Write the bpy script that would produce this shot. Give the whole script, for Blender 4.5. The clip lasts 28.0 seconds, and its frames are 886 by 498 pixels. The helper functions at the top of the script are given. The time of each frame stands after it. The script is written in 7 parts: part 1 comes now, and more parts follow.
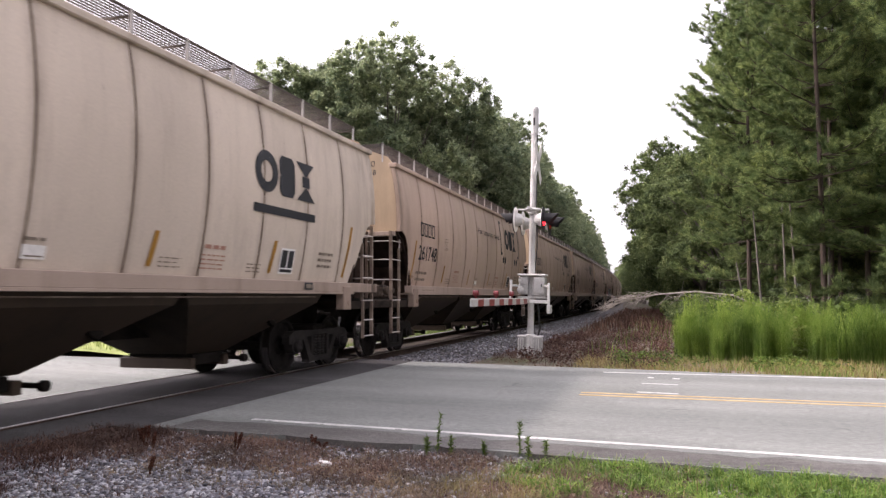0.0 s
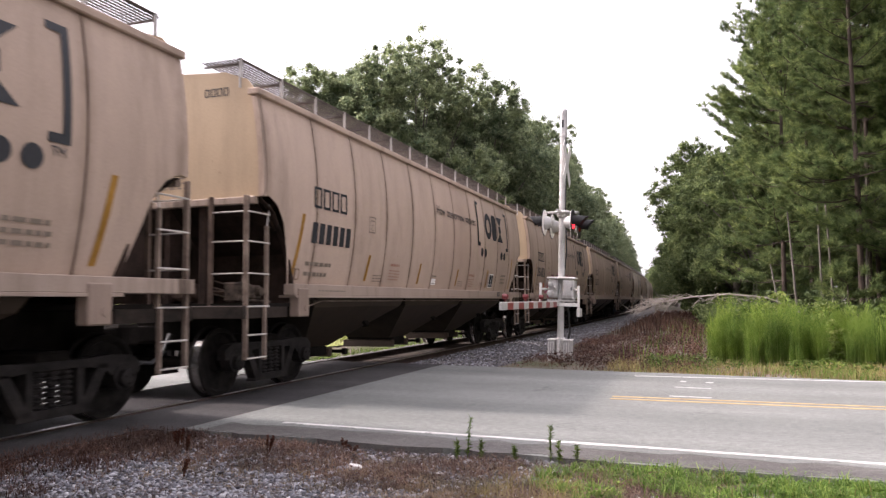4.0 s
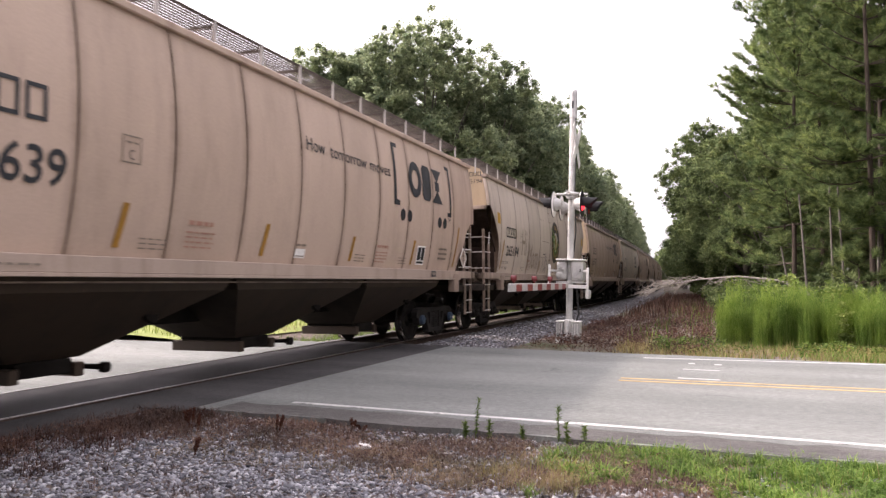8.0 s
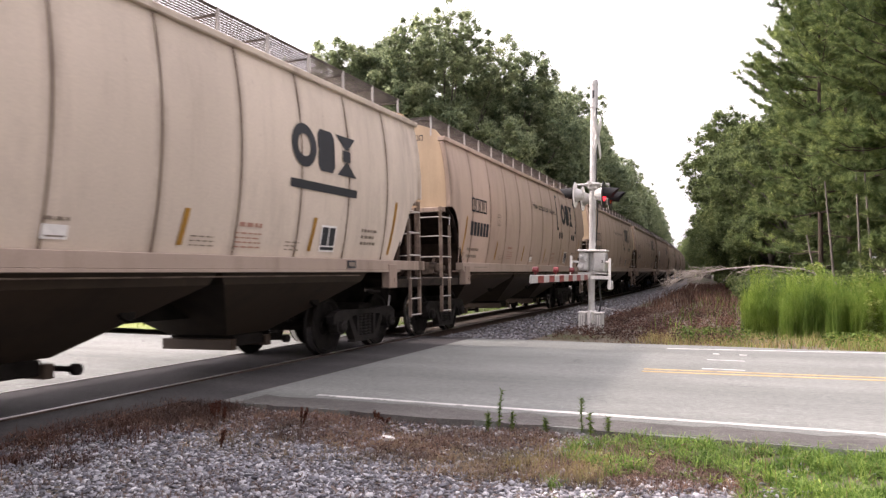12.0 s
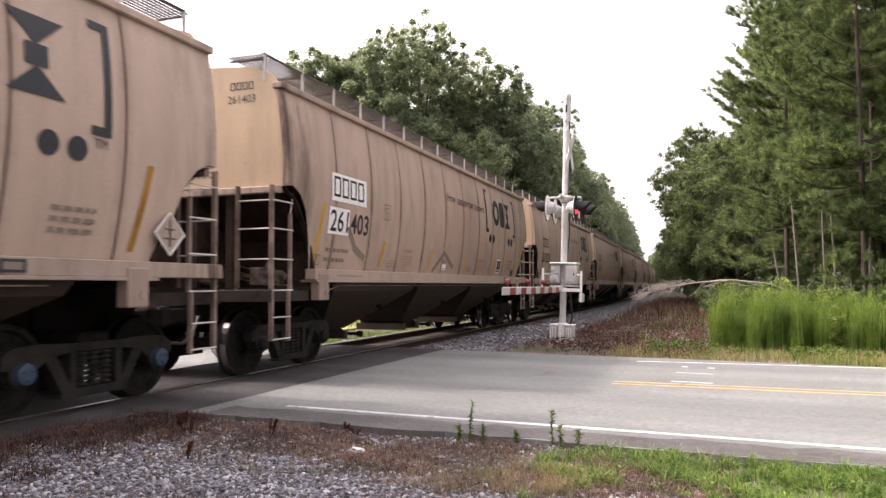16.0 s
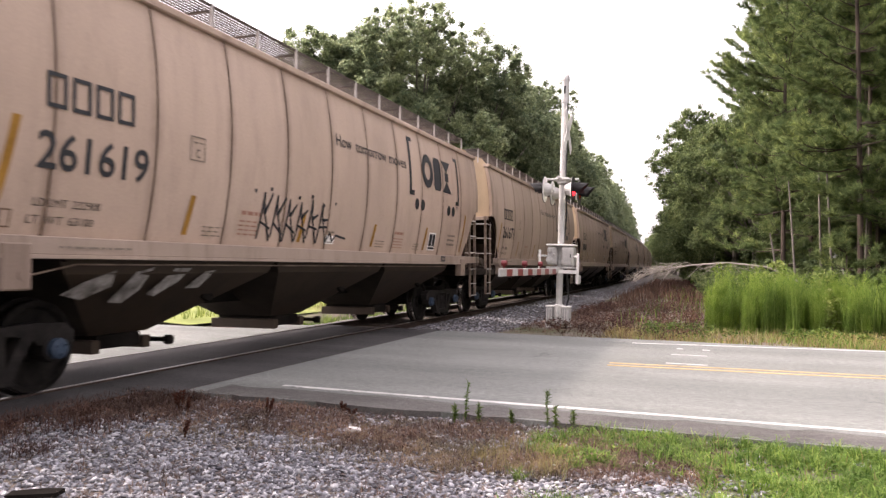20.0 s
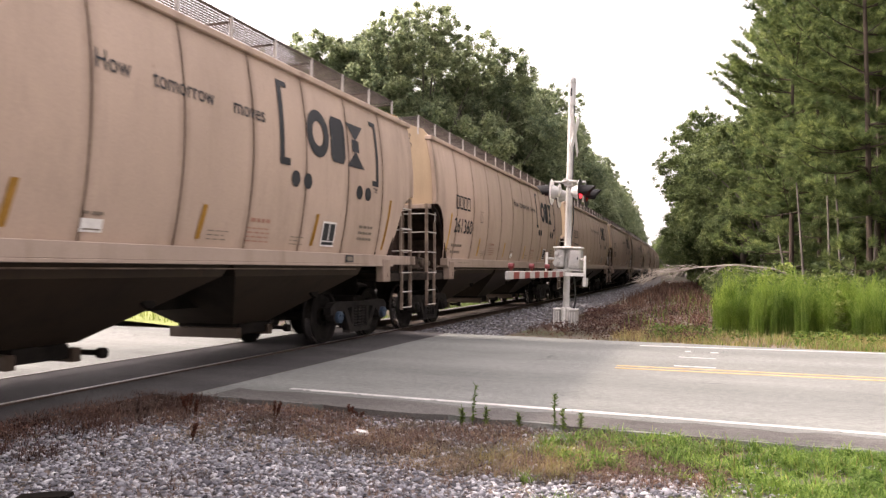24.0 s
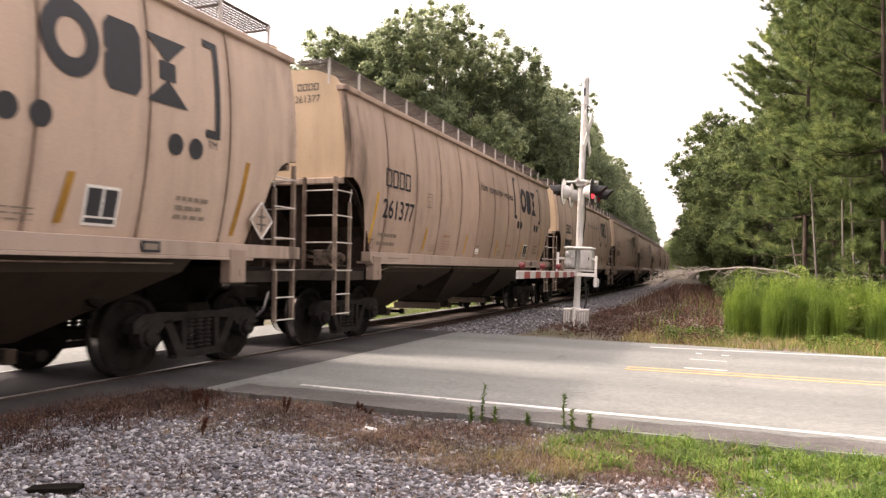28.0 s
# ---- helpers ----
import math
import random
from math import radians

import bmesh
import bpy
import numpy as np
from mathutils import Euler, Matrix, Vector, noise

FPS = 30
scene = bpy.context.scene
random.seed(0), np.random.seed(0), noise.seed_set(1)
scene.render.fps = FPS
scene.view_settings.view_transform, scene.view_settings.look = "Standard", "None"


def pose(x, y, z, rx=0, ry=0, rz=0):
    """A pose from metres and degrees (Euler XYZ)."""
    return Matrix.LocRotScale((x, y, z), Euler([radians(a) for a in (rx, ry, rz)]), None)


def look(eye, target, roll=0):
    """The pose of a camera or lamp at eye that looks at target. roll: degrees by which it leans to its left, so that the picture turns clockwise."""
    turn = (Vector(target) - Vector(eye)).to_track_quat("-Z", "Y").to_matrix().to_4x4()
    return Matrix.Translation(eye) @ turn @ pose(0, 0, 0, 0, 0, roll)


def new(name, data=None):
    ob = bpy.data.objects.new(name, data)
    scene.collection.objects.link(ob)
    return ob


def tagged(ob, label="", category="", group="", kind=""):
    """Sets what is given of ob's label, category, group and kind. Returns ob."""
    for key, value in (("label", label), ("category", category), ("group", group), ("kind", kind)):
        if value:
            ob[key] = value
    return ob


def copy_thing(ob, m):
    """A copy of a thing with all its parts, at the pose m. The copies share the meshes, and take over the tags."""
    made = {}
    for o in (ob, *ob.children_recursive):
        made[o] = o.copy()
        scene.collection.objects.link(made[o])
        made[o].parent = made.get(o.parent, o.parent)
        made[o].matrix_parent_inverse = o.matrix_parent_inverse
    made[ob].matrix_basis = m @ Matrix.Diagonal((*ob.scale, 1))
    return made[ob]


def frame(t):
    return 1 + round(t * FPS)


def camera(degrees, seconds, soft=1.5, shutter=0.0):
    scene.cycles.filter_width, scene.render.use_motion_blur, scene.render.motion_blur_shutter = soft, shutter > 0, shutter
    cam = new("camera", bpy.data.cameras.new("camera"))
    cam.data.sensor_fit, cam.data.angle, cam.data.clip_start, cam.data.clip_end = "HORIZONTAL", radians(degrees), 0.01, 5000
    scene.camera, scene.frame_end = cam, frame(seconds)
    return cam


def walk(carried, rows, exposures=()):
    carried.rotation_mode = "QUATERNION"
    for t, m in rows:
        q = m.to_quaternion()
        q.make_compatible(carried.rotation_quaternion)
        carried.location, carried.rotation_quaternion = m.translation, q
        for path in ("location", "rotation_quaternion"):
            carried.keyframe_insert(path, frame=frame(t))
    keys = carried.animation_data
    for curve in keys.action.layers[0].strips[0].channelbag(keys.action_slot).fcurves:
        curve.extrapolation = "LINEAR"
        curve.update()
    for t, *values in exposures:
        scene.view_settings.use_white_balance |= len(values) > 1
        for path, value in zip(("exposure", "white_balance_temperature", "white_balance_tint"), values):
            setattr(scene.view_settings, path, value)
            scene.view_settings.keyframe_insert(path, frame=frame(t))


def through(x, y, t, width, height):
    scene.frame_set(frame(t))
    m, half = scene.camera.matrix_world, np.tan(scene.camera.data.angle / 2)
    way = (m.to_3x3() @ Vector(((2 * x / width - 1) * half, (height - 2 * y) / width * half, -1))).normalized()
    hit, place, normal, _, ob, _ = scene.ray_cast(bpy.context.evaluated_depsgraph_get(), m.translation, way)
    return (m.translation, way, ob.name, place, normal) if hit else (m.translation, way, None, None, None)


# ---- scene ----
# ---- camera ----
EYE = Vector((0.0, 0.0, 1.36))
cam = camera(62.0, 28.0, soft=1.35, shutter=0.12)
# seconds, yaw to the left, tilt up, lean to the left
ROWS = [
    (0, 17.31, 3.56, 0.47),
    (0.5, 18.07, 3.07, 0.46),
    (1, 17.93, 3.21, 0.58),
    (1.5, 17.84, 3.81, 0.50),
    (2, 18.73, 4.15, 0.67),
    (2.5, 19.02, 3.91, 0.54),
    (3, 18.96, 3.61, 0.19),
    (3.5, 19.34, 4.05, 0.06),
    (5.5, 20.36, 2.66, 0.85),
    (6, 20.55, 2.85, 0.87),
    (6.5, 20.26, 2.62, 0.86),
    (7, 20.70, 2.99, 0.73),
    (7.5, 20.81, 3.28, 0.34),
    (8, 20.24, 2.38, 0.43),
    (8.5, 19.86, 2.06, 0.81),
    (9, 20.11, 2.02, 0.54),
    (9.5, 20.28, 1.85, 0.22),
    (10, 20.12, 1.76, 0.35),
    (10.5, 20.03, 1.75, 0.55),
    (11, 21.14, 1.76, 0.68),
    (11.5, 21.90, 1.64, 0.09),
    (13.5, 21.04, 2.49, -0.99),
    (14, 20.23, 2.27, -0.41),
    (14.5, 19.97, 2.55, -0.14),
    (15, 20.10, 2.93, 0.05),
    (15.5, 19.96, 2.73, 0.22),
    (16, 19.76, 2.65, 0.45),
    (16.5, 19.52, 2.57, 0.62),
    (17, 19.25, 2.37, 1.01),
    (17.5, 19.17, 2.07, 0.67),
    (18, 19.32, 1.87, 0.62),
    (18.5, 19.35, 1.63, 0.53),
    (19, 19.38, 1.51, 0.76),
    (19.5, 19.44, 1.31, 0.79),
    (20, 19.51, 1.18, 0.80),
    (20.5, 19.30, 1.04, 0.90),
    (21, 18.35, 1.06, 0.25),
    (21.5, 18.82, 1.41, 0.02),
    (23.5, 19.93, 1.83, 0.52),
    (24, 20.04, 1.40, 0.65),
    (24.5, 20.16, 1.14, 0.75),
    (25, 20.27, 0.94, 0.73),
    (25.5, 20.25, 0.73, 0.91),
    (26, 20.21, 0.71, 1.14),
    (26.5, 20.28, 1.28, 1.06),
    (27, 20.71, 1.29, 1.44),
    (27.5, 21.15, 1.18, 1.98),
    (28, 20.89, 1.27, 1.40),
]

def aim(yaw, tilt, lean):
    a, b = radians(yaw), radians(tilt)
    d = Vector((-math.sin(a) * math.cos(b), math.cos(a) * math.cos(b), math.sin(b)))
    return look(EYE, EYE + d * 10, lean)


# stops, kelvin, tint: the picture warms a little as the haze thins
EXPOSURES = [(0.0, 2.03, 6480, 24), (8.0, 2.18, 6620, 24), (12.0, 2.25, 6720, 24), (22.0, 2.31, 6900, 24), (28.0, 2.42, 7400, 24)]
walk(cam, [(t, aim(y, p, r)) for t, y, p, r in ROWS], exposures=EXPOSURES)

# ---- light: hazy bright summer sky, weak veiled sun behind the train ----
SUN_EL, SUN_AZ = 45.5, 264.4          # degrees; azimuth clockwise from +Y
world = bpy.data.worlds.new("hazy_sky")
scene.world = world
world.use_nodes = True
wn, wl = world.node_tree.nodes, world.node_tree.links
wn.clear()
sky = wn.new("ShaderNodeTexSky")
sky.sky_type, sky.sun_disc = "NISHITA", False
sky.sun_elevation, sky.sun_rotation = radians(SUN_EL), radians(SUN_AZ)
sky.air_density, sky.dust_density, sky.ozone_density = 1.0, 6.0, 1.0
hs = wn.new("ShaderNodeHueSaturation")
hs.inputs["Saturation"].default_value = 0.25
hs.inputs["Value"].default_value = 1.0
wl.new(sky.outputs[0], hs.inputs["Color"])
bg = wn.new("ShaderNodeBackground")
bg.inputs["Strength"].default_value = 0.15
# the haze evens the sky out towards one pale grey-white
haze = wn.new("ShaderNodeMix")
haze.data_type = "RGBA"
haze.inputs[0].default_value = 0.6
haze.inputs[7].default_value = (2.85, 2.85, 2.9, 1.0)
wl.new(hs.outputs[0], haze.inputs[6])
wl.new(haze.outputs[2], bg.inputs["Color"])
wout = wn.new("ShaderNodeOutputWorld")
wl.new(bg.outputs[0], wout.inputs[0])
sun = new("sun", bpy.data.lights.new("sun", "SUN"))
sun.data.energy, sun.data.angle, sun.data.color = 0.85, radians(2.5), (1.0, 0.93, 0.82)
_a, _e = radians(SUN_AZ), radians(SUN_EL)
_d = Vector((math.sin(_a) * math.cos(_e), math.cos(_a) * math.cos(_e), math.sin(_e)))
sun.matrix_world = look(_d * 100, (0, 0, 0))


# ---- materials ----
def mat(name):
    m = bpy.data.materials.new(name)
    m.use_nodes = True
    nt = m.node_tree
    b = nt.nodes["Principled BSDF"]
    return m, nt, b


def nnode(nt, kind, **kw):
    n = nt.nodes.new(kind)
    for k, v in kw.items():
        n.inputs[k.replace("_", " ")].default_value = v
    return n


def noise_tex(nt, scale, stretch=(1, 1, 1), detail=4.0, rough=0.6, coord="Object"):
    tc = nt.nodes.new("ShaderNodeTexCoord")
    mp = nt.nodes.new("ShaderNodeMapping")
    mp.inputs["Scale"].default_value = stretch
    nt.links.new(tc.outputs[coord], mp.inputs[0])
    n = nnode(nt, "ShaderNodeTexNoise", Scale=scale, Detail=detail, Roughness=rough)
    nt.links.new(mp.outputs[0], n.inputs["Vector"])
    return n


def ramp(nt, src, stops):
    r = nt.nodes.new("ShaderNodeValToRGB")
    e = r.color_ramp.elements
    while len(e) < len(stops):
        e.new(0.5)
    for el, (p, c) in zip(e, stops):
        el.position, el.color = p, (*c, 1.0)
    nt.links.new(src, r.inputs[0])
    return r


def mixc(nt, fac, a, b, mode="MIX"):
    m = nt.nodes.new("ShaderNodeMix")
    m.data_type, m.blend_type = "RGBA", mode
    for sock, v in ((m.inputs[0], fac), (m.inputs[6], a), (m.inputs[7], b)):
        if isinstance(v, (int, float)):
            sock.default_value = v
        elif isinstance(v, tuple):
            sock.default_value = (*v, 1.0)
        else:
            nt.links.new(v, sock)
    return m.outputs[2]


def bump(nt, b, src, strength, dist):
    n = nnode(nt, "ShaderNodeBump", Strength=strength, Distance=dist)
    nt.links.new(src, n.inputs["Height"])
    nt.links.new(n.outputs[0], b.inputs["Normal"])


def mottled(name, c1, c2, scale=6.0, fine=60.0, rough=0.8, metal=0.0, bumpiness=0.2, stretch=(1, 1, 1), spots=None, random_by=0.0, spot_at=0.62, gloss=0.2):
    """Two-scale variation between two colours, optional spots of a third, fine relief."""
    m, nt, b = mat(name)
    a = noise_tex(nt, scale, stretch)
    f = noise_tex(nt, fine)
    col = ramp(nt, a.outputs[0], [(0.32, c1), (0.68, c2)]).outputs[0]
    grain = ramp(nt, f.outputs[0], [(0.25, (0.78, 0.78, 0.78)), (0.75, (1.18, 1.18, 1.18))]).outputs[0]
    col = mixc(nt, 1.0, col, grain, "MULTIPLY")
    if spots:
        s = noise_tex(nt, scale * 2.3, stretch, 6.0, 0.7)
        col = mixc(nt, ramp(nt, s.outputs[0], [(spot_at, (0, 0, 0)), (spot_at + 0.1, (1, 1, 1))]).outputs[0], col, spots)
    if random_by:
        oi = nt.nodes.new("ShaderNodeObjectInfo")
        k = ramp(nt, oi.outputs["Random"], [(0.0, (1 - random_by,) * 3), (1.0, (1 + random_by,) * 3)]).outputs[0]
        col = mixc(nt, 1.0, col, k, "MULTIPLY")
    nt.links.new(col, b.inputs["Base Color"])
    b.inputs["Roughness"].default_value, b.inputs["Metallic"].default_value = rough, metal
    b.inputs["Specular IOR Level"].default_value = gloss
    if bumpiness:
        bump(nt, b, f.outputs[0], bumpiness, 0.01)
    return m


def plain(name, c, rough=0.6, metal=0.0, glow=0.0):
    m, nt, b = mat(name)
    f = noise_tex(nt, 25.0)
    k = ramp(nt, f.outputs[0], [(0.3, tuple(0.85 * v for v in c)), (0.7, tuple(min(1, 1.12 * v) for v in c))])
    nt.links.new(k.outputs[0], b.inputs["Base Color"])
    b.inputs["Roughness"].default_value, b.inputs["Metallic"].default_value = rough, metal
    if glow:
        b.inputs["Emission Color"].default_value = (*c, 1)
        b.inputs["Emission Strength"].default_value = glow
    return m


def car_paint(name, c, grime=(0.16, 0.115, 0.085), dirt=0.5, ends=1.0, seams=None):
    """Chalky tan railcar paint: vertical rain streaks, soft dust, a few rust specks."""
    m, nt, b = mat(name)
    big = noise_tex(nt, 0.55, (1, 1, 0.5), 3.0)
    streak = noise_tex(nt, 3.0, (1, 1, 0.10), 5.0, 0.7)
    fine = noise_tex(nt, 45.0)
    col = ramp(nt, big.outputs[0], [(0.3, tuple(0.86 * v for v in c)), (0.7, tuple(1.08 * v for v in c))]).outputs[0]
    k = ramp(nt, streak.outputs[0], [(0.52, (0, 0, 0)), (0.82, (dirt * 0.7,) * 3)]).outputs[0]
    col = mixc(nt, k, col, grime)
    speck = noise_tex(nt, 6.0, (1, 1, 0.45), 9.0, 0.82)
    col = mixc(nt, ramp(nt, speck.outputs[0], [(0.63, (0, 0, 0)), (0.72, (0.7, 0.7, 0.7))]).outputs[0], col, (0.15, 0.075, 0.048))
    # dark spatter and run-down dirt thrown up at the two ends of a car
    sep = nt.nodes.new("ShaderNodeSeparateXYZ")
    nt.links.new(nt.nodes.new("ShaderNodeTexCoord").outputs["Object"], sep.inputs[0])
    far = nt.nodes.new("ShaderNodeMath")
    far.operation = "ABSOLUTE"
    nt.links.new(sep.outputs[1], far.inputs[0])
    fade = nnode(nt, "ShaderNodeMapRange", From_Min=6.2, From_Max=7.3)
    nt.links.new(far.outputs[0], fade.inputs[0])
    run = noise_tex(nt, 3.2, (1, 1, 0.16), 6.0, 0.7)
    k = ramp(nt, run.outputs[0], [(0.42, (0, 0, 0)), (0.68, (ends * (dirt + 0.2),) * 3)]).outputs[0]
    col = mixc(nt, mixc(nt, 1.0, k, fade.outputs[0], "MULTIPLY"), col, tuple(0.55 * v for v in grime))
    if seams:
        # rusty dirt that gathers along the upright welds
        at = nt.nodes.new("ShaderNodeMath")
        at.operation = "SUBTRACT"
        nt.links.new(sep.outputs[1], at.inputs[0])
        at.inputs[1].default_value = seams[0]
        pp = nt.nodes.new("ShaderNodeMath")
        pp.operation = "PINGPONG"
        nt.links.new(at.outputs[0], pp.inputs[0])
        pp.inputs[1].default_value = seams[1] / 2
        near = nnode(nt, "ShaderNodeMapRange", From_Min=0.02, From_Max=0.13, To_Min=1.0, To_Max=0.0)
        nt.links.new(pp.outputs[0], near.inputs[0])
        k = ramp(nt, noise_tex(nt, 1.3, (1, 1, 1), 5.0, 0.7).outputs[0], [(0.36, (0.05, 0.05, 0.05)), (0.7, (0.55, 0.55, 0.55))]).outputs[0]
        col = mixc(nt, mixc(nt, 1.0, k, near.outputs[0], "MULTIPLY"), col, (0.15, 0.095, 0.068))
    film = noise_tex(nt, 1.7, (1, 1, 0.35), 7.0, 0.7)
    col = mixc(nt, ramp(nt, film.outputs[0], [(0.52, (0, 0, 0)), (0.74, (0.30 * dirt + 0.1,) * 3)]).outputs[0], col, grime)
    oi = nt.nodes.new("ShaderNodeObjectInfo")
    col = mixc(nt, 1.0, col, ramp(nt, oi.outputs["Random"], [(0.0, (0.93, 0.925, 0.92)), (1.0, (1.05, 1.05, 1.055))]).outputs[0], "MULTIPLY")
    grain = ramp(nt, fine.outputs[0], [(0.3, (0.92, 0.92, 0.92)), (0.7, (1.06, 1.06, 1.06))]).outputs[0]
    col = mixc(nt, 1.0, col, grain, "MULTIPLY")
    nt.links.new(col, b.inputs["Base Color"])
    b.inputs["Roughness"].default_value, b.inputs["Specular IOR Level"].default_value = 0.62, 0.3
    bump(nt, b, noise_tex(nt, 1.6, (1, 1, 0.7), 2.0).outputs[0], 0.25, 0.03)
    return m


def foliage(name, c1, c2, c3, through=0.35, clump=1.5, depth=1.0):
    """Leaves: colour varied from clump to clump, part of the light passing through."""
    m, nt, b = mat(name)
    g = nt.nodes.new("ShaderNodeNewGeometry")
    big = noise_tex(nt, 0.35, (1, 1, 1), 2.0)
    col = ramp(nt, g.outputs["Random Per Island"], [(0.0, c1), (0.55, c2), (1.0, c3)]).outputs[0]
    shade = ramp(nt, big.outputs[0], [(0.3, (0.72, 0.75, 0.72)), (0.7, (1.25, 1.2, 1.1))]).outputs[0]
    col = mixc(nt, 1.0, col, shade, "MULTIPLY")
    mid = ramp(nt, noise_tex(nt, clump, (1, 1, 1), 2.0).outputs[0], [(0.32, (1 - 0.34 * depth, 1 - 0.28 * depth, 1 - 0.30 * depth)), (0.68, (1 + 0.30 * depth, 1 + 0.24 * depth, 1 + 0.10 * depth))]).outputs[0]
    col = mixc(nt, 1.0, col, mid, "MULTIPLY")
    nt.links.new(col, b.inputs["Base Color"])
    b.inputs["Roughness"].default_value, b.inputs["Specular IOR Level"].default_value = 0.6, 0.2
    tr = nt.nodes.new("ShaderNodeBsdfTranslucent")
    nt.links.new(col, tr.inputs[0])
    mx = nt.nodes.new("ShaderNodeMixShader")
    mx.inputs[0].default_value = through
    out = nt.nodes["Material Output"]
    nt.links.new(b.outputs[0], mx.inputs[1])
    nt.links.new(tr.outputs[0], mx.inputs[2])
    nt.links.new(mx.outputs[0], out.inputs[0])
    return m


TAN = car_paint("tan_paint", (0.475, 0.360, 0.286), dirt=0.36, seams=(-5.890, 1.31))
# extra grime; on car 24 the darker tone stands in for dimmer light
TAN_DIRTY_DIM = car_paint("grimed_dim_tan_paint", (0.395, 0.290, 0.228), dirt=0.85, ends=1.4, seams=(-5.890, 1.31))
END_PAINT = car_paint("end_sheet_paint", (0.465, 0.352, 0.235), dirt=0.3, ends=0.3)

CREAM = car_paint("cream_paint", (0.60, 0.51, 0.42), dirt=0.45, seams=(-5.890, 1.31))
PALE_OLD = car_paint("old_cream_paint", (0.61, 0.515, 0.435), dirt=0.5, seams=(-6.240, 1.70))
SILL_PAINT = car_paint("sill_paint", (0.375, 0.292, 0.238), dirt=0.9)
PAD_PAINT = car_paint("pad_paint", (0.30, 0.225, 0.18), dirt=1.0)
# dirty tan bay paint, darkened to carry the shade under the car
HOPPER_DIM = car_paint("shaded_hopper_paint", (0.043, 0.029, 0.019), (0.010, 0.008, 0.007), 1.0)
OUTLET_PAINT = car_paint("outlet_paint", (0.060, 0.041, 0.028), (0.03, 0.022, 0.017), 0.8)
# still darker copy: shade put into the colour of the bay's end slopes
HOPPER_SHADE = mottled("shaded_hopper_steel", (0.014, 0.011, 0.009), (0.042, 0.031, 0.023), 1.2, 40.0, 0.85)
UNDER = mottled("grimy_steel", (0.008, 0.007, 0.006), (0.020, 0.017, 0.015), 3.0, 40.0, 0.9, gloss=0.05)
BRACKET = mottled("brown_grimed_steel", (0.055, 0.036, 0.028), (0.135, 0.095, 0.073), 4.0, 40.0, 0.75)
GRIP = mottled("worn_grab_iron", (0.42, 0.38, 0.35), (0.62, 0.58, 0.54), 4.0, 40.0, 0.6)
LADDER = mottled("tan_ladder_steel", (0.11, 0.078, 0.062), (0.29, 0.225, 0.18), 3.0, 40.0, 0.65)
# grimed tan deck, its colour lowered further for the shade it sits in
DECK = mottled("shaded_grimed_deck", (0.014, 0.011, 0.009), (0.052, 0.038, 0.030), 2.5, 40.0, 0.8)
VALVE = mottled("dusty_brake_gear", (0.03, 0.023, 0.018), (0.13, 0.098, 0.076), 9.0, 50.0, 0.75)
# brown end steel with the recess's shade put into its colour
HOLLOW_SHADE = mottled("shaded_brown_steel", (0.016, 0.011, 0.009), (0.046, 0.031, 0.025), 3.0, 40.0, 0.9, gloss=0.1)
TRUCK = mottled("truck_iron", (0.010, 0.009, 0.0085), (0.031, 0.027, 0.025), 5.0, 40.0, 0.7, gloss=0.15)
WHEEL = mottled("rolled_wheel_steel", (0.006, 0.0055, 0.005), (0.022, 0.019, 0.017), 6.0, 50.0, 0.75, gloss=0.1)
TREAD = plain("polished_tread", (0.55, 0.54, 0.53), 0.25, 1.0)
SEAM = mottled("seam_rust", (0.15, 0.098, 0.070), (0.235, 0.165, 0.120), 4.0, 50.0, 0.8)
GRATE = mottled("weathered_grate", (0.09, 0.08, 0.075), (0.16, 0.145, 0.135), 5.0, 60.0, 0.7, 0.2)
BRACKET_PALE = mottled("pale_bracket_steel", (0.34, 0.33, 0.32), (0.50, 0.48, 0.46), 5.0, 60.0, 0.6)
INK = plain("navy_black_stencil", (0.022, 0.023, 0.028), 0.6)
INK_SOFT = plain("faded_stencil", (0.20, 0.16, 0.125), 0.7)
INK_FADED = plain("worn_stencil", (0.085, 0.072, 0.062), 0.7)
RED_INK = plain("red_stencil", (0.36, 0.19, 0.14), 0.7)
REFLECTOR = mottled("dirty_amber_tape", (0.24, 0.12, 0.02), (0.38, 0.20, 0.04), 3.0, 30.0, 0.5)
REFLECTOR_NEW = mottled("amber_tape", (0.42, 0.23, 0.03), (0.54, 0.31, 0.05), 3.0, 30.0, 0.5)
WHITE_PAINT = plain("white_paint", (0.74, 0.72, 0.69), 0.55)
STEEL_GREY = mottled("galvanised_steel", (0.42, 0.41, 0.40), (0.60, 0.59, 0.57), 3.0, 50.0, 0.45, 0.35, 0.1)
ALUM = mottled("aluminium_paint", (0.42, 0.41, 0.395), (0.56, 0.55, 0.53), 4.0, 60.0, 0.55, 0.15, 0.1)
BLACK = plain("black_paint", (0.02, 0.02, 0.021), 0.5)
LENS = plain("red_lens", (0.30, 0.02, 0.02), 0.25)
LENS_DULL = plain("dull_red_plastic", (0.16, 0.018, 0.02), 0.4)
LENS_LIT = plain("lit_red_lens", (0.9, 0.03, 0.04), 0.25, 0.0, 0.8)
RED_STRIPE = plain("red_sheeting", (0.24, 0.055, 0.05), 0.5)
WHITE_STRIPE = plain("white_sheeting", (0.44, 0.425, 0.41), 0.5)
BLUE_CAP = plain("blue_bearing_cap", (0.032, 0.056, 0.092), 0.6)

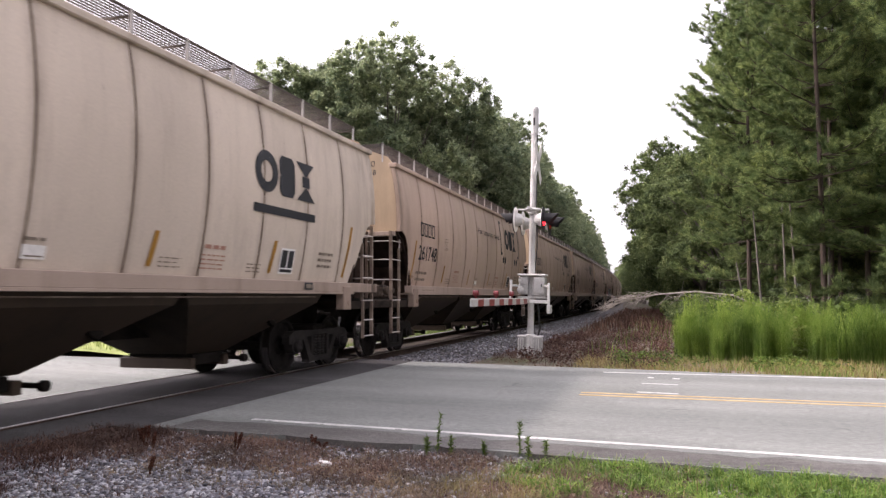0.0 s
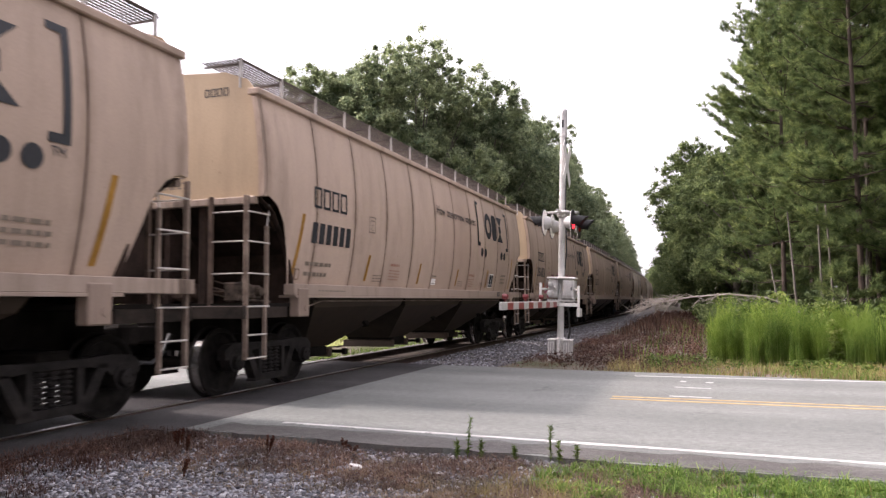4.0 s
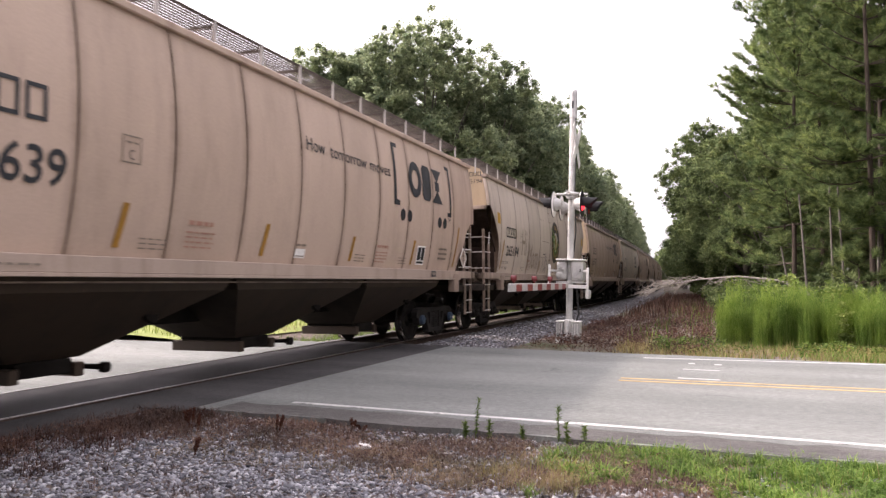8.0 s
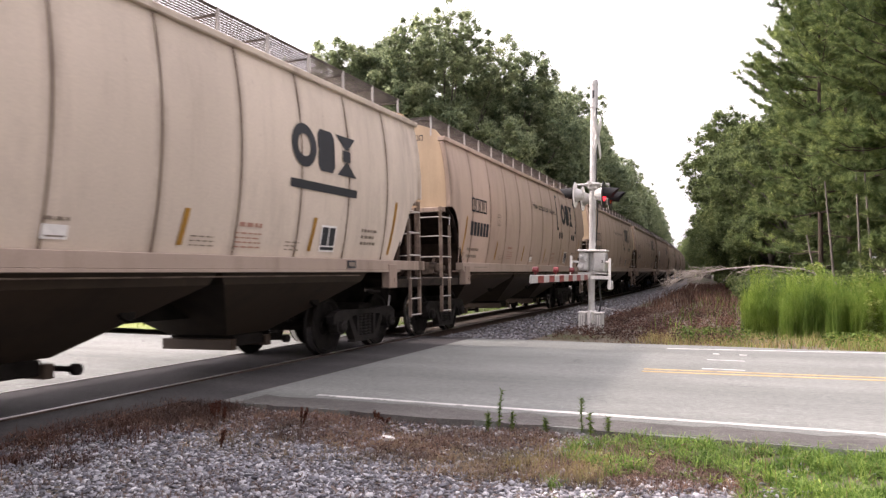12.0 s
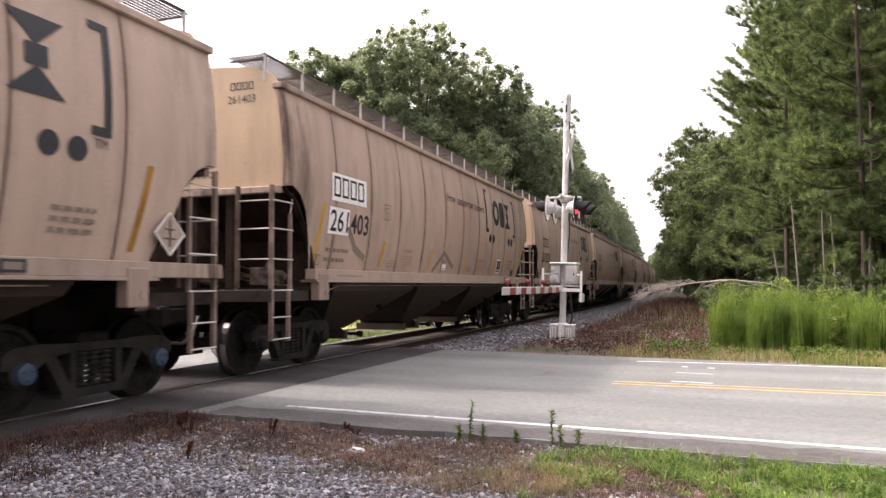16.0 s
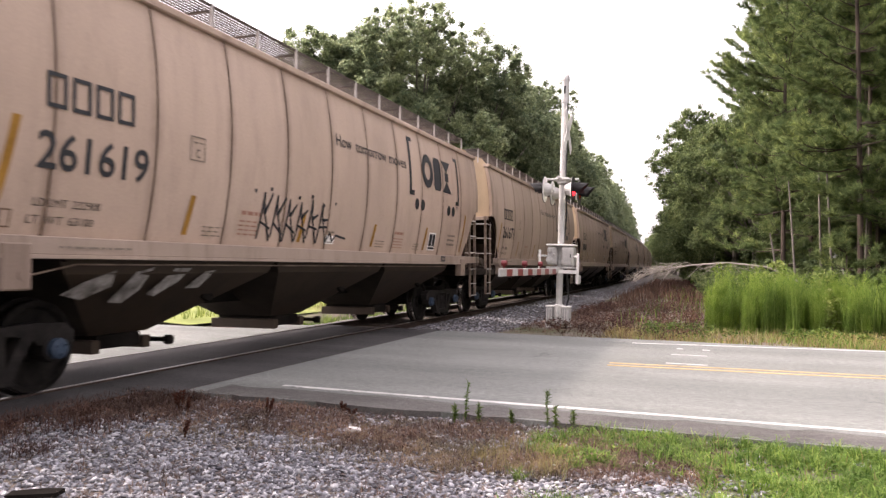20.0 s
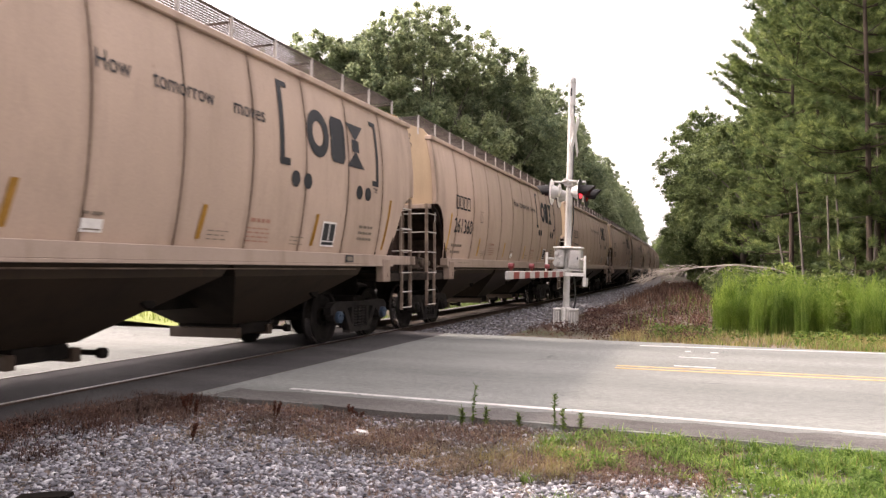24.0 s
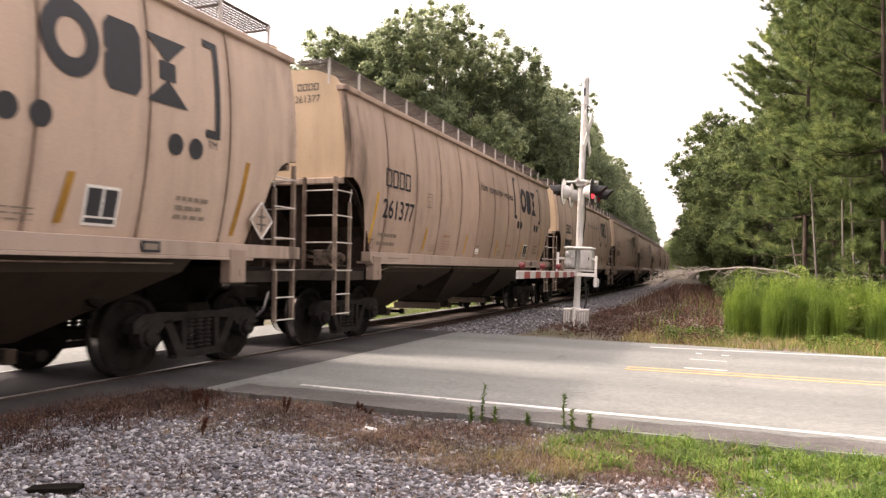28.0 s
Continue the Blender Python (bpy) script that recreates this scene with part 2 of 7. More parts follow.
def asphalt(name, c1, c2, patch=0.5, wear=0.35):
    """Weathered asphalt: long tyre and oil bands, cloudy patches, pale aggregate, hairline cracks, coarse relief."""
    m, nt, b = mat(name)
    band = noise_tex(nt, 0.7, (0.06, 0.9, 1), 3.0, 0.6)
    cloud = noise_tex(nt, 0.8, (0.6, 1.0, 1), 6.0, 0.65)
    fine = noise_tex(nt, 110.0, (1, 1, 1), 3.0, 0.7)
    col = ramp(nt, band.outputs[0], [(0.30, c1), (0.70, c2)]).outputs[0]
    k = ramp(nt, cloud.outputs[0], [(0.3, (1 - wear,) * 3), (0.5, (1.0,) * 3), (0.72, (1 + wear * 0.6,) * 3)]).outputs[0]
    col = mixc(nt, patch, col, mixc(nt, 1.0, col, k, "MULTIPLY"))
    grit = ramp(nt, fine.outputs[0], [(0.28, (0.62,) * 3), (0.52, (1.0,) * 3), (0.74, (1.5,) * 3)]).outputs[0]
    col = mixc(nt, 1.0, col, grit, "MULTIPLY")
    chips = noise_tex(nt, 16.0, (0.8, 1.0, 1), 4.0, 0.75)
    col = mixc(nt, 1.0, col, ramp(nt, chips.outputs[0], [(0.32, (0.80,) * 3), (0.5, (1.0,) * 3), (0.68, (1.22,) * 3)]).outputs[0], "MULTIPLY")
    tc = nt.nodes.new("ShaderNodeTexCoord")
    wob = noise_tex(nt, 1.4, (1, 1, 1), 3.0)
    shift = nt.nodes.new("ShaderNodeVectorMath")
    shift.operation = "ADD"
    nt.links.new(tc.outputs["Object"], shift.inputs[0])
    nt.links.new(wob.outputs[1], shift.inputs[1])
    vor = nnode(nt, "ShaderNodeTexVoronoi", Scale=0.42)
    vor.feature = "DISTANCE_TO_EDGE"
    nt.links.new(shift.outputs[0], vor.inputs["Vector"])
    thin = ramp(nt, vor.outputs["Distance"], [(0.0, (0.45,) * 3), (0.005, (0.45,) * 3), (0.009, (0.0,) * 3)]).outputs[0]
    some = ramp(nt, noise_tex(nt, 0.5, (1, 1, 1), 2.0).outputs[0], [(0.56, (0, 0, 0)), (0.62, (1, 1, 1))]).outputs[0]
    col = mixc(nt, mixc(nt, 1.0, thin, some, "MULTIPLY"), col, (0.035, 0.033, 0.032))
    nt.links.new(col, b.inputs["Base Color"])
    b.inputs["Roughness"].default_value, b.inputs["Specular IOR Level"].default_value = 0.88, 0.15
    bump(nt, b, fine.outputs[0], 0.5, 0.012)
    return m


ASPHALT = asphalt("asphalt", (0.155, 0.163, 0.154), (0.224, 0.233, 0.220), 0.6, 0.26)
# crossing asphalt: darker by itself, deepened further for the train's shade
ASPHALT_DARK = asphalt("shaded_dark_asphalt", (0.022, 0.020, 0.021), (0.050, 0.047, 0.048), 0.8, 0.5)
ASPHALT_MID = asphalt("shaded_worn_asphalt", (0.040, 0.038, 0.039), (0.080, 0.077, 0.076), 0.8, 0.5)
ASPHALT_EDGE = asphalt("dusty_road_edge", (0.098, 0.094, 0.090), (0.160, 0.152, 0.144), 0.9, 0.45)
LINE_WHITE = mottled("worn_white_line", (0.40, 0.40, 0.39), (0.62, 0.61, 0.59), 2.5, 80.0, 0.8, 0.0, 0.1, (1, 1, 1), (0.17, 0.167, 0.16), 0.0, 0.58)
LINE_YELLOW = mottled("worn_yellow_line", (0.36, 0.25, 0.11), (0.54, 0.40, 0.20), 2.5, 80.0, 0.8, 0.0, 0.1, (1, 1, 1), (0.18, 0.16, 0.12), 0.0, 0.58)
RAIL = plain("worn_rail_head", (0.42, 0.39, 0.37), 0.32, 1.0)
RAIL_SIDE = mottled("rusty_rail", (0.032, 0.023, 0.019), (0.075, 0.052, 0.041), 6.0, 50.0, 0.85)
OILY = mottled("oily_track_bed", (0.016, 0.013, 0.012), (0.058, 0.050, 0.046), 5.0, 60.0, 0.95, 0.0, 0.5)
TIE = mottled("creosote_tie", (0.05, 0.04, 0.034), (0.10, 0.08, 0.066), 8.0, 60.0, 0.9, 0.0, 0.4, (1, 6, 6), None, 0.3)
CONCRETE = mottled("concrete", (0.34, 0.33, 0.31), (0.46, 0.45, 0.42), 3.0, 60.0, 0.85)
BARK = mottled("pine_bark", (0.040, 0.031, 0.026), (0.095, 0.072, 0.058), 5.0, 40.0, 0.95, 0.0, 0.6, (1, 1, 0.25))
BARK_GREY = mottled("grey_bark", (0.09, 0.08, 0.07), (0.19, 0.17, 0.15), 5.0, 40.0, 0.95, 0.0, 0.5, (1, 1, 0.3))
DEADWOOD = mottled("bleached_deadwood", (0.22, 0.195, 0.17), (0.38, 0.345, 0.31), 5.0, 40.0, 0.9)
PINE = foliage("pine_needles", (0.088, 0.128, 0.060), (0.160, 0.218, 0.098), (0.262, 0.325, 0.145), 0.5, 1.9, 1.4)
OAK = foliage("oak_leaves", (0.165, 0.212, 0.142), (0.260, 0.312, 0.206), (0.372, 0.420, 0.275), 0.66, 0.8, 0.8)
OAK_DARK = foliage("sweetgum_leaves", (0.145, 0.190, 0.130), (0.235, 0.288, 0.190), (0.338, 0.388, 0.255), 0.64, 0.8, 0.8)
GUM = foliage("wood_edge_leaves", (0.080, 0.115, 0.056), (0.140, 0.184, 0.088), (0.210, 0.258, 0.124), 0.6, 0.8, 0.9)
VINE = foliage("pale_vine_leaves", (0.13, 0.19, 0.045), (0.22, 0.29, 0.085), (0.34, 0.39, 0.17), 0.5)
BUSH = foliage("shrub_leaves", (0.050, 0.090, 0.022), (0.105, 0.165, 0.040), (0.18, 0.25, 0.065), 0.45)
GRASS = foliage("grass_blades", (0.070, 0.145, 0.028), (0.150, 0.255, 0.056), (0.28, 0.37, 0.12), 0.4, 6.0, 1.2)
TALLGRASS = foliage("tall_green_weeds", (0.100, 0.178, 0.032), (0.195, 0.305, 0.062), (0.32, 0.41, 0.125), 0.5)
STRAW = foliage("straw_grass", (0.22, 0.17, 0.09), (0.33, 0.26, 0.14), (0.28, 0.30, 0.12), 0.3)
FIELD = foliage("field_grass", (0.14, 0.19, 0.045), (0.21, 0.27, 0.075), (0.30, 0.34, 0.125), 0.4)
DEAD = foliage("dead_brown_weeds", (0.086, 0.048, 0.046), (0.158, 0.100, 0.092), (0.29, 0.205, 0.176), 0.25)
DEAD_TAN = foliage("dead_tan_straw", (0.15, 0.108, 0.080), (0.25, 0.185, 0.138), (0.36, 0.285, 0.215), 0.25)
DEAD_DARK = foliage("maroon_dead_weeds", (0.040, 0.018, 0.018), (0.078, 0.038, 0.035), (0.135, 0.075, 0.060), 0.2)
BRUSH = foliage("sprayed_brush", (0.062, 0.030, 0.028), (0.112, 0.062, 0.054), (0.205, 0.130, 0.104), 0.25)
SOREL = foliage("rust_brown_seedheads", (0.06, 0.022, 0.016), (0.10, 0.035, 0.024), (0.14, 0.055, 0.035), 0.2)


def stone_material(name, c1, c2, c3):
    m, nt, b = mat(name)
    g = nt.nodes.new("ShaderNodeNewGeometry")
    col = ramp(nt, g.outputs["Random Per Island"], [(0.0, c1), (0.6, c2), (1.0, c3)]).outputs[0]
    f = noise_tex(nt, 70.0)
    col = mixc(nt, 1.0, col, ramp(nt, f.outputs[0], [(0.3, (0.75, 0.75, 0.75)), (0.7, (1.2, 1.2, 1.2))]).outputs[0], "MULTIPLY")
    nt.links.new(col, b.inputs["Base Color"])
    b.inputs["Roughness"].default_value, b.inputs["Specular IOR Level"].default_value = 0.85, 0.2
    bump(nt, b, f.outputs[0], 0.3, 0.01)
    return m


STONE = stone_material("granite_gravel", (0.095, 0.094, 0.108), (0.262, 0.262, 0.290), (0.53, 0.53, 0.548))
STONE_BROWN = stone_material("stained_ballast", (0.09, 0.083, 0.083), (0.17, 0.16, 0.16), (0.29, 0.28, 0.275))


def ground_material():
    """Soil with thatch: green-brown under the grass, reddish brown along the track, pale dust on the verge."""
    m, nt, b = mat("ground_soil")
    big = noise_tex(nt, 0.35, (1, 1, 1), 5.0)
    mid = noise_tex(nt, 3.0, (1, 1, 1), 6.0, 0.7)
    fine = noise_tex(nt, 45.0)
    soil = ramp(nt, mid.outputs[0], [(0.3, (0.080, 0.062, 0.056)), (0.7, (0.185, 0.142, 0.122))]).outputs[0]
    green = ramp(nt, mid.outputs[0], [(0.3, (0.05, 0.06, 0.022)), (0.7, (0.10, 0.11, 0.045))]).outputs[0]
    col = mixc(nt, ramp(nt, big.outputs[0], [(0.45, (0, 0, 0)), (0.6, (1, 1, 1))]).outputs[0], soil, green)
    col = mixc(nt, 1.0, col, ramp(nt, fine.outputs[0], [(0.3, (0.7, 0.7, 0.7)), (0.7, (1.25, 1.25, 1.25))]).outputs[0], "MULTIPLY")
    nt.links.new(col, b.inputs["Base Color"])
    b.inputs["Roughness"].default_value = 0.95
    bump(nt, b, mid.outputs[0], 0.5, 0.05)
    return m


SOIL = ground_material()
FIELD_SOIL = mottled("mown_field", (0.15, 0.185, 0.05), (0.25, 0.28, 0.095), 0.4, 30.0, 0.95, 0.0, 0.4)


# ---- mesh helpers ----
def link(name, me, material, parent=None, label=""):
    ob = new(name, me)
    if material is not None and not me.materials:
        me.materials.append(material)
    if parent is not None:
        ob.parent = parent
    if label:
        ob["label"] = label
    return ob


def part(name, bm, material, parent, label="", smooth=False):
    me = bpy.data.meshes.new(name)
    bm.normal_update()
    bm.to_mesh(me)
    bm.free()
    if smooth:
        me.polygons.foreach_set("use_smooth", [True] * len(me.polygons))
    return link(name, me, material, parent, label)


def np_mesh(name, verts, faces):
    """A mesh from arrays: verts (n, 3), faces (m, k)."""
    verts, faces = np.asarray(verts, np.float32), np.asarray(faces, np.int32)
    me = bpy.data.meshes.new(name)
    me.vertices.add(len(verts))
    me.vertices.foreach_set("co", verts.ravel())
    k = faces.shape[1]
    me.loops.add(faces.size)
    me.loops.foreach_set("vertex_index", faces.ravel())
    me.polygons.add(len(faces))
    me.polygons.foreach_set("loop_start", np.arange(0, faces.size, k, dtype=np.int32))
    me.update(calc_edges=True)
    return me


def bm_box(bm, x0, x1, y0, y1, z0, z1, bevel=0.0):
    vs = [bm.verts.new((x, y, z)) for x in (x0, x1) for y in (y0, y1) for z in (z0, z1)]
    fs = [(0, 1, 3, 2), (4, 6, 7, 5), (0, 4, 5, 1), (2, 3, 7, 6), (0, 2, 6, 4), (1, 5, 7, 3)]
    made = [bm.faces.new([vs[i] for i in f]) for f in fs]
    if bevel:
        edges = list({e for f in made for e in f.edges})
        bmesh.ops.bevel(bm, geom=edges, offset=bevel, segments=1, affect="EDGES")


def bm_tube(bm, a, b, r, n=8, r2=None):
    a, b = Vector(a), Vector(b)
    q = (b - a).to_track_quat("Z", "Y")
    r2 = r if r2 is None else r2
    rings = []
    for p, rr in ((a, r), (b, r2)):
        rings.append([bm.verts.new(p + q @ Vector((rr * math.cos(6.2832 * i / n), rr * math.sin(6.2832 * i / n), 0))) for i in range(n)])
    for i in range(n):
        j = (i + 1) % n
        bm.faces.new((rings[0][i], rings[0][j], rings[1][j], rings[1][i]))
    bm.faces.new(rings[0][::-1])
    bm.faces.new(rings[1])


def bm_lathe(bm, profile, axis="X", centre=(0, 0, 0), n=28, cap=True):
    """Turns a profile of (along, radius) round an axis through centre."""
    c = Vector(centre)
    rings = []
    for u, r in profile:
        ring = []
        for i in range(n):
            ca, sa = math.cos(6.28319 * i / n) * r, math.sin(6.28319 * i / n) * r
            v = {"X": (u, ca, sa), "Y": (sa, u, ca), "Z": (ca, sa, u)}[axis]
            ring.append(bm.verts.new(c + Vector(v)))
        rings.append(ring)
    for p, q in zip(rings, rings[1:]):
        for i in range(n):
            j = (i + 1) % n
            bm.faces.new((p[i], p[j], q[j], q[i]))
    if cap:
        bm.faces.new(rings[0][::-1])
        bm.faces.new(rings[-1])


def bm_prism(bm, outline, axis, d0, d1):
    """Extrudes a 2D outline (u, v) along an axis. X: (y, z); Y: (x, z); Z: (x, y)."""
    def at(u, v, d):
        return {"X": (d, u, v), "Y": (u, d, v), "Z": (u, v, d)}[axis]
    lo = [bm.verts.new(at(u, v, d0)) for u, v in outline]
    hi = [bm.verts.new(at(u, v, d1)) for u, v in outline]
    n = len(outline)
    for i in range(n):
        j = (i + 1) % n
        bm.faces.new((lo[i], lo[j], hi[j], hi[i]))
    bm.faces.new(lo[::-1])
    bm.faces.new(hi)


def thing(name, label, category, group="", kind="", at=None):
    ob = new(name)
    ob.empty_display_size = 0.3
    if at is not None:
        ob.matrix_basis = at
    return tagged(ob, label, category, group, kind)


# ---- the line of the track ----
TRACK_X, CURVE, CANT = -7.04, 0.00038, 0.015


def track_at(s, lat=0.0, z=0.0):
    """A place s metres along the gently curving track, lat to its right."""
    th = CURVE * s
    x = TRACK_X - (1 - math.cos(th)) / CURVE
    y = math.sin(th) / CURVE
    return Vector((x + math.cos(th) * lat, y + math.sin(th) * lat, z + lat * CANT)), th


# ---- ground ----
def height(x, y):
    """The lie of the land: level at the road, a shallow ditch past it, small unevenness."""
    n = 0.5 * np.sin(0.9 * x + 1.3 * np.sin(0.37 * y)) + 0.5 * np.sin(0.7 * y + 1.1 * np.sin(0.53 * x + 2))
    far = np.clip((y - 15.0) / 10.0, 0, 1)
    bed = np.clip((y - 14.4) / 1.0, 0, 1) * np.clip((3.1 - np.abs(x - TRACK_X + 0.00019 * y * y)) / 0.6, 0, 1)
    return -0.045 + 0.018 * n - far * (0.10 + 0.05 * n) - 0.22 * bed


def axis_steps(lo, hi, fine_lo, fine_hi, step):
    a = list(np.arange(fine_lo, fine_hi + 1e-6, step))
    d, v = step, fine_hi
    while v < hi:
        d *= 1.35
        v += d
        a.append(min(v, hi))
    d, v = step, fine_lo
    while v > lo:
        d *= 1.35
        v -= d
        a.insert(0, max(v, lo))
    return np.array(a)


def build_ground():
    xs, ys = axis_steps(-2500, 2500, -14, 12, 0.4), axis_steps(-1500, 3500, -2, 40, 0.4)
    X, Y = np.meshgrid(xs, ys)
    Z = height(X, Y)
    Z = np.where((Y > 5.9) & (Y < 14.6), -0.09, Z)
    flat = np.clip((np.hypot(X, Y) - 60) / 60, 0, 1)
    Z = Z * (1 - flat) - 0.12 * flat
    nx, ny = len(xs), len(ys)
    idx = np.arange(nx * ny).reshape(ny, nx)
    faces = np.stack([idx[:-1, :-1], idx[:-1, 1:], idx[1:, 1:], idx[1:, :-1]], -1).reshape(-1, 4)
    g = link("ground", np_mesh("ground", np.stack([X, Y, Z], -1).reshape(-1, 3), faces), SOIL)
    tagged(g, "brown soil and thatch verge running out to the woods", "ground", "", "structure")
    # the open mown field past the crossing
    xs, ys = axis_steps(-400, -10.3, -40, -11.3, 1.0), axis_steps(13.0, 300, 13.1, 60, 1.0)
    X, Y = np.meshgrid(xs, ys)
    edge = np.clip((-10.3 - X) / 2, 0, 1)
    X = X - 0.0008 * np.maximum(Y, 0) ** 1.5
    Z = height(X, Y) + 0.03 + 0.12 * edge
    nx, ny = len(xs), len(ys)
    idx = np.arange(nx * ny).reshape(ny, nx)
    faces = np.stack([idx[:-1, :-1], idx[:-1, 1:], idx[1:, 1:], idx[1:, :-1]], -1).reshape(-1, 4)
    g = link("field", np_mesh("field", np.stack([X, Y, Z], -1).reshape(-1, 3), faces), FIELD_SOIL)
    tagged(g, "bright yellow-green mown grass field beyond the road", "ground", "", "structure")


def road_strip(name, x0, x1, y0, y1, z, material, label, parent=None, wob=0.0, seed=1, step=1.5, skew=0.0):
    """A flat strip with an uneven edge."""
    rnd = random.Random(seed)
    n = max(2, int((x1 - x0) / step))
    bm = bmesh.new()
    rows = []
    for i in range(n + 1):
        x = x0 + (x1 - x0) * i / n
        k = skew * min(12.0, max(0.0, x + 1.2))
        a, b = y0 + k + rnd.uniform(-wob, wob), y1 + k + rnd.uniform(-wob, wob)
        rows.append([bm.verts.new((x, a, z)), bm.verts.new((x, b, z)), bm.verts.new((x, a, z - 0.07)), bm.verts.new((x, b, z - 0.07))])
    for p, q in zip(rows, rows[1:]):
        bm.faces.new((p[0], q[0], q[1], p[1]))
        bm.faces.new((p[2], q[2], q[0], p[0]))
        bm.faces.new((p[1], q[1], q[3], p[3]))
    ob = part(name, bm, material, parent)
    if parent is None:
        tagged(ob, label, "road", "", "structure")
    return ob


def build_road():
    east = road_strip("road", -5.12, 220, 6.42, 14.3, 0.0, ASPHALT, "weathered grey two-lane asphalt road with worn edge lines", wob=0.05, seed=3)
    road_strip("road", -220, -9.2, 6.42, 12.9, -0.02, ASPHALT, "weathered grey asphalt road on the far side of the track", wob=0.05, seed=4)
    # darker crossing asphalt with the train's shade in its tone, split by the rails, with an apron down the near end
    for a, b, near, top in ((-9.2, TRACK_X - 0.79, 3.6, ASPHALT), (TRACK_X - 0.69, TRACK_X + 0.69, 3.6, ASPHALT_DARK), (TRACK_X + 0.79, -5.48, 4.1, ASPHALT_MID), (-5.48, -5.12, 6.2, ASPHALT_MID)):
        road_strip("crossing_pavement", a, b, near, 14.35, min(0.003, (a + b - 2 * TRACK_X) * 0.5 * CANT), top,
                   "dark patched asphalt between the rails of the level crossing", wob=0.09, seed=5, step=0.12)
    road_strip("road_edge", -4.9, 60, 6.42, 6.90, 0.003, ASPHALT_EDGE, "", east, 0.07, 12, 0.25)
    lines = []
    lines.append(road_strip("edge_line", -4.35, 60, 7.05, 7.13, 0.005, LINE_WHITE, "", east, 0.012, 6))
    lines.append(road_strip("edge_line", -1.2, 60, 13.53, 13.62, 0.004, LINE_WHITE, "", east, 0.012, 7, skew=0.14))
    for y in (10.37, 10.63):
        lines.append(road_strip("centre_line", -1.25, 60, y - 0.038, y + 0.038, 0.004, LINE_YELLOW, "", east, 0.008, 8, skew=0.07))
    for x0, x1, y0, y1 in ((-0.48, 0.06, 12.05, 12.11), (-0.42, -0.32, 12.9, 13.02), (-0.02, 0.10, 12.9, 13.0), (-0.50, 0.06, 10.93, 10.99)):
        lines.append(road_strip("worn_marking", x0, x1, y0, y1, 0.004, LINE_WHITE, "", east, 0.01, 9, 0.2))
    return east


# ---- track ----
def swept(name, profile, s0, s1, step, material, parent):
    """A profile of (lat, z) swept along the track."""
    n = int((s1 - s0) / step)
    verts, faces, k = [], [], len(profile)
    for i in range(n + 1):
        s = s0 + (s1 - s0) * i / n
        for lat, z in profile:
            verts.append(track_at(s, lat, z)[0])
    for i in range(n):
        for j in range(k):
            a, b = i * k + j, i * k + (j + 1) % k
            faces.append((a, b, b + k, a + k))
    return link(name, np_mesh(name, [tuple(v) for v in verts], faces), material, parent)


def build_track():
    track = thing("railway_track", "single railway track with worn steel rails on timber ties", "railway track", "", "structure")
    for lat in (-0.75, 0.75):
        prof = [(lat - 0.07, -0.16), (lat + 0.07, -0.16), (lat + 0.065, -0.145), (lat + 0.012, -0.125), (lat + 0.012, -0.03), (lat + 0.034, -0.025),
                (lat + 0.036, 0.005), (lat - 0.036, 0.005), (lat - 0.034, -0.025), (lat - 0.012, -0.03), (lat - 0.012, -0.125), (lat - 0.065, -0.145)]
        swept("rail", prof, -30, 330, 6.0, RAIL_SIDE, track)
        swept("rail_head", [(lat - 0.020, 0.003), (lat + 0.020, 0.003), (lat + 0.016, 0.012), (lat - 0.016, 0.012)], -30, 330, 6.0, RAIL, track)
    bm = bmesh.new()
    bm_box(bm, -1.3, 1.3, -0.115, 0.115, -0.33, -0.162, 0.012)
    me = bpy.data.meshes.new("tie")
    bm.to_mesh(me)
    bm.free()
    me.materials.append(TIE)
    rnd = random.Random(8)
    for i in range(-24, 200):
        s = i * 0.52
        if 3.7 < s < 14.5:
            continue
        p, th = track_at(s, rnd.uniform(-0.04, 0.04), 0)
        ob = new("tie", me)
        ob.parent = track
        ob.matrix_basis = pose(p.x, p.y, 0.045 + rnd.uniform(-0.01, 0.01), 0, -math.degrees(CANT), math.degrees(th) + rnd.uniform(-1, 1))
    for s0, s1 in ((14.5, 330), (-30, 3.4)):
        bed = swept("track_bed", [(-2.3, -0.20), (-1.66, -0.126), (1.40, -0.126), (1.62, -0.17), (-2.3, -0.26)], s0, s1, 4.0, OILY, None)
        tagged(bed, "dark oily crushed stone between the ties", "ballast", "", "structure")
    bed = swept("ballast_bed", [(-3.2, -0.30), (-1.7, -0.13), (1.7, -0.13), (2.4, -0.18), (3.1, -0.28), (3.1, -0.6), (-3.2, -0.6)], 14.5, 330, 4.0, STONE_BROWN, None)
    tagged(bed, "grey crushed-stone ballast shoulder under the track", "ballast", "", "structure")
    bed = swept("ballast_bed", [(-3.2, -0.30), (-1.7, -0.13), (1.7, -0.13), (2.3, -0.2), (2.3, -0.6), (-3.2, -0.6)], -30, 5.2, 4.0, STONE_BROWN, None)
    tagged(bed, "grey crushed-stone ballast under the near track", "ballast", "", "structure")


